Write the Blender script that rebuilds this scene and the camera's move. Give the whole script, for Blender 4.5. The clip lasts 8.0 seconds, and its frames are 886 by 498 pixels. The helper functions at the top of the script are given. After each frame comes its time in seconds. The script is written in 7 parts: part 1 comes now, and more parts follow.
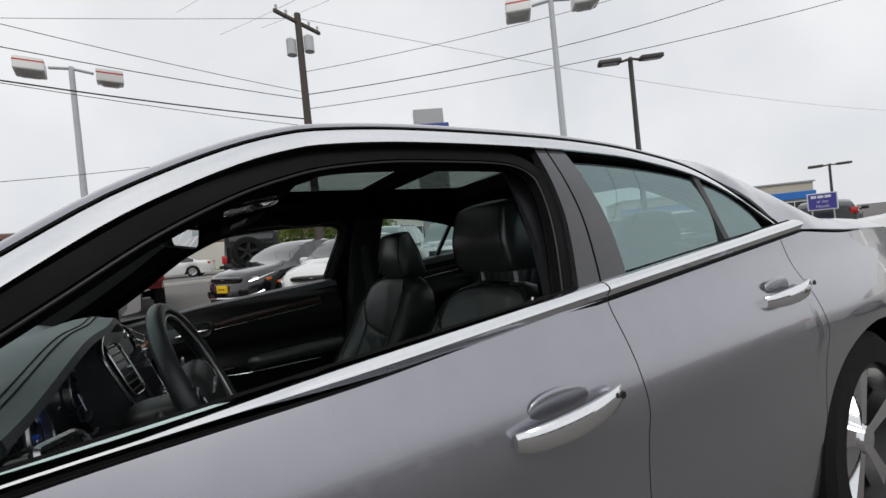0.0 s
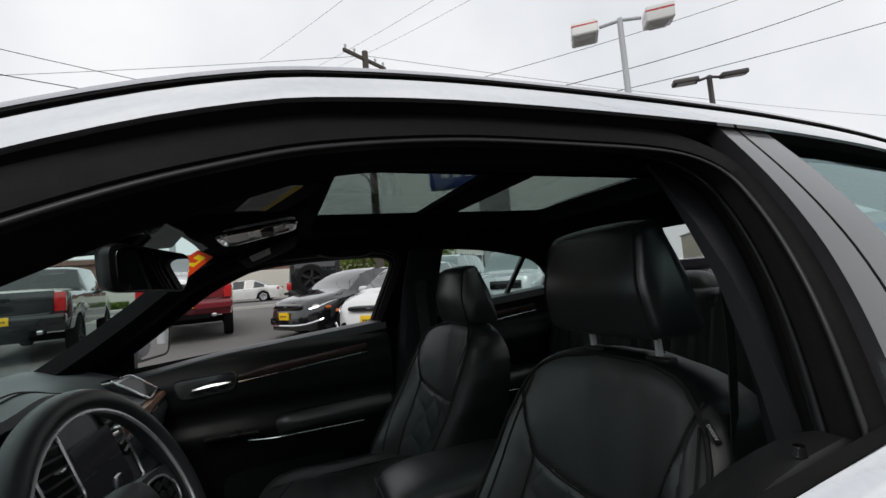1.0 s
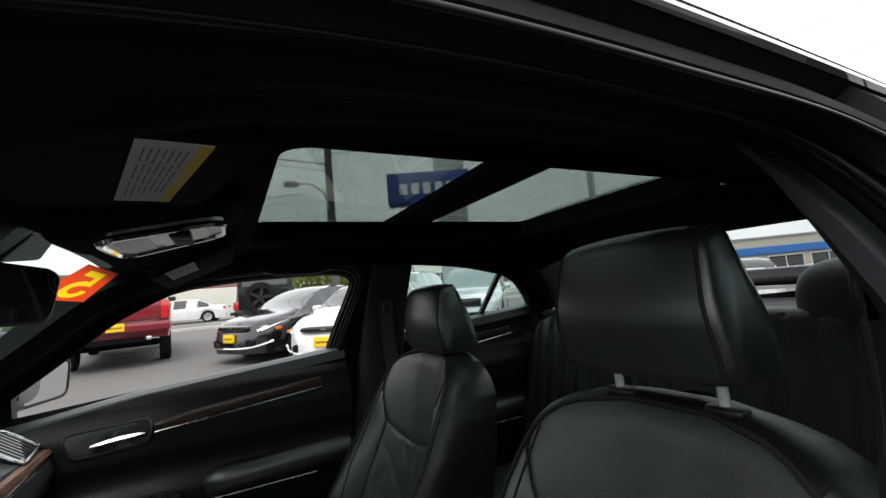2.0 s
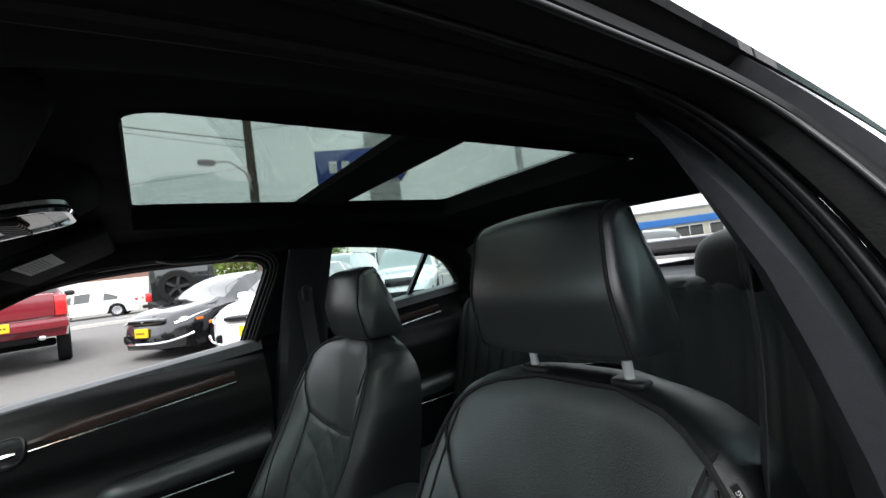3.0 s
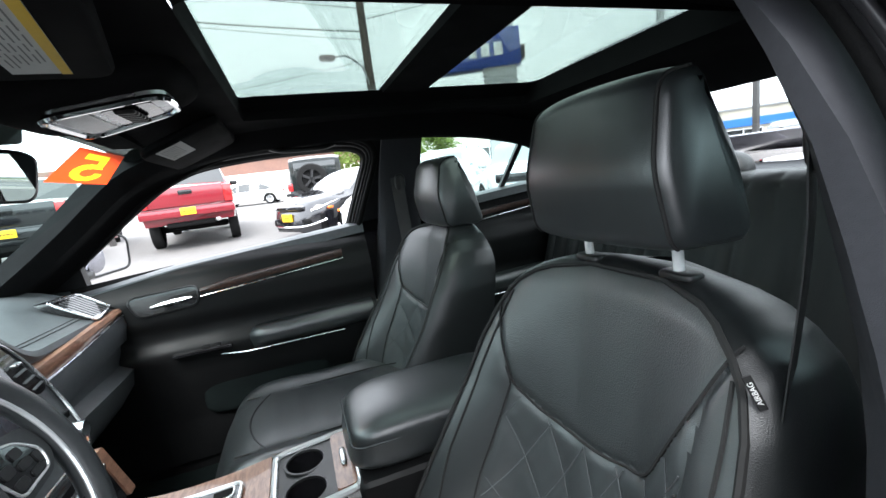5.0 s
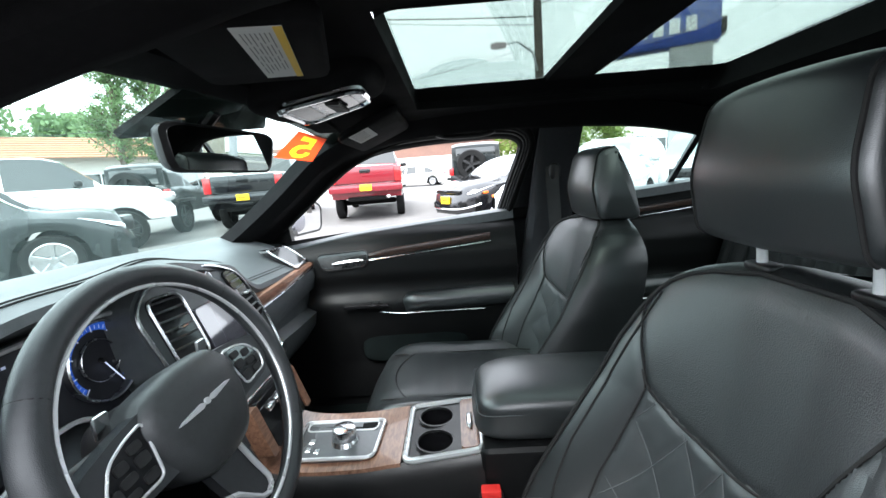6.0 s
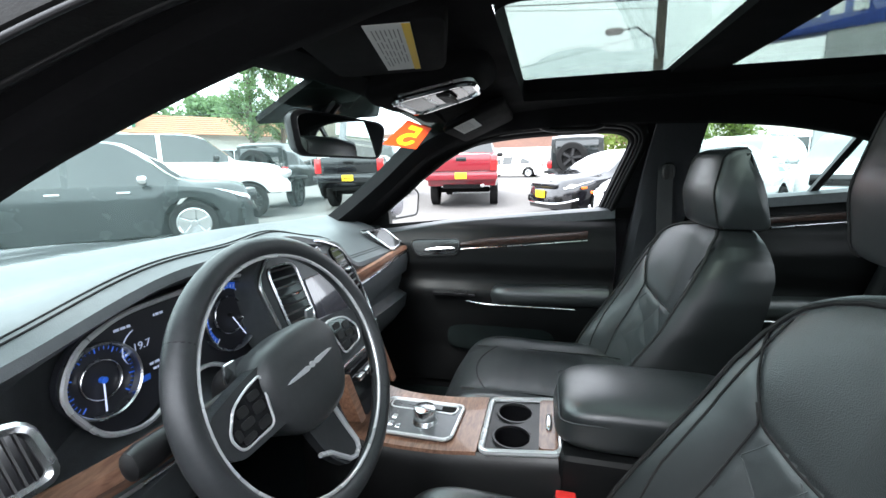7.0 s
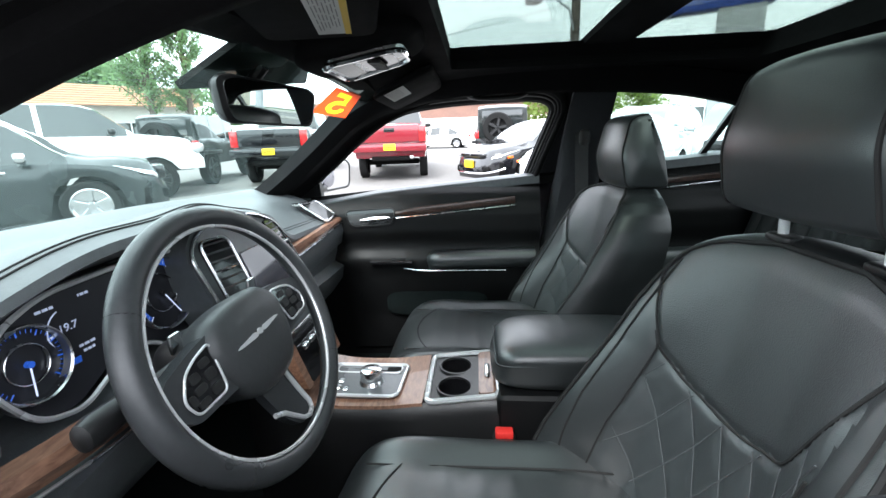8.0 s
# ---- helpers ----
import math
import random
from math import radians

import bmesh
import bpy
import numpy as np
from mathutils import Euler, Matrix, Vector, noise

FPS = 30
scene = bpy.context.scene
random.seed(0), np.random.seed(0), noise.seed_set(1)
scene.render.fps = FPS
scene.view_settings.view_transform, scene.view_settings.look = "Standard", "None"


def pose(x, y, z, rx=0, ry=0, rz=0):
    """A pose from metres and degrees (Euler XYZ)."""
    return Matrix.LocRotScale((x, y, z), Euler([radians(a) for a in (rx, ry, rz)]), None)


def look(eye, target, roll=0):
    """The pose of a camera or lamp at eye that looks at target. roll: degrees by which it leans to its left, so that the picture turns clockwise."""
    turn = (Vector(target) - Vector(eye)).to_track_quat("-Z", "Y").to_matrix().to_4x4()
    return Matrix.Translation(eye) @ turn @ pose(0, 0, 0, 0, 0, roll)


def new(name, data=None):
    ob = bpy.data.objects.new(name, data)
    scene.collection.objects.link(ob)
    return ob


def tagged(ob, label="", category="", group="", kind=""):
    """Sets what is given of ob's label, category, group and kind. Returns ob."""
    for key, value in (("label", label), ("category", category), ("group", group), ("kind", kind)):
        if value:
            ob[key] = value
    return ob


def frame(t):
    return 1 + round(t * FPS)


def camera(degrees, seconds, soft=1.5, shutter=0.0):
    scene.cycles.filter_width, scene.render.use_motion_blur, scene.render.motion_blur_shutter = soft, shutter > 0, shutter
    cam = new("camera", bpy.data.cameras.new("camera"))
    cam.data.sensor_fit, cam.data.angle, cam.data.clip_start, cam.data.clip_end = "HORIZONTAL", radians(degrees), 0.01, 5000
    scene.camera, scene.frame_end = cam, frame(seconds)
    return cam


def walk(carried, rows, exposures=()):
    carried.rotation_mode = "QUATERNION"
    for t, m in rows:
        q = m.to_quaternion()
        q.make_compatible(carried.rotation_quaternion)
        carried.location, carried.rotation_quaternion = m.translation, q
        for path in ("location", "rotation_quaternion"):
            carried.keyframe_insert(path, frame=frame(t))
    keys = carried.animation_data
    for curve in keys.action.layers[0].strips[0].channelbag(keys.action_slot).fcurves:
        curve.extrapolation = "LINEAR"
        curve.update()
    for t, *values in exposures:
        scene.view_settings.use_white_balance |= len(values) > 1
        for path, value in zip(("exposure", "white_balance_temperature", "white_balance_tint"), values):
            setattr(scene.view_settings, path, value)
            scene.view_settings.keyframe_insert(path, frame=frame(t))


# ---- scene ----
cam = camera(93.8, 8.0)
PATH = [
    (0, (1.028, -1.437, 1.125), (2.007, 0.307, 1.112), -5.7),
    (0.5, (1.146, -1.217, 1.15), (1.843, 0.655, 1.25), -3.7),
    (0.6, (1.15, -1.199, 1.155), (1.822, 0.682, 1.256), -3.9),
    (1, (1.182, -1.046, 1.165), (1.914, 0.809, 1.315), -4.8),
    (1.2, (1.178, -0.98, 1.156), (1.942, 0.862, 1.314), -4.5),
    (2.3, (1.243, -0.807, 1.187), (2.243, 0.911, 1.406), -5.9),
    (2.5, (1.257, -0.803, 1.188), (2.315, 0.884, 1.375), -6.3),
    (3, (1.281, -0.809, 1.183), (2.46, 0.804, 1.263), -7.5),
    (3.5, (1.288, -0.823, 1.175), (2.548, 0.726, 1.073), -8.3),
    (4, (1.307, -0.83, 1.164), (2.503, 0.751, 0.895), -8.0),
    (4.2, (1.317, -0.836, 1.163), (2.438, 0.79, 0.843), -7.8),
    (5.3, (1.375, -0.88, 1.148), (1.779, 1.05, 0.814), -6.2),
    (5.5, (1.383, -0.889, 1.147), (1.625, 1.068, 0.814), -5.4),
    (6, (1.361, -0.909, 1.149), (1.299, 1.062, 0.819), -4.1),
    (6.5, (1.35, -0.913, 1.157), (1.035, 1.037, 0.846), -2.7),
    (7, (1.347, -0.912, 1.156), (0.867, 0.996, 0.796), -0.9),
    (7.2, (1.348, -0.916, 1.155), (0.839, 0.98, 0.775), -0.4),
    (7.5, (1.349, -0.92, 1.152), (0.911, 0.978, 0.7), 0.2),
    (8, (1.343, -0.956, 1.146), (1.182, 0.975, 0.651), -1.8),
]
EXPOSURES = [(0.0, 0.0, 6500, 10), (0.5, 0.0, 6500, 10), (1.0, 0.1, 6500, 10), (1.2, 0.2, 6500, 10), (2.3, 1.38, 6500, 9), (3.0, 1.82, 6350, 10), (3.5, 2.20, 6300, 9), (4.2, 2.54, 6200, 10), (5.5, 2.86, 6100, 9), (6.5, 2.86, 6100, 9), (8.0, 2.86, 6100, 9)]
walk(cam, [(t, look(eye, target, roll)) for t, eye, target, roll in PATH], EXPOSURES)

# ---- overcast daylight ----
world = bpy.data.worlds.new("overcast_sky")
scene.world = world
world.use_nodes = True
wn, wl = world.node_tree.nodes, world.node_tree.links
sky = wn.new("ShaderNodeTexSky")
sky.sky_type = "NISHITA"
sky.sun_disc = False
sky.sun_elevation = radians(52)
sky.sun_rotation = radians(200)
sky.air_density, sky.dust_density = 1.0, 3.0
coords = wn.new("ShaderNodeTexCoord")
cloud = wn.new("ShaderNodeTexNoise")
cloud.inputs["Scale"].default_value = 2.2
cloud.inputs["Detail"].default_value = 5.0
cloud.inputs["Roughness"].default_value = 0.5
ramp = wn.new("ShaderNodeValToRGB")
ramp.color_ramp.elements[0].position, ramp.color_ramp.elements[0].color = 0.30, (7.3, 7.5, 7.85, 1)
ramp.color_ramp.elements[1].position, ramp.color_ramp.elements[1].color = 0.72, (9.6, 9.65, 9.75, 1)
veil = wn.new("ShaderNodeMix")
veil.data_type = "RGBA"
veil.inputs["Factor"].default_value = 0.93
wl.new(coords.outputs["Generated"], cloud.inputs["Vector"])
wl.new(cloud.outputs["Fac"], ramp.inputs["Fac"])
wl.new(sky.outputs["Color"], veil.inputs[6])
wl.new(ramp.outputs["Color"], veil.inputs[7])
wl.new(veil.outputs[2], wn["Background"].inputs["Color"])
wn["Background"].inputs["Strength"].default_value = 0.1
sun_data = bpy.data.lights.new("sun", "SUN")
sun_data.energy, sun_data.angle, sun_data.color = 0.9, radians(25), (1.0, 0.97, 0.92)
sun = new("sun", sun_data)
sun.matrix_basis = look((-6, -16, 24), (0, 0, 0))

# ---- materials ----
def mat(name, base, rough=0.5, metal=0.0, coat=0.0, bump=None, var=None, spec=0.5, wear=0.0):
    """Base colour varied at two scales, with fine relief. bump: (scale, height); var: (scale, share)."""
    m = bpy.data.materials.new(name)
    m.use_nodes = True
    n, l = m.node_tree.nodes, m.node_tree.links
    p = n["Principled BSDF"]
    p.inputs["Base Color"].default_value = (*base, 1)
    p.inputs["Roughness"].default_value = rough
    p.inputs["Metallic"].default_value = metal
    p.inputs["Coat Weight"].default_value = coat
    p.inputs["Coat Roughness"].default_value = 0.03
    p.inputs["Specular IOR Level"].default_value = spec
    tc = n.new("ShaderNodeTexCoord")
    if var:
        big, fine = n.new("ShaderNodeTexNoise"), n.new("ShaderNodeTexNoise")
        big.inputs["Scale"].default_value, fine.inputs["Scale"].default_value = var[0], var[0] * 14
        big.inputs["Detail"].default_value, fine.inputs["Detail"].default_value = 4, 3
        add = n.new("ShaderNodeMath")
        add.operation = "ADD"
        span = n.new("ShaderNodeMapRange")
        span.inputs["From Min"].default_value, span.inputs["From Max"].default_value = 0.6, 1.4
        span.inputs["To Min"].default_value, span.inputs["To Max"].default_value = 1 - var[1], 1 + var[1]
        mul = n.new("ShaderNodeVectorMath")
        mul.operation = "SCALE"
        mul.inputs[0].default_value = base
        l.new(tc.outputs["Object"], big.inputs["Vector"])
        l.new(tc.outputs["Object"], fine.inputs["Vector"])
        l.new(big.outputs["Fac"], add.inputs[0])
        l.new(fine.outputs["Fac"], add.inputs[1])
        l.new(add.outputs[0], span.inputs["Value"])
        l.new(span.outputs[0], mul.inputs["Scale"])
        l.new(mul.outputs[0], p.inputs["Base Color"])
        rr = n.new("ShaderNodeMapRange")
        rr.inputs["From Min"].default_value, rr.inputs["From Max"].default_value = 0.3, 0.7
        rr.inputs["To Min"].default_value, rr.inputs["To Max"].default_value = max(0.02, rough * (0.85 - wear)), min(1, rough * (1.15 + wear))
        l.new(big.outputs["Fac"], rr.inputs["Value"])
        l.new(rr.outputs[0], p.inputs["Roughness"])
    if bump:
        tex = n.new("ShaderNodeTexVoronoi" if len(bump) > 2 else "ShaderNodeTexNoise")
        tex.inputs["Scale"].default_value = bump[0]
        b = n.new("ShaderNodeBump")
        b.inputs["Strength"].default_value = 0.5
        b.inputs["Distance"].default_value = bump[1]
        l.new(tc.outputs["Object"], tex.inputs["Vector"])
        l.new(tex.outputs[0], b.inputs["Height"])
        l.new(b.outputs["Normal"], p.inputs["Normal"])
    return m


def glass(name, tint, gloss=0.06, sheen=(1, 1, 1), most=0.45):
    """Thin pane: tinted see-through with a mirror reflection that grows at grazing angles."""
    m = bpy.data.materials.new(name)
    m.use_nodes = True
    n, l = m.node_tree.nodes, m.node_tree.links
    n.remove(n["Principled BSDF"])
    t, g, mix, lw, mr = (n.new("ShaderNode" + k) for k in ("BsdfTransparent", "BsdfGlossy", "MixShader", "LayerWeight", "MapRange"))
    t.inputs["Color"].default_value = (*tint, 1)
    g.inputs["Roughness"].default_value = 0.01
    g.inputs["Color"].default_value = (*sheen, 1)
    lw.inputs["Blend"].default_value = 0.25
    mr.inputs["To Min"].default_value, mr.inputs["To Max"].default_value = gloss, most
    l.new(lw.outputs["Fresnel"], mr.inputs["Value"])
    l.new(mr.outputs[0], mix.inputs["Fac"])
    l.new(t.outputs[0], mix.inputs[1])
    l.new(g.outputs[0], mix.inputs[2])
    l.new(mix.outputs[0], n["Material Output"].inputs["Surface"])
    return m


def glow(name, color, strength):
    m = bpy.data.materials.new(name)
    m.use_nodes = True
    p = m.node_tree.nodes["Principled BSDF"]
    p.inputs["Base Color"].default_value = (*color, 1)
    p.inputs["Emission Color"].default_value = (*color, 1)
    p.inputs["Emission Strength"].default_value = strength
    return m


def wood_mat(name, dark, light):
    m = mat(name, light, 0.35, coat=0.3)
    n, l = m.node_tree.nodes, m.node_tree.links
    tc, w, r = n.new("ShaderNodeTexCoord"), n.new("ShaderNodeTexNoise"), n.new("ShaderNodeValToRGB")
    mp = n.new("ShaderNodeMapping")
    mp.inputs["Scale"].default_value = (60, 14, 60)
    w.inputs["Scale"].default_value, w.inputs["Detail"].default_value, w.inputs["Distortion"].default_value = 2.2, 6, 0.8
    r.color_ramp.elements[0].color, r.color_ramp.elements[1].color = (*dark, 1), (*light, 1)
    r.color_ramp.elements[0].position, r.color_ramp.elements[1].position = 0.35, 0.65
    l.new(tc.outputs["Object"], mp.inputs["Vector"])
    l.new(mp.outputs[0], w.inputs["Vector"])
    l.new(w.outputs["Fac"], r.inputs["Fac"])
    l.new(r.outputs["Color"], n["Principled BSDF"].inputs["Base Color"])
    return m


M = {
    "paint": mat("grey_metallic_paint", (0.33, 0.33, 0.365), 0.24, metal=0.85, coat=1.0, var=(1.5, 0.05)),
    "chrome": mat("chrome", (0.82, 0.83, 0.84), 0.07, metal=1.0, var=(9, 0.04)),
    # Chrome posts: a pale, barely metallic base stands in for reflected daylight.
    "post_lit_chrome": mat("chrome_post_lit", (0.82, 0.83, 0.84), 0.24, metal=0.25, coat=0.4, var=(12, 0.04)),
    "satin": mat("satin_silver_trim", (0.55, 0.56, 0.57), 0.27, metal=1.0, var=(12, 0.05)),
    "hub": mat("soft_hub_cover", (0.028, 0.030, 0.031), 0.40, bump=(900, 0.0005, 1), var=(7, 0.2)),
    "silver": mat("silver_painted_trim", (0.60, 0.61, 0.62), 0.28, metal=0.45, coat=0.3, var=(12, 0.05)),
    "leather": mat("black_leather", (0.019, 0.0222, 0.0235), 0.36, bump=(900, 0.00035, 1), var=(5, 0.12), coat=0.22, spec=1.0),
    "leather_perf": mat("black_perforated_leather", (0.022, 0.0255, 0.027), 0.41, bump=(520, 0.0009, 1), var=(5, 0.12), coat=0.22, spec=1.0),
    "quilt": mat("black_quilted_leather", (0.030, 0.035, 0.037), 0.41, bump=(900, 0.0004, 1), var=(5, 0.12), coat=0.22, spec=1.0),
    "wheel_leather": mat("steering_wheel_leather", (0.026, 0.028, 0.030), 0.32, bump=(1100, 0.0004, 1), var=(10, 0.2)),
    "dash": mat("dark_soft_dashboard", (0.068, 0.075, 0.079), 0.46, bump=(700, 0.0005, 1), var=(5, 0.2)),
    "plastic": mat("black_plastic", (0.009, 0.009, 0.0095), 0.40, bump=(900, 0.0004), var=(8, 0.25)),
    "door_black": mat("black_door_lining", (0.0045, 0.0047, 0.0050), 0.52, bump=(900, 0.0004), var=(8, 0.2), spec=0.20),
    # Glossy side leather; its colour also holds the shade on the seat sides.
    "side_leather": mat("shaded_seat_side_leather", (0.0085, 0.0098, 0.0103), 0.34, bump=(900, 0.00035, 1), var=(5, 0.12), spec=0.5),
    # Darker leather: the dimness of the rear cabin is put into its colour.
    "rear_leather": mat("shaded_rear_leather", (0.010, 0.011, 0.0115), 0.45, bump=(900, 0.0004, 1), var=(5, 0.12), spec=0.35),
    "gloss_black": mat("gloss_black_trim", (0.008, 0.008, 0.009), 0.12, coat=0.5, var=(6, 0.2)),
    "pillar": mat("black_gloss_pillar", (0.03, 0.03, 0.033), 0.18, coat=0.6, var=(6, 0.2)),
    "rubber": mat("black_rubber", (0.006, 0.006, 0.006), 0.75, bump=(300, 0.001), var=(9, 0.3), spec=0.12),
    "seal_gloss": mat("glossy_black_seal", (0.012, 0.012, 0.013), 0.34, var=(9, 0.2), spec=0.3),
    "headliner": mat("black_headliner_fabric", (0.0065, 0.0065, 0.007), 0.95, bump=(1500, 0.0008), var=(12, 0.25), spec=0.08),
    "trim_fabric": mat("dark_pillar_trim", (0.024, 0.025, 0.029), 0.65, bump=(1200, 0.0006), var=(9, 0.2), spec=0.3),
    "carpet": mat("black_carpet", (0.006, 0.009, 0.009), 1.0, bump=(700, 0.003), var=(15, 0.4), spec=0.1),
    "belt": mat("black_belt_webbing", (0.016, 0.016, 0.017), 0.7, bump=(600, 0.0008), var=(40, 0.2)),
    "stitch_grey": mat("grey_stitching", (0.06, 0.065, 0.068), 0.8),
    "plate_grey": mat("satin_grey_plate", (0.10, 0.105, 0.11), 0.30, metal=0.3, var=(8, 0.1)),
    "stitch": mat("black_stitching", (0.008, 0.008, 0.008), 0.8),
    "wood": wood_mat("walnut_trim", (0.13, 0.062, 0.038), (0.25, 0.135, 0.088)),
    # The same walnut, darkened to carry the shade on the doors.
    "wood_shaded": wood_mat("shaded_walnut_trim", (0.022, 0.010, 0.007), (0.060, 0.028, 0.018)),
    "paper": mat("pale_label_paper", (0.62, 0.62, 0.60), 0.7, var=(20, 0.05)),
    "yellow": mat("yellow_label", (0.75, 0.50, 0.05), 0.6, var=(20, 0.05)),
    "print": mat("grey_print", (0.22, 0.22, 0.22), 0.7),
    "red": mat("red_plastic", (0.62, 0.03, 0.025), 0.35),
    "clear": glass("clear_glass", (0.90, 0.95, 0.93), 0.04),
    "windshield": glass("windshield_glass", (0.76, 0.91, 0.87), 0.055, (0.85, 1.0, 0.96), 0.13),
    "side_glass": glass("green_side_glass", (0.60, 0.73, 0.70), 0.06),
    "rear_glass": glass("reflecting_rear_side_glass", (0.50, 0.66, 0.64), 0.33, (0.62, 0.80, 0.80), 0.75),
    "roof_glass": glass("dark_roof_glass", (0.44, 0.49, 0.46), 0.03),
    "mirror": mat("mirror_silver", (0.9, 0.9, 0.9), 0.01, metal=1.0),
    "screen": mat("screen_glass", (0.05, 0.05, 0.06), 0.08, coat=1.0),
    "blue_glow": glow("blue_dial_light", (0.03, 0.12, 0.60), 0.045),
    "white_glow": glow("white_dial_light", (0.45, 0.50, 0.65), 0.06),
    "needle": glow("needle_light", (0.6, 0.65, 0.9), 0.12),
    "dial": mat("dark_dial_face", (0.02, 0.021, 0.026), 0.35),
    "asphalt": mat("worn_asphalt", (0.145, 0.138, 0.132), 0.9, bump=(160, 0.006), var=(0.6, 0.16), spec=0.3),
    "road": mat("road_asphalt", (0.17, 0.165, 0.16), 0.9, bump=(160, 0.006), var=(0.5, 0.14), spec=0.3),
    "concrete": mat("pale_concrete", (0.46, 0.44, 0.41), 0.9, bump=(60, 0.004), var=(1.2, 0.15)),
    "line": mat("white_road_paint", (0.62, 0.62, 0.60), 0.8, var=(6, 0.2)),
    "tyre": mat("tyre_rubber", (0.012, 0.012, 0.012), 0.85, bump=(120, 0.003), var=(6, 0.3), spec=0.15),
    "alloy": mat("bright_alloy", (0.66, 0.67, 0.68), 0.22, metal=1.0, var=(8, 0.06)),
    "black_paint": mat("black_car_paint", (0.008, 0.008, 0.010), 0.16, coat=1.0, var=(1.5, 0.1)),
    "dark_paint": mat("dark_grey_car_paint", (0.016, 0.021, 0.022), 0.25, coat=0.3, var=(1.5, 0.1)),
    "white_paint": mat("white_car_paint", (0.66, 0.66, 0.65), 0.25, coat=1.0, var=(1.5, 0.04)),
    "silver_paint": mat("silver_car_paint", (0.52, 0.54, 0.55), 0.28, metal=0.4, coat=1.0, var=(1.5, 0.05)),
    "red_paint": mat("red_car_paint", (0.19, 0.006, 0.014), 0.2, coat=1.0, var=(1.5, 0.08)),
    "car_glass": mat("dark_car_glass", (0.012, 0.016, 0.016), 0.05, coat=1.0),
    "pale_glass": mat("bright_car_glass", (0.16, 0.20, 0.20), 0.05, coat=1.0),
    "lamp_red": mat("red_tail_lamp", (0.5, 0.01, 0.012), 0.15, coat=1.0),
    "lamp_clear": mat("clear_head_lamp", (0.72, 0.74, 0.76), 0.12, metal=0.6, coat=1.0),
    "amber": mat("amber_marker", (0.8, 0.16, 0.01), 0.25, coat=0.6),
    "plate": mat("yellow_plate", (0.85, 0.55, 0.01), 0.5, var=(9, 0.05)),
    "dark_print": mat("dark_print", (0.16, 0.09, 0.01), 0.6),
    "pole_wood": mat("weathered_pole_wood", (0.085, 0.07, 0.06), 0.9, bump=(40, 0.01), var=(3, 0.3)),
    "pole_grey": mat("grey_painted_steel", (0.50, 0.52, 0.54), 0.5, var=(3, 0.08)),
    "pole_brown": mat("dark_bronze_steel", (0.05, 0.045, 0.042), 0.5, var=(3, 0.15)),
    "wire": mat("black_cable", (0.02, 0.02, 0.022), 0.7),
    "lamp_white": mat("white_lamp_housing", (0.70, 0.70, 0.68), 0.45, var=(4, 0.06)),
    "lens": mat("prismatic_lamp_lens", (0.42, 0.42, 0.40), 0.2, var=(30, 0.1)),
    "sign_blue": mat("blue_sign_face", (0.025, 0.055, 0.26), 0.35, var=(2, 0.08)),
    "sign_white": mat("white_sign_face", (0.72, 0.73, 0.74), 0.4, var=(2, 0.05)),
    "sign_green": mat("green_sign_face", (0.02, 0.17, 0.10), 0.4, var=(2, 0.08)),
    "sign_purple": mat("purple_sign_face", (0.055, 0.045, 0.30), 0.45, var=(3, 0.06)),
    "sign_grey": mat("grey_sign_post", (0.36, 0.37, 0.38), 0.5, var=(2, 0.08)),
    "beige": mat("beige_stucco", (0.50, 0.46, 0.38), 0.9, bump=(50, 0.006), var=(0.5, 0.08)),
    "blue_band": mat("blue_fascia", (0.02, 0.16, 0.52), 0.5, var=(1, 0.08)),
    "orange_roof": mat("brown_shingle", (0.34, 0.17, 0.10), 0.9, bump=(30, 0.02), var=(0.8, 0.18)),
    "brown_wall": mat("brown_board_wall", (0.20, 0.115, 0.09), 0.9, bump=(30, 0.01), var=(0.8, 0.18)),
    "pale_wall": mat("pale_stucco_wall", (0.62, 0.59, 0.54), 0.9, bump=(50, 0.006), var=(0.5, 0.08)),
    "leaf": mat("tree_leaf", (0.15, 0.24, 0.10), 0.6, var=(3, 0.4)),
    "leaf_yellow": mat("bright_leaf", (0.13, 0.19, 0.03), 0.6, var=(3, 0.35)),
    "bark": mat("tree_bark", (0.10, 0.075, 0.055), 0.95, bump=(40, 0.02), var=(5, 0.3)),
    "grass": mat("mown_grass", (0.07, 0.13, 0.025), 0.95, bump=(90, 0.03), var=(2, 0.3)),
    "tag": mat("white_tag_letters", (0.7, 0.7, 0.68), 0.7),
    "sticker_red": mat("red_sticker", (0.80, 0.06, 0.01), 0.45),
    "sticker_yellow": mat("yellow_sticker", (0.95, 0.62, 0.01), 0.45),
}

# the leather's finish is soft, not a hard gloss
for key in ("leather", "leather_perf", "quilt"):
    M[key].node_tree.nodes["Principled BSDF"].inputs["Coat Roughness"].default_value = 0.26

# sheets that let daylight through from behind
for key in ("sticker_red", "sticker_yellow", "leaf", "leaf_yellow"):
    nt = M[key].node_tree
    tl = nt.nodes.new("ShaderNodeBsdfTranslucent")
    tl.inputs["Color"].default_value = nt.nodes["Principled BSDF"].inputs["Base Color"].default_value
    mx = nt.nodes.new("ShaderNodeMixShader")
    mx.inputs["Fac"].default_value = 0.65 if key.startswith("sticker") else 0.45
    nt.links.new(nt.nodes["Principled BSDF"].outputs[0], mx.inputs[1])
    nt.links.new(tl.outputs[0], mx.inputs[2])
    nt.links.new(mx.outputs[0], nt.nodes["Material Output"].inputs["Surface"])

# ---- mesh tools ----
BASES = {}


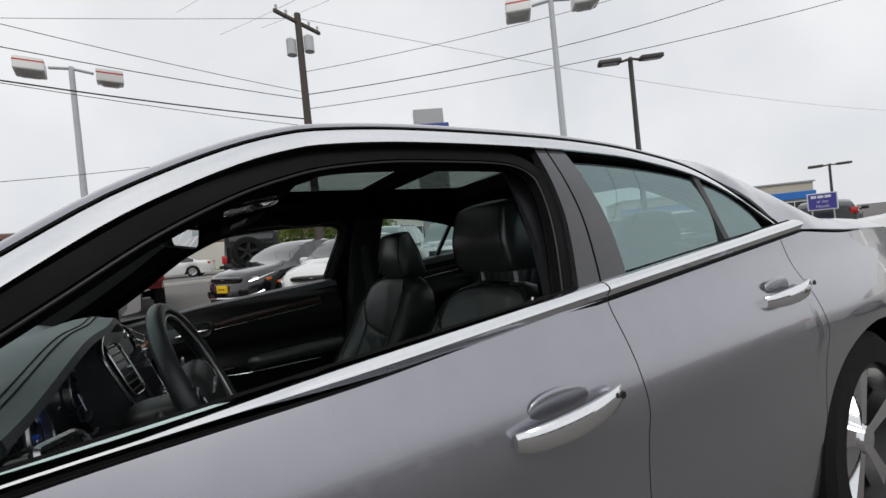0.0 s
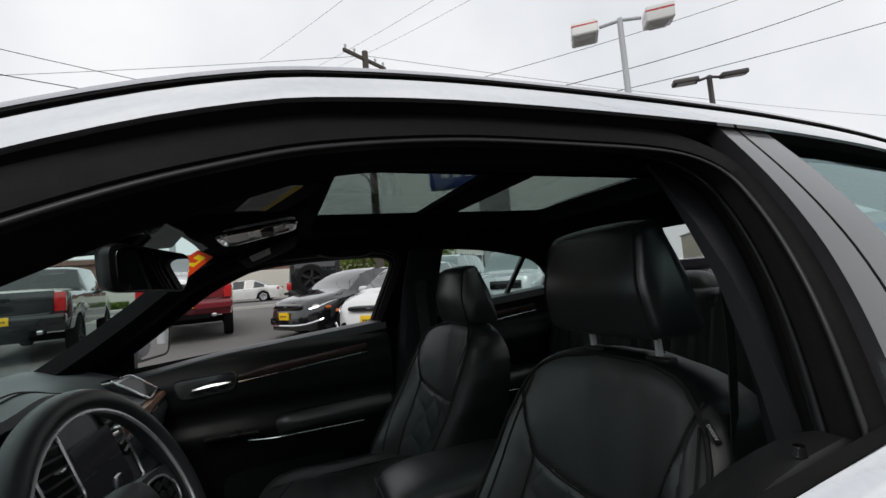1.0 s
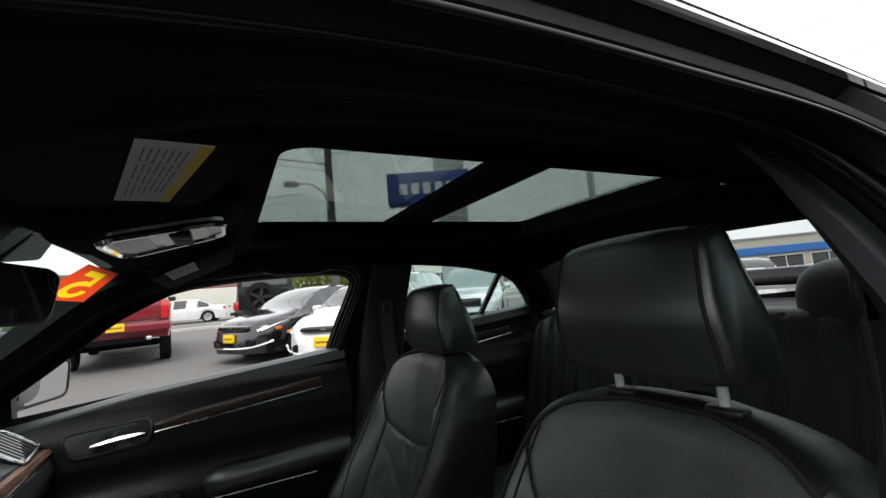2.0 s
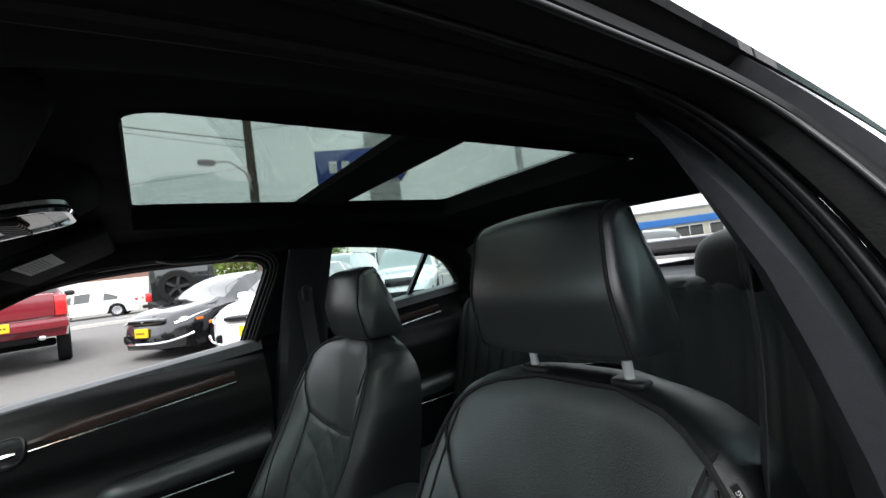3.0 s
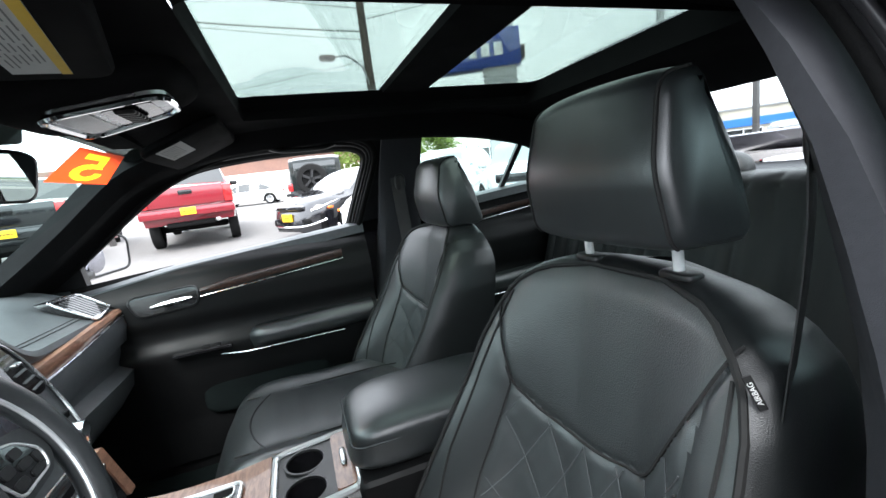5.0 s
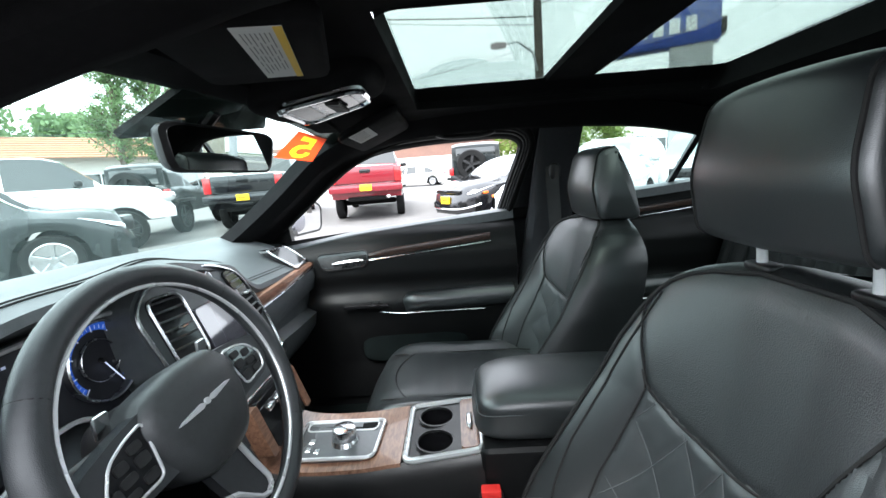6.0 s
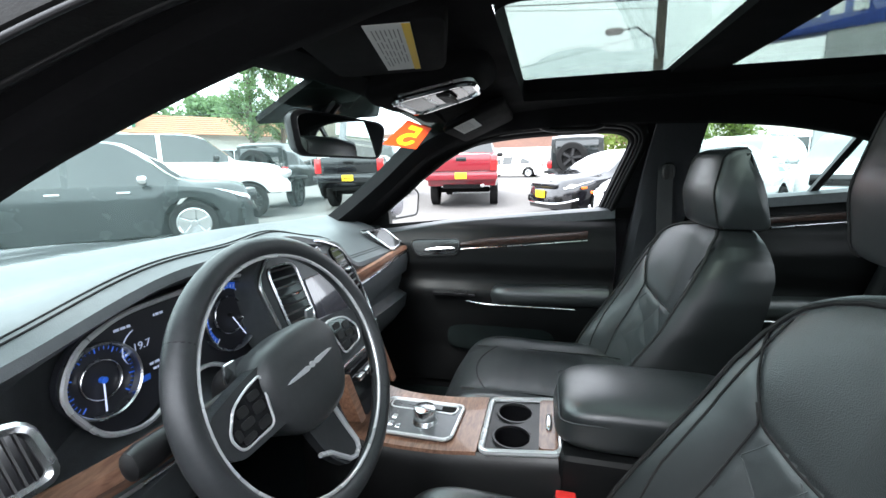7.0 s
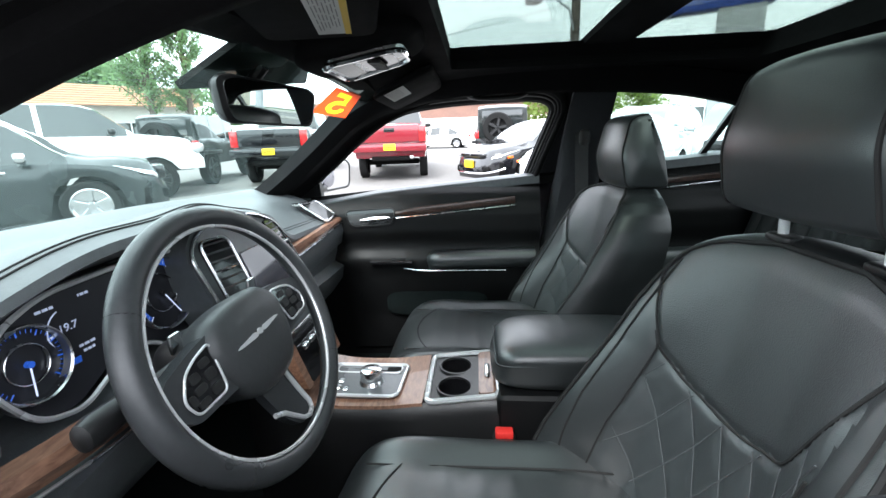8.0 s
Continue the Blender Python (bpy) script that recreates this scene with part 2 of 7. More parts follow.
def thing(name, label, category, base=(0, 0, 0), group="", kind=""):
    ob = new(name)
    ob.empty_display_size = 0.1
    ob.matrix_basis = Matrix.Translation(base)
    BASES[ob.name] = Vector(base)
    return tagged(ob, label, category, group, kind)


def part(name, bm, material, parent=None, label="", smooth=35):
    """Links a bmesh, given in the place's own metres, as one mesh object under a thing or a part."""
    bmesh.ops.recalc_face_normals(bm, faces=bm.faces[:])
    me = bpy.data.meshes.new(name)
    bm.to_mesh(me)
    bm.free()
    me.materials.append(M[material])
    if smooth:
        me.polygons.foreach_set("use_smooth", [True] * len(me.polygons))
        me.set_sharp_from_angle(angle=radians(smooth))
    ob = new(name, me)
    if parent is not None:
        ob.parent = parent
        if parent.name in BASES:
            ob.matrix_parent_inverse = Matrix.Translation(-BASES[parent.name])
    if label:
        ob["label"] = label
    return ob


def setting(name, bm, material, label, category, smooth=35):
    return tagged(part(name, bm, material, None, label, smooth), label, category, kind="structure")


def loft(bm, rings, closed=True, caps=True):
    rows = [[bm.verts.new(p) for p in r] for r in rings]
    n = len(rows[0])
    for a, b in zip(rows, rows[1:]):
        for i in range(n if closed else n - 1):
            j = (i + 1) % n
            bm.faces.new((a[i], a[j], b[j], b[i]))
    if caps and closed:
        bm.faces.new(rows[0][::-1])
        bm.faces.new(rows[-1])
    return rows


def box(bm, lo, hi, bev=0.004, seg=2, m=None):
    lo, hi = Vector(lo), Vector(hi)
    c, s = (lo + hi) / 2, hi - lo
    vs = bmesh.ops.create_cube(bm, size=1.0)["verts"]
    for v in vs:
        v.co = Vector((v.co.x * s.x, v.co.y * s.y, v.co.z * s.z)) + c
    es = list({e for v in vs for e in v.link_edges})
    if bev:
        out = bmesh.ops.bevel(bm, geom=es, offset=bev, segments=seg, affect="EDGES", profile=0.6)
        vs = list({v for f in out["faces"] for v in f.verts} | {v for v in vs if v.is_valid})
    if m is not None:
        seen, todo = set(), list(vs)
        while todo:
            v = todo.pop()
            if v in seen:
                continue
            seen.add(v)
            todo += [e.other_vert(v) for e in v.link_edges if e.other_vert(v) not in seen]
        for v in seen:
            v.co = m @ v.co
    return vs


def frames_along(path, up):
    out = []
    for i, p in enumerate(path):
        d = (path[min(i + 1, len(path) - 1)] - path[max(i - 1, 0)]).normalized()
        a = d.cross(up)
        a = a.normalized() if a.length > 1e-5 else Vector((0, 1, 0))
        out.append((p, a, a.cross(d).normalized()))
    return out


def sweep(bm, path, section, up=(0, 0, 1), caps=True):
    """Section points (a, b): a sideways, b towards up, carried along the path."""
    path = [Vector(p) for p in path]
    loft(bm, [[p + a * s[0] + b * s[1] for s in section] for p, a, b in frames_along(path, Vector(up))], True, caps)


def tube(bm, path, r, n=8, closed=False, up=(0, 0, 1)):
    path = [Vector(p) for p in path]
    sec = [(math.cos(2 * math.pi * k / n) * r, math.sin(2 * math.pi * k / n) * r) for k in range(n)]
    if not closed:
        return sweep(bm, path, sec, up)
    m = len(path)
    rings = []
    for i, p in enumerate(path):
        d = (path[(i + 1) % m] - path[i - 1]).normalized()
        a = d.cross(Vector(up)).normalized()
        b = a.cross(d)
        rings.append([p + a * s[0] + b * s[1] for s in sec])
    rows = loft(bm, rings, True, False)
    for i in range(n):
        bm.faces.new((rows[-1][i], rows[-1][(i + 1) % n], rows[0][(i + 1) % n], rows[0][i]))


def cyl(bm, a, b, r0, r1=None, n=24, caps=True):
    a, b = Vector(a), Vector(b)
    r1 = r0 if r1 is None else r1
    d = (b - a).normalized()
    u = d.orthogonal().normalized()
    w = d.cross(u)
    loft(bm, [[p + (u * math.cos(2 * math.pi * k / n) + w * math.sin(2 * math.pi * k / n)) * r for k in range(n)] for p, r in ((a, r0), (b, r1))], True, caps)


def surf(bm, f, us, vs, keep=None):
    rows = [[bm.verts.new(f(u, v)) for v in vs] for u in us]
    for i in range(len(us) - 1):
        for j in range(len(vs) - 1):
            if keep is None or keep((us[i] + us[i + 1]) / 2, (vs[j] + vs[j + 1]) / 2):
                bm.faces.new((rows[i][j], rows[i + 1][j], rows[i + 1][j + 1], rows[i][j + 1]))
    loose = [v for v in bm.verts if not v.link_faces]
    bmesh.ops.delete(bm, geom=loose, context="VERTS")


def thick(bm, d):
    bmesh.ops.recalc_face_normals(bm, faces=bm.faces[:])
    bmesh.ops.solidify(bm, geom=bm.faces[:], thickness=d)


def pillow(bm, c, h, e=4.0, n=14, f=None):
    """A rounded block: centre c, half sizes h; f bends each point (given as unit coordinates and place)."""
    grid = [-1 + 2 * i / n for i in range(n + 1)]
    made = {}

    def vert(p):
        key = tuple(round(a, 5) for a in p)
        if key not in made:
            q = Vector(p)
            q = q / (sum(abs(a) ** e for a in q) ** (1 / e))
            w = Vector((c[0] + q.x * h[0], c[1] + q.y * h[1], c[2] + q.z * h[2]))
            made[key] = bm.verts.new(f(q, w) if f else w)
        return made[key]

    for ax in range(3):
        for s in (-1, 1):
            for i in range(n):
                for j in range(n):
                    quad = []
                    for a, b in ((grid[i], grid[j]), (grid[i + 1], grid[j]), (grid[i + 1], grid[j + 1]), (grid[i], grid[j + 1])):
                        p = [0, 0, 0]
                        p[ax], p[(ax + 1) % 3], p[(ax + 2) % 3] = s, a, b
                        quad.append(vert(p))
                    bm.faces.new(quad)


def span(a, b, n):
    return [a + (b - a) * i / n for i in range(n + 1)]


def curve(points, x):
    """Straight-line table with eased corners: the value at x."""
    if x <= points[0][0]:
        return points[0][1]
    for (a, p), (b, q) in zip(points, points[1:]):
        if x <= b:
            return p + (q - p) * (x - a) / (b - a)
    return points[-1][1]


def smooth_curve(points, x):
    """Catmull-Rom through a table."""
    xs = [p[0] for p in points]
    if x <= xs[0]:
        return points[0][1]
    if x >= xs[-1]:
        return points[-1][1]
    i = max(k for k in range(len(xs) - 1) if xs[k] <= x)
    p1, p2 = points[i], points[i + 1]
    p0, p3 = points[max(i - 1, 0)], points[min(i + 2, len(xs) - 1)]
    h = p2[0] - p1[0]
    m1 = (p2[1] - p0[1]) / max(p2[0] - p0[0], 1e-6) * h
    m2 = (p3[1] - p1[1]) / max(p3[0] - p1[0], 1e-6) * h
    t = (x - p1[0]) / h
    return (2 * t**3 - 3 * t**2 + 1) * p1[1] + (t**3 - 2 * t**2 + t) * m1 + (-2 * t**3 + 3 * t**2) * p2[1] + (t**3 - t**2) * m2


def ease(a, b, x):
    t = min(1, max(0, (x - a) / (b - a)))
    return t * t * (3 - 2 * t)


def rounded(pts, r, n=4):
    """A 2D outline with its corners rounded."""
    out, m = [], len(pts)
    for i, p in enumerate(pts):
        p, a, b = Vector(p), Vector(pts[i - 1]), Vector(pts[(i + 1) % m])
        da, db = (a - p), (b - p)
        k = min(r, da.length * 0.45, db.length * 0.45)
        s, e = p + da.normalized() * k, p + db.normalized() * k
        for j in range(n + 1):
            t = j / n
            out.append(tuple((1 - t) ** 2 * s + 2 * t * (1 - t) * p + t * t * e))
    return out


def slab(bm, outline, place, lo, hi):
    """Extrudes a 2D outline: place(u, v, d) gives the 3D point at depth d."""
    loft(bm, [[Vector(place(u, v, d)) for u, v in outline] for d in (lo, hi)])


def bars(bm, place, u0, u1, v, h, seed, n=4):
    """A line of plain bars in place of small print."""
    rnd = random.Random(seed)
    u = u0
    while u < u1 - 0.15 * (u1 - u0):
        w = min((u1 - u0) * rnd.uniform(0.12, 0.32), u1 - u)
        vs = [bm.verts.new(place(a, b)) for a, b in ((u, v), (u + w, v), (u + w, v + h), (u, v + h))]
        bm.faces.new(vs)
        u += w + (u1 - u0) * 0.05


def letters(name, text, size, material, m, parent, extrude=0.0004, label="", align="CENTER"):
    """Writing in the built-in font, turned into a mesh."""
    cu = bpy.data.curves.new(name, "FONT")
    cu.body, cu.size, cu.extrude, cu.align_x, cu.align_y = text, size, extrude, align, "CENTER"
    cu.resolution_u = 3
    tmp = new(name, cu)
    me = bpy.data.meshes.new_from_object(tmp.evaluated_get(bpy.context.evaluated_depsgraph_get()))
    bpy.data.objects.remove(tmp)
    me.transform(m)
    me.materials.clear()
    me.materials.append(M[material])
    ob = new(name, me)
    if parent is not None:
        ob.parent = parent
        if parent.name in BASES:
            ob.matrix_parent_inverse = Matrix.Translation(-BASES[parent.name])
    if label:
        ob["label"] = label
    return ob

# ---- the grey sedan: outer shell ----
def belt(x):
    return 0.845 + 0.088 * x


def plane_y(z):
    """Half width of the window plane at height z."""
    return 0.86 - 0.55 * (z - 1.0)


RAIL = [(0.42, 0.892), (0.60, 1.004), (0.75, 1.108), (0.90, 1.222), (0.98, 1.270), (1.06, 1.310), (1.13, 1.337), (1.21, 1.357),
        (1.40, 1.371), (1.77, 1.369), (2.0, 1.354), (2.13, 1.335), (2.30, 1.295), (2.42, 1.235), (2.50, 1.165), (2.57, 1.085)]
PROFILE = [(0.18, 0.86), (0.24, 0.895), (0.34, 0.916), (0.50, 0.929), (0.62, 0.934), (0.70, 0.938), (0.75, 0.944), (0.78, 0.949), (0.80, 0.949), (0.83, 0.944), (0.875, 0.930), (0.92, 0.910), (0.97, 0.884), (1.02, 0.868), (1.10, 0.85)]
REAR_AXLE, FRONT_AXLE = 2.85, -0.17
SEAT_Y = -0.405


def side_y(x, z):
    taper = 0.055 * ease(0.3, -0.9, x) ** 1.5 + 0.05 * ease(2.9, 3.8, x)
    flare = 0.012 * math.exp(-(((x - REAR_AXLE) / 0.40) ** 2)) * math.exp(-(((z - 0.78) / 0.14) ** 2))
    return smooth_curve(PROFILE, z) - taper + flare


def moulding_low(x):
    """How much narrower the belt moulding is towards the front."""
    return 0.012 * ease(1.25, 0.85, x)


def side_top(x):
    if x < 0.42:
        return 0.80 + 0.10 * ease(-0.85, 0.42, x)
    if x <= 2.50:
        return belt(x) + moulding_low(x)
    return belt(2.5) - 0.03 * ease(2.5, 3.0, x) - 0.02 * ease(3.0, 3.75, x)


def side_low(x):
    low = 0.20
    for c in (FRONT_AXLE, REAR_AXLE):
        if abs(x - c) < 0.42:
            low = max(low, 0.34 + math.sqrt(0.42**2 - (x - c) ** 2))
    return low


def side_panel(name, x0, x1, s, parent, label=""):
    bm = bmesh.new()
    n = max(8, int((x1 - x0) / 0.03))
    xs = span(x0, x1, n)
    for c in (FRONT_AXLE, REAR_AXLE):
        xs = sorted(set(xs) | {x for x in span(c - 0.4199, c + 0.4199, 40) if x0 < x < x1})
    surf(bm, lambda x, v: Vector((x, s * side_y(x, side_low(x) + (side_top(x) - side_low(x)) * v), side_low(x) + (side_top(x) - side_low(x)) * v)), xs, span(0, 1, 26))
    thick(bm, 0.012)
    return part(name, bm, "paint", parent, label, 50)


def rail_point(x, s):
    z = smooth_curve(RAIL, x)
    return Vector((x, s * plane_y(z), z))


def rail_ring(x, s, section):
    """Section (d, lat): d across the rail in the side plane, lat towards the cabin."""
    p, e = rail_point(x, s), 0.01
    t = (rail_point(x + e, s) - rail_point(x - e, s))
    t = Vector((t.x, 0, t.z)).normalized()
    nrm = Vector((-t.z, 0, t.x))
    return [p + nrm * d + Vector((0, -s * lat, 0)) for d, lat in section]


def window_point(x, z, s, out=0.0):
    barrel = 0.028 * math.sin(math.pi * min(1.0, max(0.0, (z - 0.985) / 0.37)))
    return Vector((x, s * (plane_y(z) + barrel + out), z))


def slab_side(bm, pts, s, out0, out1):
    loft(bm, [[window_point(x, z, s, o) for x, z in pts] for o in (out0, out1)])


CORNERS = {
    -1: [(0.66, 0.988), (0.76, 1.055), (0.86, 1.125), (0.96, 1.195), (1.06, 1.250), (1.14, 1.282), (1.22, 1.304), (1.35, 1.320), (1.5, 1.322), (1.60, 1.320), (1.655, 1.311), (1.69, 1.291), (1.706, 1.262), (1.704, 1.228), (1.688, 1.165), (1.655, 1.06), (1.632, 0.985), (1.626, 0.955)],
    1: [(0.60, 0.965), (0.68, 1.040), (0.78, 1.116), (0.86, 1.172), (0.95, 1.230), (1.03, 1.266), (1.10, 1.285), (1.22, 1.299), (1.35, 1.306), (1.5, 1.309), (1.56, 1.307), (1.60, 1.300), (1.632, 1.282), (1.645, 1.256), (1.640, 1.222), (1.622, 1.165), (1.585, 1.06), (1.560, 0.985), (1.553, 0.955)],
}


def frame_sweep(bm, s, section):
    """Sweeps a section (towards the opening, outwards) along the window frame from the roof round the corner and down the post."""
    fine, line = [], CORNERS[s]
    for i in range(len(line) - 1):
        p = [Vector(line[min(max(i + k, 0), len(line) - 1)]) for k in (-1, 0, 1, 2)]
        for t in span(0, 1, 6)[:-1]:
            fine.append(0.5 * (2 * p[1] + (p[2] - p[0]) * t + (2 * p[0] - 5 * p[1] + 4 * p[2] - p[3]) * t * t + (3 * p[1] - p[0] - 3 * p[2] + p[3]) * t**3))
    rings = []
    for i, p in enumerate(fine):
        d = (fine[min(i + 1, len(fine) - 1)] - fine[max(i - 1, 0)]).normalized()
        nrm = Vector((d.y, -d.x))
        rings.append([window_point(p.x + nrm.x * a, p.y + nrm.y * a, s, b) for a, b in section])
    loft(bm, rings)


car = thing("grey_sedan", "metallic grey four-door sedan with driver's window down", "car", (1.4, 0, 0))
xs_rail = sorted(set(span(0.42, 1.3, 30) + span(1.3, 2.1, 16) + span(2.1, 2.57, 20)))
for s in (-1, 1):
    side_panel("front_fender", -0.85, 0.545, s, car)
    door = side_panel("front_door", 0.55, 1.6985, s, car)
    rear_door = side_panel("rear_door", 1.7015, 2.4795, s, car)
    side_panel("rear_quarter", 2.484, 3.75, s, car)
    # bright moulding below the windows
    for host, x0, x1 in ((door, 0.50, 1.698), (rear_door, 1.702, 2.57)):
        bm = bmesh.new()
        loft(bm, [[Vector((x, s * (0.874 + dy), belt(x) + dz + moulding_low(x) * k)) for dy, dz, k in ((-0.012, -0.003, 1), (0.003, -0.004, 1), (0.005, 0.001, 1), (0.0130, 0.014, 0.6), (0.0115, 0.019, 0.4), (0.003, 0.026, 0.1), (-0.012, 0.029, 0))] for x in span(x0, x1, 30)])
        part("belt_moulding", bm, "chrome", host, "bright chrome strip")
        bm = bmesh.new()
        loft(bm, [[Vector((x, s * (0.866 + dy), belt(x) + dz + moulding_low(x))) for dy, dz in ((-0.002, -0.011), (0.014, -0.010), (0.014, -0.004), (-0.002, -0.004))] for x in span(x0, x1, 30)])
        part("seal", bm, "rubber", host)
        bm = bmesh.new()
        loft(bm, [[Vector((x, s * (0.858 + dy), belt(x) + dz)) for dy, dz in ((0.0, -0.02), (0.0, 0.026), (-0.010, 0.030), (-0.018, 0.022), (-0.03, 0.012), (-0.03, -0.02))] for x in span(x0 + 0.02, x1, 20)])
        part("window_seal", bm, "rubber", host)
    # black rail from windscreen pillar to rear pillar, with the bright moulding on its outer edge
    def section(x):
        k = (0.80 + 0.20 * ease(0.82, 1.20, x) if s < 0 else 1.22 - 0.22 * ease(0.55, 1.1, x)) - 0.25 * ease(2.2, 2.57, x)
        q = 0.95 + 0.17 * ease(0.62, 0.90, x) * ease(1.28, 1.10, x) if s < 0 else 0.22 + 0.78 * ease(0.82, 1.25, x)
        f = 0.055 * ease(1.12, 0.92, x) if s > 0 else 0.0
        return [(0.004, -0.002), (-0.030, -0.030), (-0.038 - 0.008 * q, -0.006), (-0.038 - 0.014 * q, 0.040), (-0.040 - 0.024 * q, 0.046), (-0.069 * q, 0.085 * k), (-0.066 * q, 0.105 * k),
                (-0.006 - 0.030 * q, 0.150 * k), (-0.005 + 0.5 * f, 0.19 * k), (0.022 + f, 0.15 * k), (0.022 + 0.7 * f, 0.03)]
    bm = bmesh.new()
    loft(bm, [rail_ring(x, s, section(x)) for x in xs_rail])
    rail = part("roof_rail", bm, "headliner", car, "black window surround and pillar trim")
    bm = bmesh.new()
    loft(bm, [rail_ring(x, s, [(0.004, -0.006), (-0.004, -0.014), (-0.022, -0.030), (-0.031, -0.035), (-0.033, -0.030), (0.0, -0.002)]) for x in xs_rail])
    part("roof_moulding", bm, "chrome", rail, "bright chrome strip")
    bm = bmesh.new()
    loft(bm, [rail_ring(x, s, [(0.0060, -0.008), (0.003, -0.010), (0.003, 0.0), (0.0060, 0.0)]) for x in xs_rail])
    part("gutter_seal", bm, "rubber", rail)
    bm = bmesh.new()
    loft(bm, [rail_ring(x, s, [(0.006, -0.009), (0.012, -0.004), (0.019, 0.010), (0.024, 0.032), (0.022, 0.060), (0.004, 0.055)]) for x in xs_rail if x < 2.48])
    part("pillar_skin", bm, "paint", rail, "grey painted pillar")
    for d, lat in ((-0.050, 0.030), (-0.062, 0.058)):
        bm = bmesh.new()
        tube(bm, [rail_ring(x, s, [(d * (0.7 + 0.3 * ease(0.8, 1.25, x)), lat)])[0] for x in xs_rail if x > 0.62], 0.007, 8, up=(0, 1, 0))
        part("door_seal", bm, "rubber", rail)
    # door posts between the windows
    for host, front, rear in ((door, [(z, x - (0.07 if s > 0 else 0.0)) for z, x in ((0.985, 1.632), (1.08, 1.661), (1.17, 1.69), (1.26, 1.714), (1.345, 1.732))], [(0.985, 1.697), (1.08, 1.715), (1.17, 1.735), (1.26, 1.751), (1.345, 1.763)]),
                              (rear_door, [(0.985, 1.703), (1.08, 1.721), (1.17, 1.741), (1.26, 1.757), (1.345, 1.769)], [(0.985, 1.782), (1.08, 1.797), (1.17, 1.810), (1.26, 1.819), (1.345, 1.824)])):
        bm = bmesh.new()
        surf(bm, lambda u, z: window_point(curve(front, z) + (curve(rear, z) - curve(front, z)) * u, z, s, 0.004), span(0, 1, 6), span(0.985, 1.345, 20))
        thick(bm, 0.022)
        part("door_post", bm, "pillar", host, "gloss black post", 50)
    bm = bmesh.new()
    frame_sweep(bm, s, [(0.0, -0.010), (0.016, -0.014), (0.020, -0.024), (0.018, -0.046), (0.006, -0.052), (-0.012, -0.050), (-0.016, -0.012)])
    frame_part = part("door_frame", bm, "rubber", door, "dark window frame with rounded corner", 60)
    for dn, out, r, m in ((0.004, -0.058, 0.0055, "seal_gloss"), (-0.006, -0.067, 0.0055, "seal_gloss"), (-0.020, -0.078, 0.012, "rubber"), (0.021, -0.018, 0.003, "seal_gloss")):
        bm = bmesh.new()
        frame_sweep(bm, s, [(dn + r * math.cos(a), out + r * math.sin(a)) for a in span(0, 2 * math.pi * 7 / 8, 7)])
        part("door_seal", bm, m, frame_part, "", 80)
    # rear side glass, its divider and the fixed quarter glass
    def pane(name, low, high, top):
        bm = bmesh.new()

        def at(u, v):
            x = (low[0] + (low[1] - low[0]) * u) * (1 - v) + (high[0] + (high[1] - high[0]) * u) * v
            z0 = belt(x) + 0.015
            return window_point(x, z0 + (curve(top, high[0] + (high[1] - high[0]) * u) - z0) * v, s, -0.016)

        surf(bm, at, span(0, 1, 14), span(0, 1, 12))
        g = part(name, bm, "rear_glass" if s < 0 else "side_glass", rear_door, "greenish reflecting window glass", 60)
        g.visible_shadow = False

    pane("window_pane", (1.77, 2.24), (1.815, 2.31), [(1.8, 1.335), (2.0, 1.325), (2.2, 1.30), (2.32, 1.265)])
    pane("quarter_pane", (2.25, 2.53), (2.31, 2.44), [(2.30, 1.268), (2.40, 1.215), (2.46, 1.16)])
    bm = bmesh.new()
    slab_side(bm, [(2.232, belt(2.23) + 0.02), (2.256, belt(2.25) + 0.02), (2.325, 1.27), (2.302, 1.275)], s, -0.024, -0.004)
    part("window_divider", bm, "plastic", rear_door)
    # chrome pull handles in their recesses
    for host, x0, x1, z in ((door, 1.388, 1.620, 0.842), (rear_door, 2.215, 2.450, 0.918)):
        bm = bmesh.new()
        pillow(bm, ((x0 + x1) / 2 - 0.01, s * (side_y(x0, z) - 0.004), z + 0.012), (0.066, 0.0052, 0.027), 2.2, 10)
        recess = part("handle_recess", bm, "paint", host)
        bm = bmesh.new()
        xs = span(x0, x1, 18)
        rings = []
        for x in xs:
            t = (x - x0) / (x1 - x0)
            fat = 0.60 + 0.40 * math.sin(math.pi * min(1, max(0, t))) ** 0.5
            hgt = 0.0215 * fat
            off = 0.012 + 0.026 * math.sin(math.pi * t) ** 0.6
            zc = z - 0.012 + 0.018 * t
            rings.append([Vector((x, s * (side_y(x, z) + off + math.cos(a) * 0.010 * fat), zc + math.sin(a) * hgt)) for a in span(0, 2 * math.pi * 13 / 14, 13)])
        loft(bm, rings)
        handle = part("handle", bm, "chrome", host, "chrome pull handle")
        bm = bmesh.new()
        cyl(bm, (x1 - 0.026, s * (side_y(x1, z) + 0.036), z + 0.012), (x1 - 0.026, s * (side_y(x1, z) + 0.040), z + 0.012), 0.006, n=12)
        if s < 0:
            part("lock_cylinder", bm, "plastic", host)
        else:
            bm.free()
    # lock pin on the sill
    bm = bmesh.new()
    cyl(bm, (1.555, s * 0.828, 0.985), (1.555, s * 0.828, 1.004), 0.003, 0.003, 12)
    cyl(bm, (1.555, s * 0.828, 1.004), (1.555, s * 0.828, 1.012), 0.0052, 0.0042, 12)
    part("lock_pin", bm, "chrome", door, "small chrome lock pin")


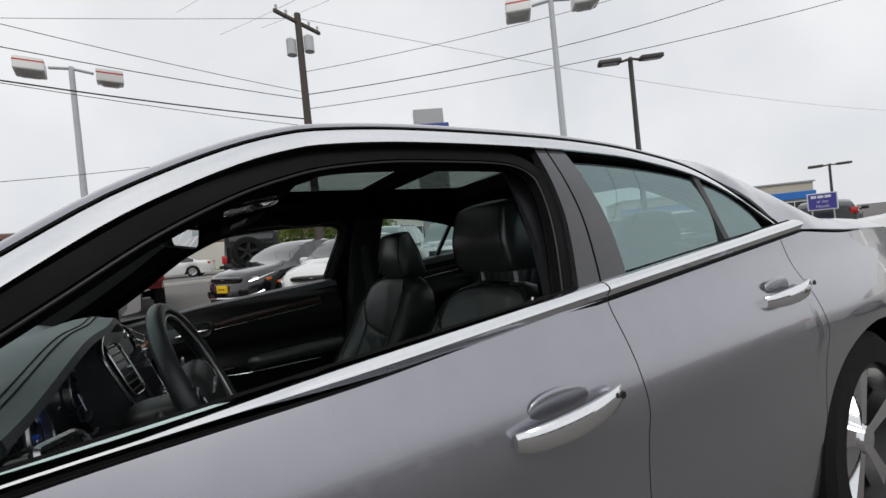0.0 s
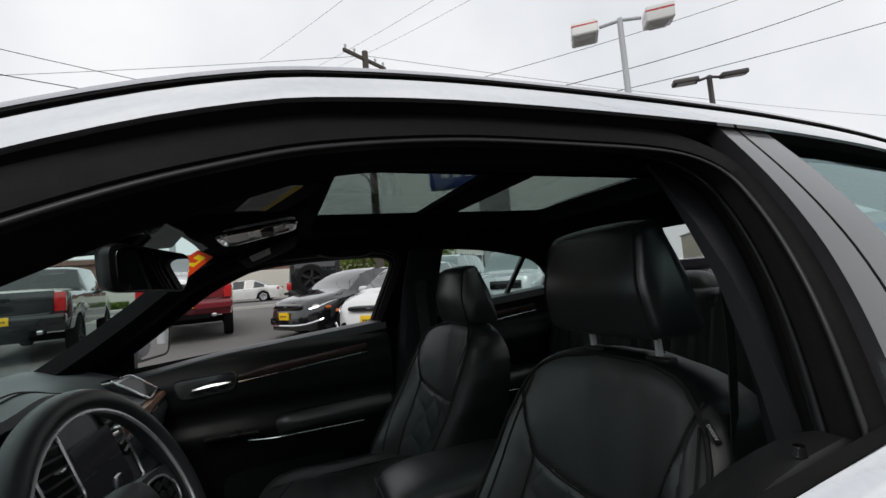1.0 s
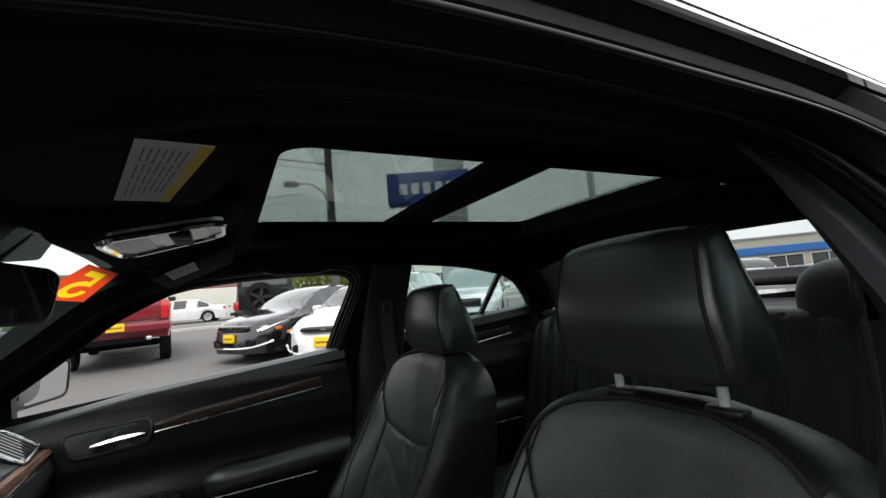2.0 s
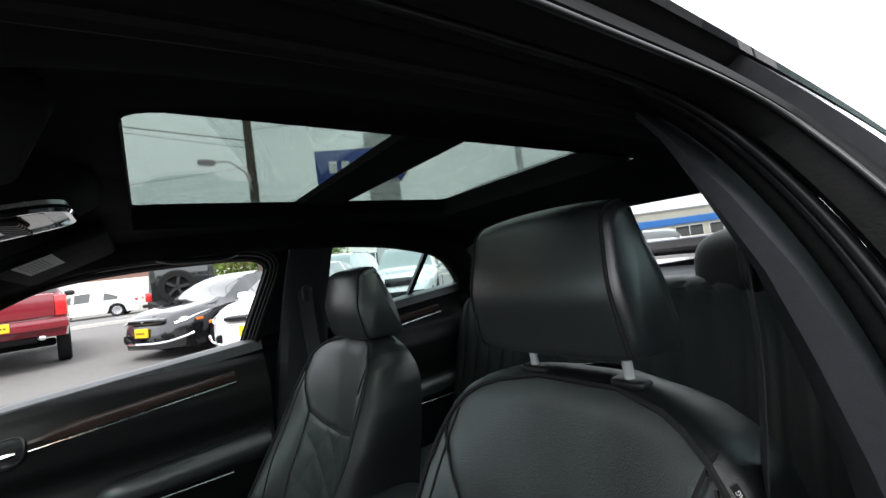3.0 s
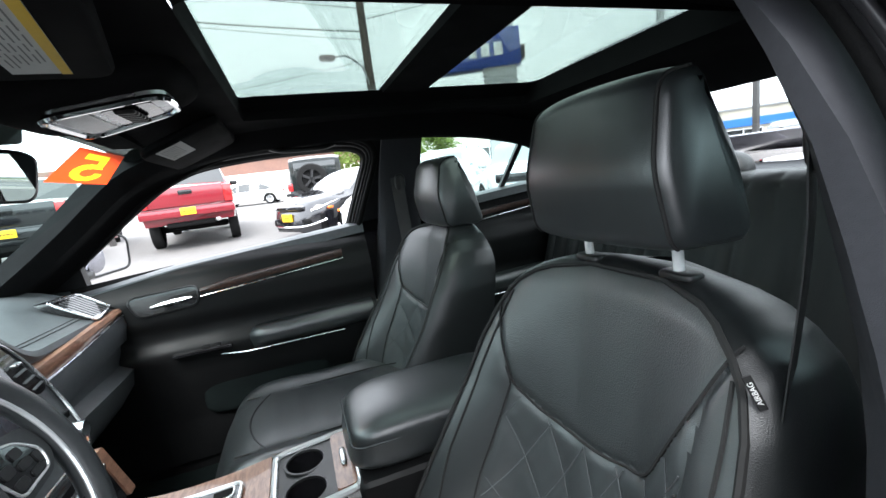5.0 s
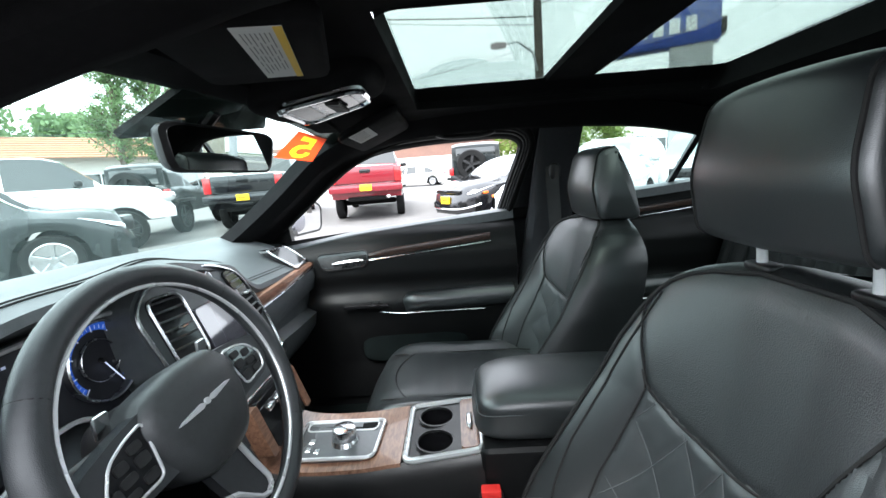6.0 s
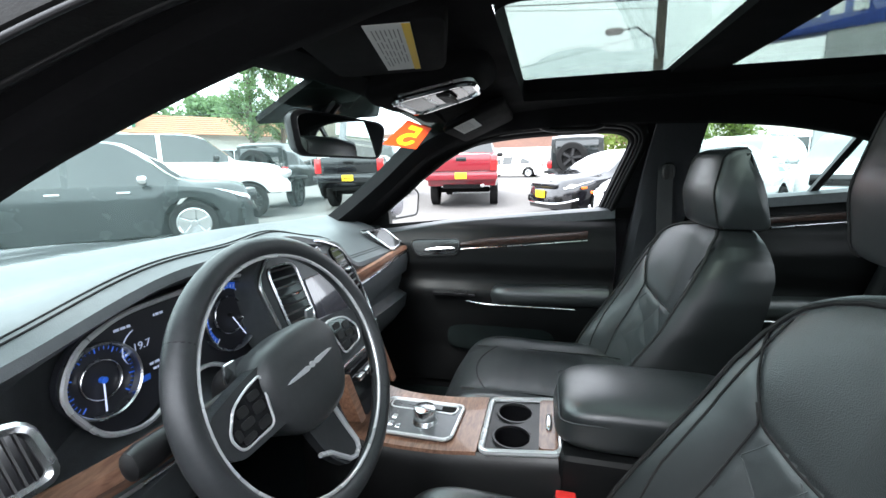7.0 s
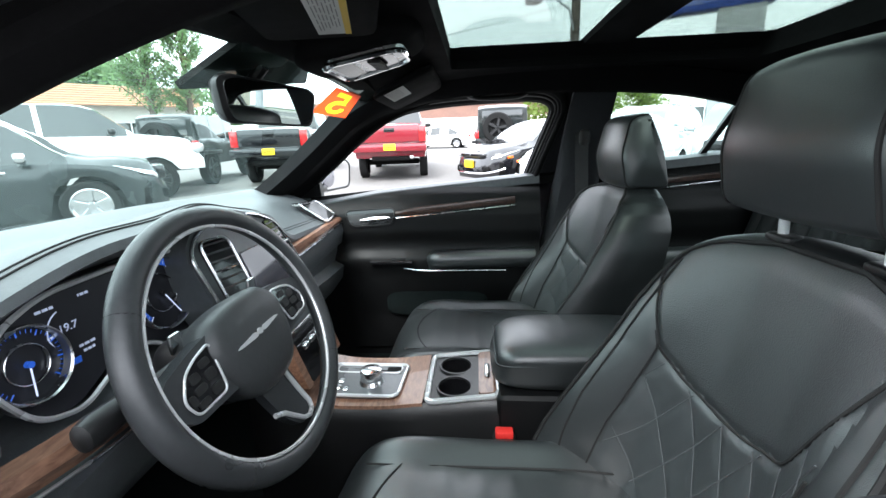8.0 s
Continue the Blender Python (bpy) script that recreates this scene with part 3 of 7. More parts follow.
# roof, rear pillars and boot lid
def roof_half(x):
    return curve([(1.0, plane_y(smooth_curve(RAIL, 1.0)))] + [(x2, plane_y(smooth_curve(RAIL, x2)) - 0.004) for x2 in span(1.05, 2.3, 20)] + [(2.42, 0.735), (2.50, 0.79), (2.57, 0.822), (2.75, 0.85), (3.2, 0.845), (3.6, 0.80), (3.75, 0.78)], x)


def roof_edge(x):
    return curve([(x2, smooth_curve(RAIL, x2) + 0.010) for x2 in span(1.0, 2.57, 30)] + [(2.66, 1.068), (3.0, 1.045), (3.6, 1.02), (3.75, 1.0)], x)


def roof_mid(x):
    return smooth_curve([(1.0, 1.31), (1.08, 1.357), (1.2, 1.402), (1.4, 1.426), (1.75, 1.434), (2.1, 1.424), (2.35, 1.395), (2.6, 1.332), (2.8, 1.232), (3.0, 1.130), (3.1, 1.108), (3.6, 1.082), (3.75, 1.06)], x)


def upper(x, s):
    y, e, c = s * roof_half(x), roof_edge(x), roof_mid(x)
    b = 0.022
    return Vector((x, y, e + b * (1 - abs(s) ** 16) + (c - e - b) * (1 - abs(s) ** (2.6 + 4.4 * ease(2.2, 2.55, x)))))


SUN_X0, SUN_X1, SUN_X2, SUN_X3, SUN_Y = 1.275, 1.638, 1.769, 2.125, 0.365
us = sorted(set([SUN_X0 - 0.02, SUN_X3 + 0.03] + span(1.06, 3.75, 90)))
ss = sorted(set(span(-1, 1, 48)))
bm = bmesh.new()
surf(bm, upper, us, ss, lambda x, s: not (SUN_X0 - 0.02 < x < SUN_X3 + 0.03 and abs(s * roof_half(x)) < 0.41) and not (2.37 < x < 2.90 and abs(s) < 0.80))
thick(bm, 0.006)
part("roof", bm, "paint", car, "grey painted roof and boot lid")
bm = bmesh.new()
surf(bm, lambda x, s: upper(x, s) + Vector((0, 0, 0.001)), span(2.36, 2.91, 16), span(-0.81, 0.81, 24))
rear_pane = part("rear_window", bm, "clear", car, "rear window glass")
rear_pane.visible_shadow = False
bm = bmesh.new()
loft(bm, [[Vector((3.75, y, z)) for y, z in rounded([(-0.80, 0.28), (0.80, 0.28), (0.79, 1.0), (0, 1.06), (-0.79, 1.0)], 0.08)], [Vector((3.80, y, z)) for y, z in rounded([(-0.76, 0.32), (0.76, 0.32), (0.75, 0.97), (0, 1.03), (-0.75, 0.97)], 0.08)]])
part("rear_bumper", bm, "paint", car)
for s in (-1, 1):
    bm = bmesh.new()
    surf(bm, lambda x, v: Vector((x, s * (side_y(x, 0.78 + 0.2 * v) + 0.003), 0.78 + 0.2 * v)), span(3.45, 3.74, 10), span(0, 1, 8))
    thick(bm, 0.006)
    part("tail_lamp", bm, "lamp_red", car, "red tail lamp")
bm = bmesh.new()
surf(bm, lambda x, s: Vector((x, s * (side_y(x, side_top(x)) + 0.002), side_top(x) + 0.004 + 0.07 * (1 - abs(s) ** 2.4))), span(-0.85, 0.42, 24), span(-1, 1, 16))
thick(bm, 0.006)
part("bonnet", bm, "paint", car)
bm = bmesh.new()
box(bm, (-0.95, -0.78, 0.22), (-0.80, 0.78, 0.80), 0.05, 4)
part("front_bumper", bm, "paint", car)


def wheel_parts(name, c, s, r, w, host, rim_material="alloy", spokes=5, chrome_lip=True):
    """Wheel on the y axis: c is its middle, s the outer side."""
    c = Vector(c)
    bm = bmesh.new()
    n = 40
    prof = [(r * 0.70, -w / 2), (r * 0.93, -w / 2), (r, -w * 0.40), (r, w * 0.40), (r * 0.93, w / 2), (r * 0.72, w / 2), (r * 0.70, w * 0.42)]
    rows = [[bm.verts.new(c + Vector((math.cos(a) * q, s * y, math.sin(a) * q))) for q, y in prof] for a in span(0, 2 * math.pi * (n - 1) / n, n - 1)]
    for i in range(n):
        for j in range(len(prof)):
            k = (j + 1) % len(prof)
            bm.faces.new((rows[i][j], rows[(i + 1) % n][j], rows[(i + 1) % n][k], rows[i][k]))
    wheel = part(name, bm, "tyre", host, "black tyre on a spoked rim")
    bm = bmesh.new()
    o = w / 2
    for q0, y0, q1, y1 in ((r * 0.72, o * 0.86, r * 0.66, o * 0.9), (r * 0.66, o * 0.9, r * 0.60, o * 0.2), (r * 0.60, o * 0.2, 0.001, o * 0.05)):
        loft(bm, [[c + Vector((math.cos(a) * q, s * y, math.sin(a) * q)) for a in span(0, 2 * math.pi * (n - 1) / n, n - 1)] for q, y in ((q0, y0), (q1, y1))], True, False)
    part("rim_barrel", bm, "alloy" if rim_material == "alloy" else "plastic", wheel)
    bm = bmesh.new()
    for k in range(spokes):
        a = 2 * math.pi * k / spokes + 0.3
        ca, sa = math.cos(a), math.sin(a)
        rings = []
        for t in span(0.10, 1, 6):
            q = r * 0.68 * t
            half = r * (0.085 + 0.07 * t * t) * (0.85 if spokes < 7 else 0.6)
            y = o * (0.72 + 0.12 * t)
            rings.append([c + Vector((ca * q - sa * h, s * yy, sa * q + ca * h)) for h, yy in ((-half, y - o * 0.3), (-half * 0.75, y), (half * 0.75, y), (half, y - o * 0.3))])
        loft(bm, rings)
    cyl(bm, c + Vector((0, s * o * 0.5, 0)), c + Vector((0, s * o * 0.82, 0)), r * 0.17, r * 0.13, 20)
    part("rim", bm, rim_material, wheel, "bright alloy spokes" if rim_material == "alloy" else "dark spokes")
    return wheel


for x in (FRONT_AXLE, REAR_AXLE):
    for s in (-1, 1):
        wheel_parts("wheel", (x, s * 0.81, 0.355), s, 0.355, 0.235, car, "chrome", 5)
        bm = bmesh.new()
        loft(bm, [[Vector((x + math.cos(a) * q, s * y, 0.34 + math.sin(a) * q)) for a in span(-0.2, math.pi + 0.2, 24)] for q, y in ((0.415, 0.93), (0.43, 0.90), (0.43, 0.55))], False, False)
        part("wheel_arch_liner", bm, "rubber", car)

# underfloor, bulkhead, floor and inner skins that close the cabin
bm = bmesh.new()
box(bm, (0.30, -0.86, 0.17), (2.78, 0.86, 0.215), 0.01)
floor_pan = part("floor_pan", bm, "carpet", car, "black carpeted floor")
bm = bmesh.new()
box(bm, (0.30, -0.80, 0.2), (0.34, 0.80, 0.91), 0.01)
part("bulkhead", bm, "carpet", car)
bm = bmesh.new()
box(bm, (2.74, -0.80, 0.2), (2.78, 0.80, 1.00), 0.01)
part("rear_bulkhead", bm, "carpet", car)

# windscreen
def screen_point(v, s):
    z = 0.93 + 0.40 * v
    half = (plane_y(z) - 0.05)
    return Vector((0.25 + 1.95 * (z - 0.93) + 0.09 * abs(s) ** 2.2 * (1 - 0.4 * v) + 0.05 * v * (1 - abs(s) ** 2.2) - 0.02, s * half, z))


bm = bmesh.new()
surf(bm, screen_point, span(0, 0.95, 14), span(-1, 1, 24))
g = part("windscreen", bm, "windshield", car, "faintly green windscreen")
g.visible_shadow = False
bm = bmesh.new()
tube(bm, [screen_point(0.02, s) + Vector((0.03, 0, -0.012)) for s in span(-1, 1, 30)], 0.016, 8)
part("windscreen_seal", bm, "rubber", car)


bm = bmesh.new()
loft(bm, [[Vector((x - 0.05 * (y / 0.6) ** 2 + 0.06 * ease(-0.30, -0.55, y), y, z - 0.03 * y * y - 0.02 * ease(-0.30, -0.55, y))) for x, z in ((0.985, 1.306), (1.012, 1.303), (1.050, 1.318), (1.050, 1.345), (0.975, 1.330))] for y in span(-0.60, 0.60, 20)])
part("windscreen_header", bm, "headliner", car, "black fabric strip above the windscreen")

# headliner with the roof opening, its shaft and the two dark roof panes
def lining_z(x, y):
    return smooth_curve([(1.00, 1.324), (1.10, 1.341), (1.25, 1.358), (1.5, 1.370), (1.9, 1.370), (2.2, 1.345), (2.42, 1.282)], x) - 0.03 * y * y - 0.9 * max(0.0, abs(y) - 0.40) ** 2


bm = bmesh.new()
us = sorted(set(span(1.00, SUN_X0, 8) + [SUN_X0, SUN_X3] + span(SUN_X0, SUN_X3, 20) + span(SUN_X3, 2.42, 8)))
vs = sorted(set(span(-0.60, -SUN_Y, 6) + span(-SUN_Y, SUN_Y, 16) + span(SUN_Y, 0.60, 6)))
surf(bm, lambda x, y: Vector((x, y * (1 - 0.06 * ease(1.3, 1.0, x)), lining_z(x, y))), us, vs, lambda x, y: not (SUN_X0 < x < SUN_X3 and abs(y) < SUN_Y))
lining = part("headliner", bm, "headliner", car, "black fabric headliner")
bm = bmesh.new()
corner = rounded([(SUN_X0, -SUN_Y), (SUN_X3, -SUN_Y), (SUN_X3, SUN_Y), (SUN_X0, SUN_Y)], 0.035, 5)
loft(bm, [[Vector((x, y, lining_z(x, y) - 0.002)) for x, y in corner], [Vector((1.695 + (x - 1.695) * 1.005, y * 1.01, 1.378)) for x, y in corner], [Vector((1.695 + (x - 1.695) * 0.995, y * 0.82, min(1.405, roof_mid(x) - 0.016))) for x, y in corner], [Vector((1.695 + (x - 1.695) * 1.03, y * 1.08, min(1.411, roof_mid(x) - 0.014))) for x, y in corner]], True, False)
part("roof_opening_trim", bm, "headliner", lining)
bm = bmesh.new()
loft(bm, [[Vector((x, y, z)) for x, z in ((SUN_X1, 1.412), (SUN_X1 + 0.004, 1.398), (SUN_X2 - 0.004, 1.398), (SUN_X2, 1.412))] for y in span(-SUN_Y - 0.01, SUN_Y + 0.01, 8)])
part("roof_crossbar", bm, "headliner", lining)
for x0, x1 in ((SUN_X0 - 0.015, (SUN_X1 + SUN_X2) / 2 - 0.003), ((SUN_X1 + SUN_X2) / 2 + 0.003, SUN_X3 + 0.025)):
    bm = bmesh.new()
    surf(bm, lambda x, y: Vector((x, y, min(roof_mid(x), 1.428) - 0.008 - 0.03 * y * y)), span(x0, x1, 8), span(-0.405, 0.405, 10))
    thick(bm, 0.004)
    part("roof_pane", bm, "roof_glass", car, "dark tinted glass roof panel")

# trim on the posts between the doors, belts on them
for s in (-1, 1):
    bm = bmesh.new()
    rings = []
    for z in span(0.30, 1.34, 16):
        xc = 1.745 + 0.05 * (z - 1.0)
        half = curve([(0.3, 0.13), (0.7, 0.115), (1.0, 0.085), (1.34, 0.075)], z)
        outer = plane_y(max(z, 0.95)) - 0.095 + 0.028 * math.sin(math.pi * min(1.0, max(0.0, (z - 0.985) / 0.37)))
        inner = curve([(0.3, 0.755), (0.8, 0.735), (1.0, 0.715), (1.15, 0.675), (1.28, 0.615), (1.34, 0.57)], z)
        rings.append([Vector((xc + dx * half, s * (outer + (inner - outer) * q), z)) for dx, q in ((-1, 0), (-0.98, 0.55), (-0.75, 0.9), (-0.35, 1.0), (0.35, 1.0), (0.75, 0.9), (0.98, 0.55), (1, 0))])
    loft(bm, rings)
    post = part("post_trim", bm, "trim_fabric", car, "dark grey post trim")
    bm = bmesh.new()
    pillow(bm, (1.745, s * 0.662, 1.15), (0.020, 0.008, 0.030), 3, 8)
    part("belt_guide", bm, "plastic", post)
    # rear pillar trim
    bm = bmesh.new()
    loft(bm, [[Vector((2.36 + 0.24 * t + dx, s * (plane_y(1.29 - 0.2 * t) - 0.055 - dl), 1.30 - 0.235 * t + dz)) for dx, dl, dz in ((-0.07, 0.0, -0.01), (-0.05, 0.05, 0.0), (0.02, 0.11, 0.02), (0.16, 0.12, 0.02), (0.2, 0.02, 0.02))] for t in span(0, 1, 8)])
    part("rear_pillar_trim", bm, "trim_fabric", car)
bm = bmesh.new()
box(bm, (2.52, -0.72, 1.035), (2.95, 0.72, 1.065), 0.01)
part("parcel_shelf", bm, "trim_fabric", car, "dark parcel shelf")

# ---- seats ----
def seat_front(u, z):
    """Front of the backrest: u from the seat's middle line, hollow between two bolsters."""
    mid = 1.728 + 0.22 * (z - 0.779)
    a = abs(u)
    low = 1 - 0.5 * ease(0.82, 1.02, z)
    bol = 0.055 * low * ease(0.05, 0.205, a)
    bol += (curve([(0.44, 0.165), (0.55, 0.135), (0.65, 0.092), (0.76, 0.046), (0.86, 0.018), (0.93, 0.008), (1.0, 0.0)], z)) * ease(0.135, 0.262, a)
    top = 0.02 * ease(0.935, 1.005, z) ** 2
    return mid - bol + top


def back_x(z):
    return 1.728 + 0.22 * (z - 0.779) + 0.100 - 0.02 * ease(0.88, 0.99, z)


def half_width(z):
    return curve([(0.45, 0.250), (0.62, 0.258), (0.76, 0.258), (0.84, 0.250), (0.89, 0.238), (0.925, 0.222), (0.95, 0.200), (0.968, 0.172), (0.980, 0.135), (0.987, 0.085), (0.990, 0.04)], z)


SEAM_V = [(-0.222, 0.985), (-0.20, 0.952), (-0.172, 0.887), (-0.135, 0.815), (-0.10, 0.757), (-0.05, 0.735), (0.0, 0.724), (0.06, 0.722), (0.11, 0.735), (0.145, 0.755), (0.165, 0.773), (0.182, 0.812), (0.205, 0.855), (0.226, 0.892), (0.238, 0.935)]


def seam_v(u):
    """Lower edge of the plain upper panel, a wide V."""
    return smooth_curve(SEAM_V, u)


def side_seams(z):
    """The two upright seams: towards the driver's window and towards the passenger's side."""
    return (-curve([(0.44, 0.170), (0.76, 0.165), (0.82, 0.180), (0.90, 0.182), (0.95, 0.20), (1.0, 0.212)], z),
            curve([(0.44, 0.185), (0.60, 0.185), (0.70, 0.176), (0.773, 0.168), (0.84, 0.197), (0.89, 0.226), (0.93, 0.236), (1.0, 0.24)], z))


QUILT_W, QUILT_K, QUILT_A, QUILT_B = 0.072, 0.53, 0.044, 0.007


def quilt(u, z):
    """Shallow diamond quilting."""
    a, b = (u + z * QUILT_K - QUILT_A) / QUILT_W, (u - z * QUILT_K - QUILT_B) / QUILT_W
    d = min(abs(a - round(a)), abs(b - round(b)))
    return 0.0035 * (1 - math.exp(-((d / 0.12) ** 2)))


def make_seat(name, yc, label, lower=0.0, rest_drop=0.0, rest_back=0.0):
    seat = thing(name, label, "car seat", (1.45, yc, 0.215), "front seats")

    def place(u, z, out=0.0):
        return Vector((seat_front(u, z) - out, yc + u, z))

    # backrest: one fine surface shared out to panel, quilted insert and bolsters
    zs = span(0.44, 0.90, 70) + span(0.903, 0.990, 30)
    ts = span(-1, 1, 84)

    def shell(t, z):
        u = t * half_width(z)
        left, right = side_seams(z)
        out = 0.0
        v = seam_v(u)
        if left < u < right and z < v:
            out = quilt(u, z) * ease(0, 0.012, min(u - left, right - u)) * ease(0, 0.012, v - z)
        seam = min(abs(u - right), abs(u - left) if z < v else 9, abs(z - v) * 0.8 if left < u < right else 9)
        out -= 0.004 * math.exp(-((seam / 0.006) ** 2))
        return place(u, z, out)

    def kind_of(t, z):
        u = t * half_width(z)
        left, right = side_seams(z)
        if left < u < right:
            return 1 if z < seam_v(u) else 0
        return 2 if u <= left else 3

    back = None
    for k, (pname, material, plabel) in enumerate((("backrest", "leather_perf", "finely ribbed leather panel"), ("quilted_insert", "quilt", "diamond quilted leather insert"), ("side_bolster", "leather", "smooth leather bolster"), ("side_bolster", "leather", "smooth leather bolster"))):
        bm = bmesh.new()
        surf(bm, shell, ts, zs, lambda t, z: kind_of(t, z) == k)
        bmesh.ops.remove_doubles(bm, verts=bm.verts[:], dist=0.0006)
        ob = part(pname, bm, material, seat if back is None else back, plabel, 80)
        back = back or ob
    bm = bmesh.new()
    # rolled gusset round the front and the rear shell
    rim_line = [(-half_width(z), z) for z in zs] + [(half_width(z), z) for z in reversed(zs)]

    def gusset(i, v):
        u, z = rim_line[int(i)]
        a, b = rim_line[max(int(i) - 2, 0)], rim_line[min(int(i) + 2, len(rim_line) - 1)]
        nrm = Vector((-(b[1] - a[1]), b[0] - a[0]))
        nrm = nrm.normalized() if nrm.length else Vector((0, 1))
        swell = 0.022 * math.sin(math.pi * min(v, 1) ** 0.75) ** 0.8 if 0 < v < 1 else 0.0
        swell *= 1 - 0.5 * ease(0.92, 0.98, z)
        wide = back_x(z) - seat_front(u, z)
        return Vector((seat_front(u, z) + wide * v, yc + u + nrm.x * swell, z + nrm.y * swell))

    surf(bm, gusset, [float(i) for i in range(len(rim_line))], span(0, 1, 12))
    surf(bm, lambda t, z: Vector((back_x(z) + 0.03 * (1 - t * t), yc + t * half_width(z), z)), span(-1, 1, 10), zs)
    part("side_panel", bm, "side_leather", back, "glossy black side leather, darkened for shade", 80)
    # piping round the front edge and seams
    edge = [place(half_width(z) * 0.985, z, 0.002) for z in span(0.5, 0.988, 50)] + [place(-half_width(z) * 0.985, z, 0.002) for z in span(0.988, 0.5, 50)]
    bm = bmesh.new()
    tube(bm, edge, 0.0042, 6)
    part("piping", bm, "stitch", back, "black piping")
    bm = bmesh.new()
    tube(bm, [place(u, seam_v(u), 0.0005) for u in span(-0.205, 0.232, 70)], 0.0022, 5)
    part("seam", bm, "stitch", back)
    # stitched lines of the quilting
    bm = bmesh.new()
    for sgn, phase in ((1, QUILT_A), (-1, QUILT_B)):
        for k in range(-14, 15):
            run = []
            for z in span(0.50, 0.95, 90) + [9.0]:
                u = k * QUILT_W + phase - sgn * z * QUILT_K
                inside = z < 1 and side_seams(z)[0] + 0.005 < u < side_seams(z)[1] - 0.005 and z < seam_v(u) - 0.005
                if inside:
                    run.append(place(u, z, 0.0003))
                elif len(run) > 2:
                    tube(bm, run, 0.0011, 4)
                    run = []
                else:
                    run = []
    part("quilt_stitching", bm, "stitch_grey", back, "dark grey quilting stitches")
    for k, z1 in ((0, 0.80), (1, 0.80)):
        bm = bmesh.new()
        tube(bm, [place(side_seams(z)[k], z, 0.0005) for z in span(0.5, z1, 30)], 0.002, 5)
        part("seam", bm, "stitch", back)
    for k in (-1, 1):
        bm = bmesh.new()
        tube(bm, [place(k * curve([(0.5, 0.214), (0.64, 0.230), (0.78, 0.229), (0.88, 0.216), (0.93, 0.206)], z), z, 0.0008) for z in span(0.5, 0.93, 34)], 0.0024, 5)
        part("seam", bm, "stitch", back)
    # head restraint: a wedge, deep at the foot and thin at the top, on two bright posts
    bm = bmesh.new()
    side = [(x + rest_back, z - rest_drop) for x, z in rounded([(1.724, 1.036), (1.706, 1.13), (1.728, 1.232), (1.792, 1.244), (1.834, 1.145), (1.856, 1.032)], 0.024, 6)]
    mid, hy = Vector((1.780 + rest_back, 1.13 - rest_drop)), yc + 0.010
    rings = []
    for t in span(-1, 1, 40):
        k = 1 - 0.085 * abs(t) ** 9
        if abs(t) > 0.985:
            k = 0.86
        rings.append([Vector((mid.x + (x - mid.x) * k + (0.016 * t * t if x < mid.x else 0.0), hy + t * (0.147 - 0.016 * ease(1.05, 1.25, z + rest_drop)), mid.y + (z - mid.y) * k + 0.006 * (1 - t * t) * ease(1.15, 1.25, z + rest_drop))) for x, z in side])
    loft(bm, rings)
    rest = part("head_restraint", bm, "leather", seat, "padded leather head restraint", 70)
    for sgn in (-1, 1):
        bm = bmesh.new()
        t = 0.90 * sgn
        k = 1 - 0.085 * abs(t) ** 9 + 0.008
        line = [p for p in side if p[0] - rest_back < 1.80 and (p[1] + rest_drop > 1.06 or p[0] - rest_back < 1.74)]
        cut = max(range(len(line)), key=lambda i: (Vector(line[i]) - Vector(line[i - 1])).length)
        line = line[cut:] + line[:cut]
        tube(bm, [Vector((mid.x + (x - mid.x) * k + (0.016 * t * t if x < mid.x else 0.0), hy + t * (0.147 - 0.016 * ease(1.05, 1.25, z + rest_drop)), mid.y + (z - mid.y) * k + 0.006 * (1 - t * t) * ease(1.15, 1.25, z + rest_drop))) for x, z in line], 0.0026, 6, up=(0, 1, 0))
        part("seam", bm, "stitch", rest)
    for sgn in (-1, 1):
        bm = bmesh.new()
        cyl(bm, (1.797, yc + sgn * 0.083, 0.96), (1.790, yc + sgn * 0.083, 1.07), 0.0070, n=14)
        part("post", bm, "post_lit_chrome", seat, "chrome head restraint post")
        bm = bmesh.new()
        pillow(bm, (1.797, yc + sgn * 0.083, 0.995), (0.016, 0.026, 0.007), 3.5, 8)
        part("post_sleeve", bm, "plastic", seat)
    # cushion
    bm = bmesh.new()

    def cush(q, w):
        w = w.copy()
        a = abs(q.y)
        if q.z > 0:
            w.z += 0.030 * ease(0.55, 0.88, a) - 0.02 * ease(0.85, 1.0, a) - 0.02 * ease(0.3, 0.9, q.x) + 0.012 * ease(0.0, -0.8, q.x)
            if a < 0.58 and q.x > -0.45:
                g = abs((q.x * 0.25) / 0.05 - round((q.x * 0.25) / 0.05))
                w.z -= 0.004 * math.exp(-((g / 0.09) ** 2))
        w.z -= 0.05 * max(0, -q.x) ** 6
        return w

    pillow(bm, (1.375, yc, 0.416), (0.340, 0.262, 0.088), 4, 30, cush)
    cushion = part("cushion", bm, "leather", seat, "padded leather seat cushion", 70)
    for sgn in (-1, 1):
        bm = bmesh.new()
        tube(bm, [Vector((x, yc + sgn * 0.158, 0.5055 - 0.012 * ease(1.5, 1.7, x))) for x in span(1.11, 1.62, 24)], 0.0022, 5)
        part("seam", bm, "stitch", cushion)
    bm = bmesh.new()
    tube(bm, [Vector((1.185 - 0.05 * (1 - (y / 0.158) ** 2), yc + y, 0.5075)) for y in span(-0.158, 0.158, 16)], 0.0022, 5)
    part("seam", bm, "stitch", cushion)
    bm = bmesh.new()
    box(bm, (1.14, yc - 0.21, 0.215), (1.66, yc + 0.21, 0.36), 0.02)
    part("seat_base", bm, "plastic", seat)
    for o in seat.children_recursive:
        if o.parent == seat and o.name.split(".")[0] != "seat_base":
            o.location.z -= lower
    return seat


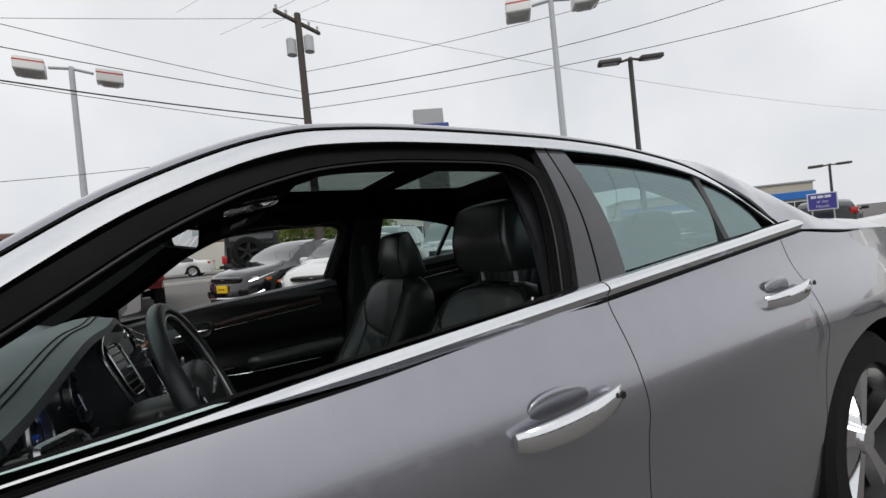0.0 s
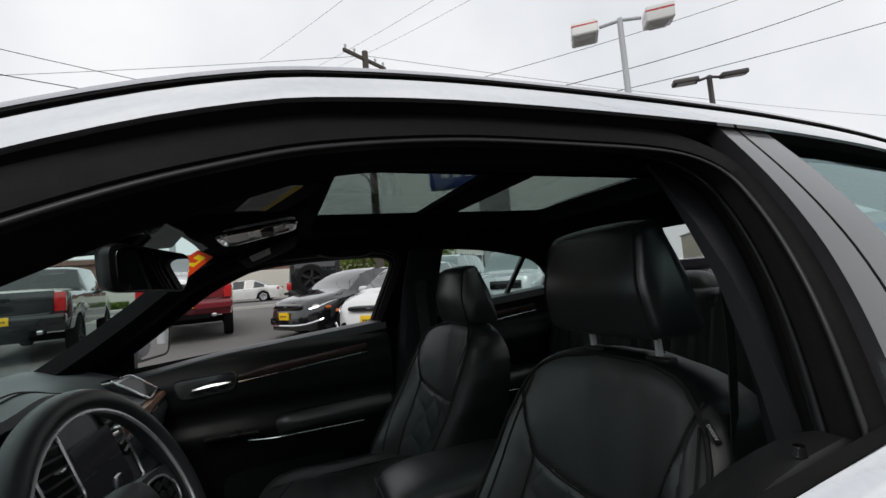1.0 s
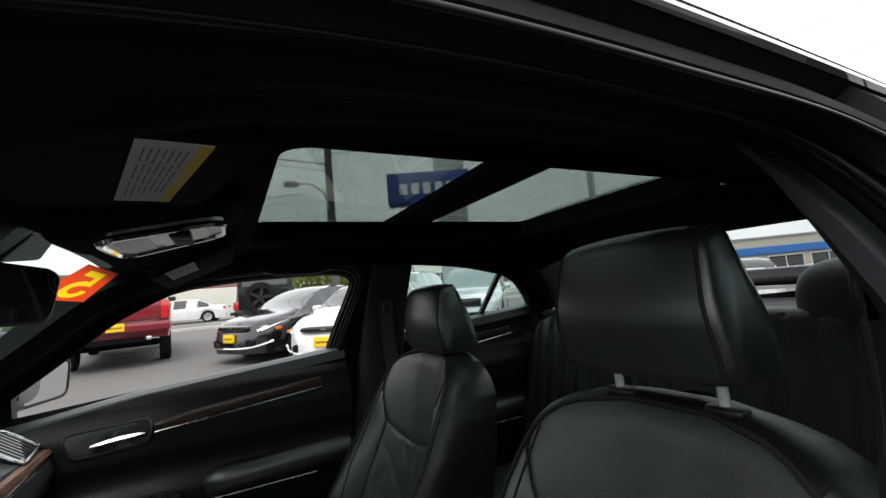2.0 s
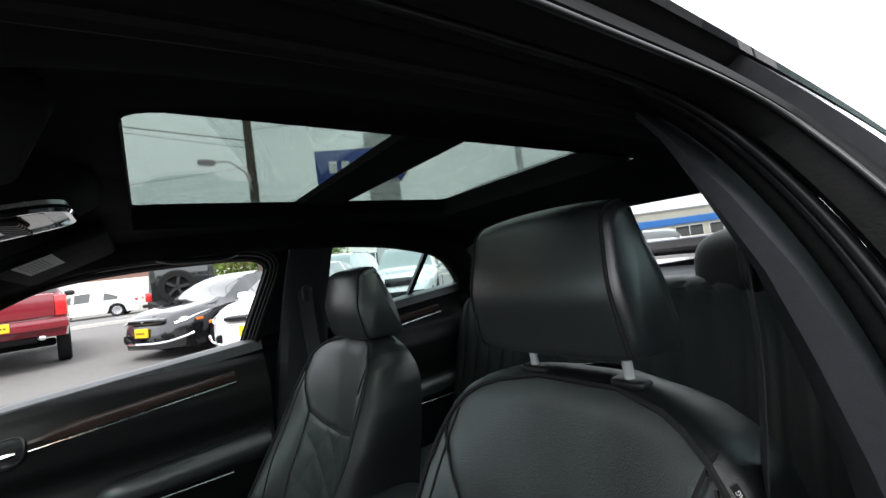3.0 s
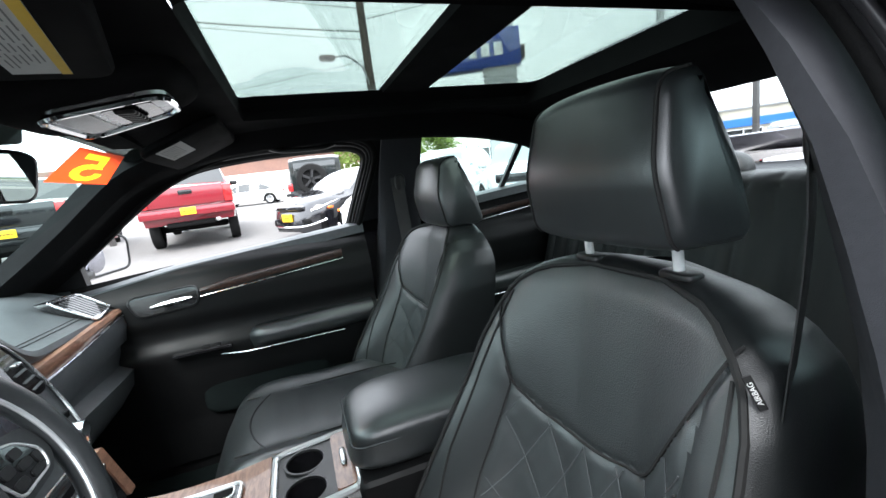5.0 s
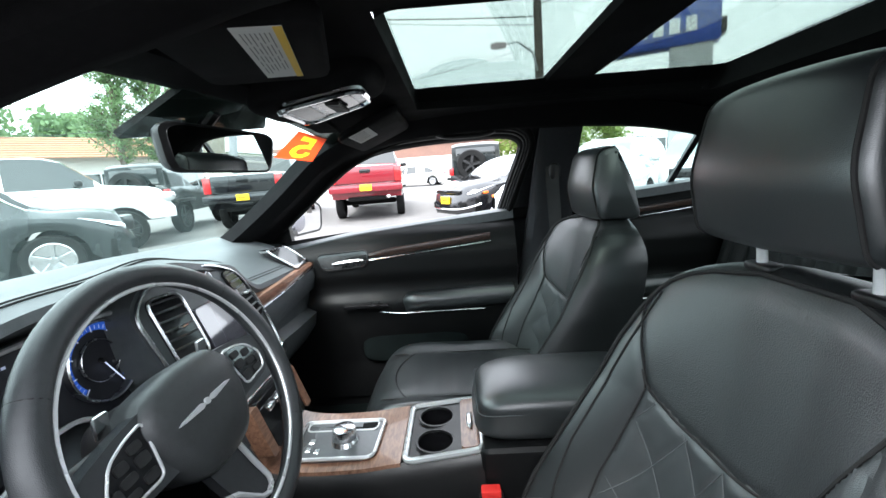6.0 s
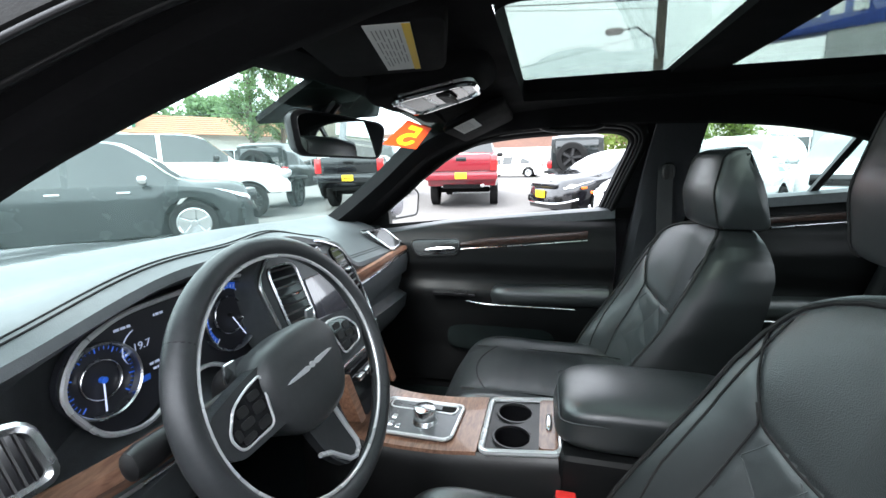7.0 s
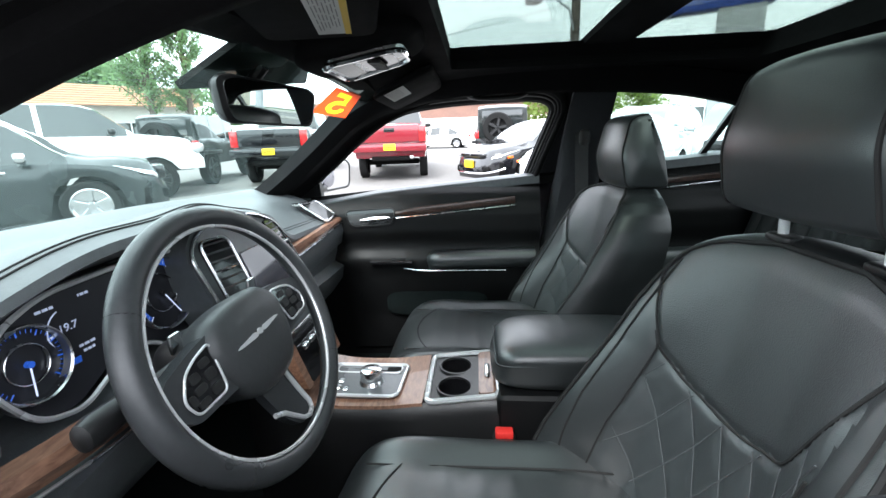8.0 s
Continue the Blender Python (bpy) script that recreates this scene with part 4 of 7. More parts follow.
driver_seat = make_seat("front_seat", SEAT_Y, "black leather driver's seat with quilted insert")
passenger_seat = make_seat("front_seat", 0.385, "black leather passenger seat with quilted insert", -0.012, 0.045, 0.030)
# sewn-in tag on the driver's outer bolster
bm = bmesh.new()
turn_tag = Matrix.Translation((1.706, -0.638, 0.934)) @ Euler((radians(-24), 0, radians(48))).to_matrix().to_4x4() @ Matrix.Scale(0.72, 4)
box(bm, (-0.001, -0.0052, -0.024), (0.001, 0.0052, 0.024), 0.0008, 1, turn_tag)
tag = part("tag", bm, "stitch", driver_seat, "black sewn-in tag with white letters")
letters("tag_letters", "AIRBAG", 0.0090, "tag", turn_tag @ Matrix.Translation((-0.0016, 0.0, 0.0)) @ Euler((radians(90), radians(-90), radians(-90))).to_matrix().to_4x4(), tag)

# belt buckles beside the console
for yb in (-0.156, 0.150):
    buckle = thing("belt_buckle", "red and black belt buckle beside the seat", "buckle", (1.40, yb, 0.30), "belt buckles")
    bm = bmesh.new()
    box(bm, (1.375, yb - 0.014, 0.30), (1.425, yb + 0.014, 0.512), 0.008)
    part("buckle_body", bm, "plastic", buckle)
    bm = bmesh.new()
    box(bm, (1.380, yb - 0.0125, 0.508), (1.420, yb + 0.0125, 0.524), 0.004)
    part("release_button", bm, "red", buckle, "red release button")

# webbing of the front belts, hanging on the posts
for s, label in ((-1, "black belt webbing on the driver's post"), (1, "black belt webbing on the passenger's post")):
    strap = thing("seat_belt", label, "seat belt", (1.76, s * 0.70, 0.30), "front belts")
    bm = bmesh.new()
    path = [Vector((1.735 + 0.03 * (1.14 - z), s * (0.660 - 0.02 * ease(1.1, 0.85, z) + 0.09 * ease(0.85, 0.4, z)), z)) for z in span(1.17, 0.32, 20)]
    loft(bm, [[p + Vector((dx, s * dy, 0)) for dx, dy in ((-0.0215, 0.0075), (0.0215, -0.0105), (0.0215, -0.009), (-0.0215, 0.009))] for p in path])
    part("webbing", bm, "belt", strap)
    bm = bmesh.new()
    box(bm, (1.72, s * 0.662 - 0.006, 0.60), (1.775, s * 0.662 + 0.006, 0.66), 0.003)
    part("tongue", bm, "satin", strap, "steel tongue")

# rear bench
bench = thing("rear_bench", "black leather rear bench with vertical pleats", "car seat", (2.3, 0, 0.215))
bm = bmesh.new()

def bench_back(q, w):
    w = w.copy()
    w.x += 0.28 * (w.z - 0.6)
    if q.x < 0:
        for c in (-0.40, 0.40):
            d = abs(w.y - c)
            if d < 0.24:
                w.x += 0.025 * (1 - (d / 0.24) ** 2)
        g = abs(w.y / 0.068 - round(w.y / 0.068))
        w.x += 0.012 * math.exp(-((g / 0.12) ** 2))
    return w

pillow(bm, (2.36, 0, 0.70), (0.075, 0.68, 0.37), 7, 90, bench_back)
part("backrest", bm, "rear_leather", bench, "", 80)
bm = bmesh.new()
pillow(bm, (2.12, 0, 0.40), (0.26, 0.68, 0.10), 6, 20)
part("cushion", bm, "leather", bench)
bm = bmesh.new()
box(bm, (1.9, -0.66, 0.215), (2.35, 0.66, 0.34), 0.02)
part("seat_base", bm, "plastic", bench)
for y in (-0.42, 0.0, 0.42):
    bm = bmesh.new()
    k = 0.78 if y == 0 else 1.0
    pillow(bm, (2.50, y, 1.085 if y else 1.05), (0.055, 0.128 * k, 0.100 * k), 2.8, 14, lambda q, w: w + Vector((0.12 * (w.z - 1.06), 0, 0)))
    part("head_restraint", bm, "rear_leather", bench, "", 70)

# ---- dashboard ----
dash = thing("dashboard", "dark dashboard with walnut strips and chrome bezels", "dashboard", (0.6, 0, 0.5))


def brow(y):
    """How far the instrument hood rises and reaches back."""
    return math.exp(-((abs(y + 0.36) / (0.24 if y < -0.36 else 0.34)) ** 2.6))


def hood_x(y):
    return 0.79 + 0.03 * brow(y) - 0.025 * ease(0.0, 0.25, y)


def lip_x(y):
    return 0.80 + 0.055 * math.exp(-(((y + 0.41) / 0.27) ** 4)) - 0.035 * ease(0.0, 0.25, y)


def dash_top(u, y):
    lip = hood_x(y)
    x = 0.36 + (lip - 0.36) * u
    z = 0.955 + 0.018 * math.sin(math.pi * min(1, u * 1.1)) + 0.080 * brow(y) * ease(0.30, 0.97, u) - 0.018 * ease(0.1, 0.7, y) - 0.012 * ease(0.9, 1.0, u)
    z -= 0.062 * ease(0.45, 1.0, u) * ease(0.13, 0.30, y)
    z += 0.042 * ease(0.55, 0.0, u) + 0.030 * math.exp(-(((y + 0.03) / 0.20) ** 4)) * ease(0.45, 0.9, u)
    return Vector((x, y, z))


bm = bmesh.new()
ys = span(-0.735, 0.735, 70)
rows = [[dash_top(u, y) for u in span(0, 1, 24)] for y in ys]


def face_profile(y):
    """Front of the dashboard below its lip, from top to knee."""
    p = dash_top(1, y)
    hood = brow(y)
    deep = p.x - 0.10 * hood
    q, lx = p.z - 0.046 * hood, lip_x(y)
    drop = 0.985 if y < -0.15 else 0.94
    return [Vector((p.x + 0.004, y, p.z - 0.014)), Vector((p.x - 0.006 - 0.02 * hood, y, p.z - 0.028)), Vector((deep - 0.004 - 0.05 * hood, y, p.z - 0.05 - 0.02 * hood)), Vector((deep - 0.02 - 0.06 * hood, y, q - 0.185)),
            Vector((lx + 0.018 - 0.02 * hood, y, q - 0.205)), Vector((lx + 0.005, y, q - 0.26)), Vector((lx - 0.05, y, q - 0.33)), Vector((lx - 0.12, y, q - 0.40)), Vector((lx - 0.22, y, q - 0.44))]


full = [r + face_profile(y) for r, y in zip(rows, ys)]
loft(bm, full, False, False)
pad = part("pad", bm, "dash", dash, "soft dark dashboard pad", 50)
bm = bmesh.new()
for off in (0.93, 0.905):
    tube(bm, [dash_top(off, y) + Vector((0, 0, 0.0008)) for y in span(-0.72, -0.06, 50)], 0.0014, 5)
    tube(bm, [dash_top(off, y) + Vector((0, 0, 0.0008)) for y in span(-0.06, 0.6, 40)], 0.0010, 5)
part("seam", bm, "stitch", pad)


def on_dash(y, z, out=0.0):
    return Vector((0.80 + out, y, z))


# instrument cluster
CL_X = 0.745
LOBES = [(-0.53, 0.806), (-0.47, 0.788), (-0.425, 0.808), (-0.39, 0.826), (-0.335, 0.826), (-0.295, 0.80), (-0.23, 0.785), (-0.168, 0.815), (-0.146, 0.87), (-0.165, 0.935), (-0.22, 0.962), (-0.35, 0.966), (-0.47, 0.962), (-0.538, 0.935), (-0.568, 0.88)]
cluster = part("instrument_panel", (lambda b: (slab(b, rounded(LOBES, 0.03), lambda u, v, d: (CL_X + d + 0.12 * (0.9 - v), u, v), -0.01, 0.0), b)[1])(bmesh.new()), "dial", dash, "dark instrument panel with lit dials")


def ring(bm, c, r, w, h, n=48, tilt=0.12):
    rings = []
    for a in span(0, 2 * math.pi * (n - 1) / n, n - 1):
        rings.append([Vector((c[0] + d - tilt * math.sin(a) * q, c[1] + math.cos(a) * q, c[2] + math.sin(a) * q)) for q, d in ((r, 0), (r, h), (r - w * 0.5, h * 1.2), (r - w, h), (r - w, 0))])
    rows = loft(bm, rings, True, False)
    m = len(rows[0])
    for i in range(m):
        bm.faces.new((rows[-1][i], rows[-1][(i + 1) % m], rows[0][(i + 1) % m], rows[0][i]))


for yc, zc, kr, kind in ((-0.508, 0.880, 0.94, "tach"), (-0.262, 0.890, 1.22, "speed")):
    cx = CL_X + 0.12 * (0.9 - zc) + 0.002
    bm = bmesh.new()
    ring(bm, (cx, yc, zc), 0.056 * kr, 0.004, 0.012)
    bezel = part("dial_bezel", bm, "satin", cluster, "bright dial ring")
    bm = bmesh.new()
    ring(bm, (cx, yc, zc), 0.030 * kr, 0.0018, 0.004)
    part("inner_ring", bm, "satin", cluster)
    bm = bmesh.new()
    for k in range(33):
        a = radians(225 - 270 * k / 32)
        r0 = 0.044 if k % 4 else 0.041
        p0, p1 = ([Vector((cx + 0.003 - 0.12 * math.sin(a) * q, yc + math.cos(a) * q, zc + math.sin(a) * q)) for q in (r0 * kr, 0.049 * kr)])
        tube(bm, [p0, p1], 0.0006 if k % 4 else 0.0011, 4, up=(1, 0, 0))
    part("dial_marks", bm, "blue_glow" if kind == "tach" else "white_glow", cluster, "lit dial marks")
    if kind == "speed":
        bm = bmesh.new()
        for a0, a1 in ((3.9, -0.9),):
            loft(bm, [[Vector((cx + 0.002 - 0.12 * math.sin(a) * q, yc + math.cos(a) * q, zc + math.sin(a) * q)) for q in (0.042 * kr, 0.053 * kr)] for a in span(a0, a1, 48)], False, False)
        part("lit_arc", bm, "blue_glow", cluster, "blue lit arc")
    bm = bmesh.new()
    a = radians(262 if kind == "tach" else 300)
    tube(bm, [Vector((cx + 0.006, yc, zc)), Vector((cx + 0.006 - 0.12 * math.sin(a) * 0.046 * kr, yc + math.cos(a) * 0.046 * kr, zc + math.sin(a) * 0.046 * kr))], 0.0012, 5, up=(1, 0, 0))
    part("needle", bm, "needle", cluster, "lit needle")
    bm = bmesh.new()
    cyl(bm, (cx + 0.002, yc, zc), (cx + 0.009, yc, zc), 0.0045, n=20)
    part("dial_hub", bm, "blue_glow" if kind == "tach" else "plastic", cluster)
bm = bmesh.new()
tube(bm, [Vector((CL_X + 0.014 + 0.12 * (0.9 - z), y, z)) for y, z in rounded(LOBES, 0.03, 5)], 0.0042, 6, True, up=(1, 0, 0))
part("cluster_trim", bm, "silver", cluster, "bright trim line round the dials")
turn_x = Matrix(((0, 0, 1, 0), (1, 0, 0, 0), (0, 1, 0, 0), (0, 0, 0, 1)))
letters("readout", "19.7", 0.017, "white_glow", Matrix.Translation((CL_X + 0.001, -0.440, 0.902)) @ turn_x, cluster)
bm = bmesh.new()
for a0, a1 in ((radians(110), radians(250)),):
    tube(bm, [Vector((CL_X + 0.001, -0.440 + math.cos(a) * 0.030, 0.900 + math.sin(a) * 0.032)) for a in span(a0, a1, 20)], 0.0012, 4, up=(1, 0, 0))
part("readout_arc", bm, "white_glow", cluster)
for i, (y, z, w) in enumerate(((-0.46, 0.935, 0.03), (-0.40, 0.938, 0.022), (-0.35, 0.925, 0.024), (-0.462, 0.895, 0.02), (-0.355, 0.885, 0.018), (-0.42, 0.866, 0.03), (-0.42, 0.857, 0.022))):
    bm = bmesh.new()
    bars(bm, lambda u, v: Vector((CL_X + 0.001 + 0.12 * (0.9 - v), u, v)), y - w / 2, y + w / 2, z, 0.004, i)
    part("readout_bar", bm, "white_glow", cluster)
bm = bmesh.new()
box(bm, (CL_X + 0.006, -0.455, 0.846), (CL_X + 0.008, -0.438, 0.856), 0.001, 1)
part("warning_light", bm, "blue_glow", cluster)

# centre stack: bright arch, two louvred vents, screen and control rows
FX = 0.845


def stack(u, v, d):
    return Vector((FX + d - 0.38 * (v - 0.88) - 0.16 * (u + 0.03) ** 2 * 4, u, v))


bm = bmesh.new()
slab(bm, rounded([(-0.235, 0.955), (-0.19, 0.996), (-0.10, 1.010), (0.0, 1.003), (0.102, 0.963), (0.144, 0.888), (0.154, 0.80), (0.125, 0.70), (-0.185, 0.70), (-0.225, 0.80)], 0.05, 6), lambda u, v, d: stack(u, v, d), -0.09, -0.004)
stack_part = part("centre_fascia", bm, "dash", dash, "dark centre stack")
bm = bmesh.new()
tube(bm, [stack(u, v, 0.0) for u, v in rounded([(-0.228, 0.951), (-0.186, 0.990), (-0.10, 1.004), (0.0, 0.997), (0.097, 0.958), (0.137, 0.886), (0.147, 0.80), (0.118, 0.715), (-0.178, 0.715), (-0.218, 0.80)], 0.06, 8)], 0.0042, 8, True, up=(1, 0, 0))
part("arch_trim", bm, "satin", stack_part, "bright arch trim")
for u0, u1, lean in ((-0.200, -0.125, 0.0), (0.052, 0.110, 0.40)):
    bm = bmesh.new()
    tilt = lambda u, v: u - lean * (v - 0.908)
    out = rounded([(tilt(u, v), v) for u, v in ((u0, 0.970), (u1, 0.970), (u1, 0.840), (u0, 0.840))], 0.022, 5)
    slab(bm, out, lambda u, v, d: stack(u, v, d), -0.03, 0.0005)
    vent = part("air_vent", bm, "gloss_black", stack_part, "black louvred air vent")
    bm = bmesh.new()
    tube(bm, [stack(u, v, 0.002) for u, v in out], 0.0028, 6, True, up=(1, 0, 0))
    if u0 < 0:
        part("vent_trim", bm, "satin", vent, "bright vent frame")
    else:
        bm.free()
    for i in range(7):
        z = 0.853 + i * 0.0178
        bm = bmesh.new()
        loft(bm, [[stack(tilt(u, z), z + dz, d) for d, dz in ((-0.010, 0.004), (0.004, 0.0), (0.004, 0.0018), (-0.010, 0.0058))] for u in span(u0 + 0.005, u1 - 0.005, 4)])
        part("louvre", bm, "plastic", vent)
    bm = bmesh.new()
    box(bm, (-0.006, -0.010, -0.003), (0.006, 0.010, 0.003), 0.002, 1, Matrix.Translation(stack((u0 + u1) / 2, 0.908, 0.009)))
    part("vent_tab", bm, "satin", vent)
bm = bmesh.new()
slab(bm, rounded([(-0.115, 0.925), (0.052, 0.925), (0.052, 0.805), (-0.115, 0.805)], 0.008, 3), lambda u, v, d: stack(u, v, d), -0.006, 0.0035)
part("touch_screen", bm, "screen", stack_part, "dark glossy touch screen")
bm = bmesh.new()
cyl(bm, stack(-0.03, 0.975, -0.002), stack(-0.03, 0.975, 0.003), 0.010, n=28)
clock = part("clock", bm, "lens", stack_part, "small pale analogue clock")
bm = bmesh.new()
ring(bm, tuple(stack(-0.03, 0.975, 0.0035)), 0.0115, 0.002, 0.0015, 32, 0.38)
part("clock_bezel", bm, "satin", clock)
bm = bmesh.new()
for i in range(6):
    u = -0.13 + i * 0.044
    box(bm, (-0.003, -0.018, -0.007), (0.006, 0.018, 0.007), 0.003, 2, Matrix.Translation(stack(u, 0.785, 0.0)))
part("control_row", bm, "gloss_black", stack_part)
for u in (-0.15, 0.09):
    bm = bmesh.new()
    cyl(bm, stack(u, 0.752, -0.004), stack(u, 0.752, 0.020), 0.017, 0.0155, 28)
    part("control_knob", bm, "satin", stack_part, "silver control knob")
bm = bmesh.new()
slab(bm, rounded([(-0.105, 0.705), (0.065, 0.705), (0.06, 0.60), (-0.10, 0.60)], 0.01), lambda u, v, d: Vector((FX + 0.060 + d + 0.35 * (0.735 - v), u, v)), -0.05, 0.0)
part("lower_panel", bm, "gloss_black", stack_part, "gloss black lower panel")
for u0, u1 in ((0.066, 0.094), (-0.132, -0.106)):
    bm = bmesh.new()
    slab(bm, rounded([(u0, 0.705), (u1, 0.705), (u1, 0.60), (u0, 0.60)], 0.006), lambda u, v, d: Vector((FX + 0.056 + d + 0.35 * (0.735 - v), u, v)), -0.03, 0.006)
    part("wood_strip", bm, "wood", stack_part, "walnut strip")
for i in range(4):
    bm = bmesh.new()
    box(bm, (-0.004, -0.014, -0.006), (0.008, 0.014, 0.006), 0.003, 2, Matrix.Translation(Vector((FX + 0.066 + 0.35 * (0.05 + 0.0), -0.075 + i * 0.037, 0.685))))
    part("rocker_switch", bm, "satin", stack_part, "silver rocker switch")

# walnut strip, grey lower wing and end vent on the passenger's side
bm = bmesh.new()
loft(bm, [[Vector((lip_x(y) + 0.012 + dx, y, 0.834 + 0.018 * ease(0.25, 0.72, y) + dz * (1.25 - 0.6 * ease(0.3, 0.72, y)))) for dx, dz in ((-0.02, 0.018), (0.004, 0.014), (0.010, 0.0), (0.006, -0.014), (-0.02, -0.016))] for y in span(0.17, 0.715, 24)])
part("wood_strip", bm, "wood", dash, "walnut strip")
bm = bmesh.new()
tube(bm, [Vector((lip_x(y) + 0.021, y, 0.816 + 0.022 * ease(0.25, 0.72, y))) for y in span(0.17, 0.715, 24)], 0.0028, 6)
part("strip_trim", bm, "satin", dash, "bright trim line")
bm = bmesh.new()
loft(bm, [[Vector((lip_x(y) + dx, y, 0.812 + 0.024 * ease(0.25, 0.72, y) + dz)) for dx, dz in ((-0.03, 0.0), (0.020, 0.0), (0.026, -0.03), (0.008, -0.085), (-0.05, -0.11))] for y in span(0.165, 0.728, 20)])
part("lower_wing", bm, "dash", dash, "grey lower wing")


def end_vent(y0, y1, zc, xl, tilt, rim=0.0042):
    out = rounded([(y0, zc + 0.038), (y1, zc + 0.030), (y1 + 0.004, zc - 0.026), (y0 + 0.012, zc - 0.036)], 0.014, 4)
    f = lambda u, v, d: Vector((xl(u) + 0.008 + d - tilt * (v - zc), u, v))
    bm = bmesh.new()
    slab(bm, out, f, -0.03, 0.001)
    vent = part("end_vent", bm, "gloss_black", dash, "black louvred end vent with bright frame")
    bm = bmesh.new()
    tube(bm, [f(u, v, 0.002) for u, v in out], rim, 6, True, up=(1, 0, 0))
    part("vent_trim", bm, "satin", vent)
    for i in range(8):
        y = y0 + 0.014 + (y1 - y0 - 0.026) * i / 7
        bm = bmesh.new()
        loft(bm, [[f(y + dy, v, d) for dy, d in ((-0.0015, -0.008), (0.001, 0.004), (0.003, 0.004), (0.0015, -0.008))] for v in (zc - 0.026, zc, zc + 0.027)])
        part("louvre", bm, "plastic", vent)


end_vent(0.555, 0.700, 0.902, lambda y: 0.716, 1.35, 0.0038)
end_vent(-0.728, -0.645, 0.882, lambda y: lip_x(y) + 0.012, 0.45, 0.0065)
bm = bmesh.new()
loft(bm, [[Vector((lip_x(y) + 0.006 + dx, y, 0.800 + 0.035 * ease(-0.45, -0.7, y) * 0 + dz)) for dx, dz in ((-0.02, 0.020), (0.006, 0.016), (0.012, 0.0), (0.006, -0.016), (-0.02, -0.018))] for y in span(-0.728, -0.46, 14)])
part("wood_strip", bm, "wood", dash, "walnut strip")
bm = bmesh.new()
tube(bm, [Vector((lip_x(y) + 0.020, y, 0.781)) for y in span(-0.728, -0.46, 14)], 0.0026, 6)
part("strip_trim", bm, "satin", dash)

# ---- steering wheel ----
WC, WT, WY, TURN = Vector((0.998, -0.393, 0.868)), radians(22), radians(-4.0), radians(5)
wn_axis = Vector((math.cos(WT) * math.cos(WY), math.cos(WT) * math.sin(WY), math.sin(WT)))
w_side = Vector((-math.sin(WY), math.cos(WY), 0))
w_up = wn_axis.cross(w_side)


def on_wheel(a, b, d=0.0):
    """a towards the passenger, b up the rim's plane, d towards the driver."""
    a, b = a * math.cos(TURN) - b * math.sin(TURN), a * math.sin(TURN) + b * math.cos(TURN)
    return WC + w_side * a + w_up * b + wn_axis * d


wheel = thing("steering_wheel", "black leather steering wheel with silver inner ring", "steering wheel", tuple(WC))
bm = bmesh.new()
n = 72
rings = []
for k in range(n):
    a = 2 * math.pi * k / n
    fat = 0.0178 + 0.0012 * math.cos(2 * a)
    rings.append([on_wheel(math.cos(a) * (0.1955 + math.cos(b) * fat), math.sin(a) * (0.1955 + math.cos(b) * fat), math.sin(b) * fat * 0.92) for b in span(0, 2 * math.pi * 13 / 14, 13)])
rows = loft(bm, rings, True, False)
for i in range(14):
    bm.faces.new((rows[-1][i], rows[-1][(i + 1) % 14], rows[0][(i + 1) % 14], rows[0][i]))
part("rim", bm, "wheel_leather", wheel, "smooth black leather rim", 80)
bm = bmesh.new()
tube(bm, [on_wheel(math.cos(a) * 0.1785, math.sin(a) * 0.1785, 0.0075) for a in span(0, 2 * math.pi * 71 / 72, 71)], 0.0030, 6, True, up=wn_axis)
part("inner_ring", bm, "silver", wheel, "thin silver ring")
for a in (radians(38), radians(142), radians(222), radians(318)):
    bm = bmesh.new()
    tube(bm, [on_wheel(math.cos(a) * (0.1955 + math.cos(b) * 0.0172), math.sin(a) * (0.1955 + math.cos(b) * 0.0172), math.sin(b) * 0.0162) for b in span(0, 2 * math.pi * 15 / 16, 15)], 0.0009, 4, True, up=w_side * math.cos(a) + w_up * math.sin(a))
    part("rim_seam", bm, "stitch", wheel)
# hub pad
bm = bmesh.new()
outline = [(-0.094, 0.030), (-0.068, 0.060), (0, 0.068), (0.068, 0.060), (0.094, 0.030), (0.086, -0.030), (0.058, -0.078), (0.0, -0.090), (-0.058, -0.078), (-0.086, -0.030)]
big = rounded(outline, 0.03, 5)
loft(bm, [[on_wheel(u * k, v * k, d) for u, v in big] for k, d in ((0.96, -0.045), (1.0, -0.018), (0.99, -0.004), (0.93, 0.006), (0.80, 0.013), (0.45, 0.0165), (0.10, 0.017))])
hub = part("hub_pad", bm, "hub", wheel, "soft dark hub pad", 60)
bm = bmesh.new()
for sgn in (-1, 1):
    pts = [(0.002, 0.0), (0.012, 0.0045), (0.046, 0.0030), (0.054, 0.0005), (0.046, -0.0008), (0.012, -0.0035)]
    loft(bm, [[on_wheel(sgn * u - 0.004, v + 0.003, d) for u, v in pts] for d in (0.010, 0.0195)])
cyl(bm, on_wheel(-0.004, 0.004, 0.010), on_wheel(-0.004, 0.004, 0.0205), 0.0050, 0.0045, 20)
part("winged_badge", bm, "silver", hub, "chrome winged badge")
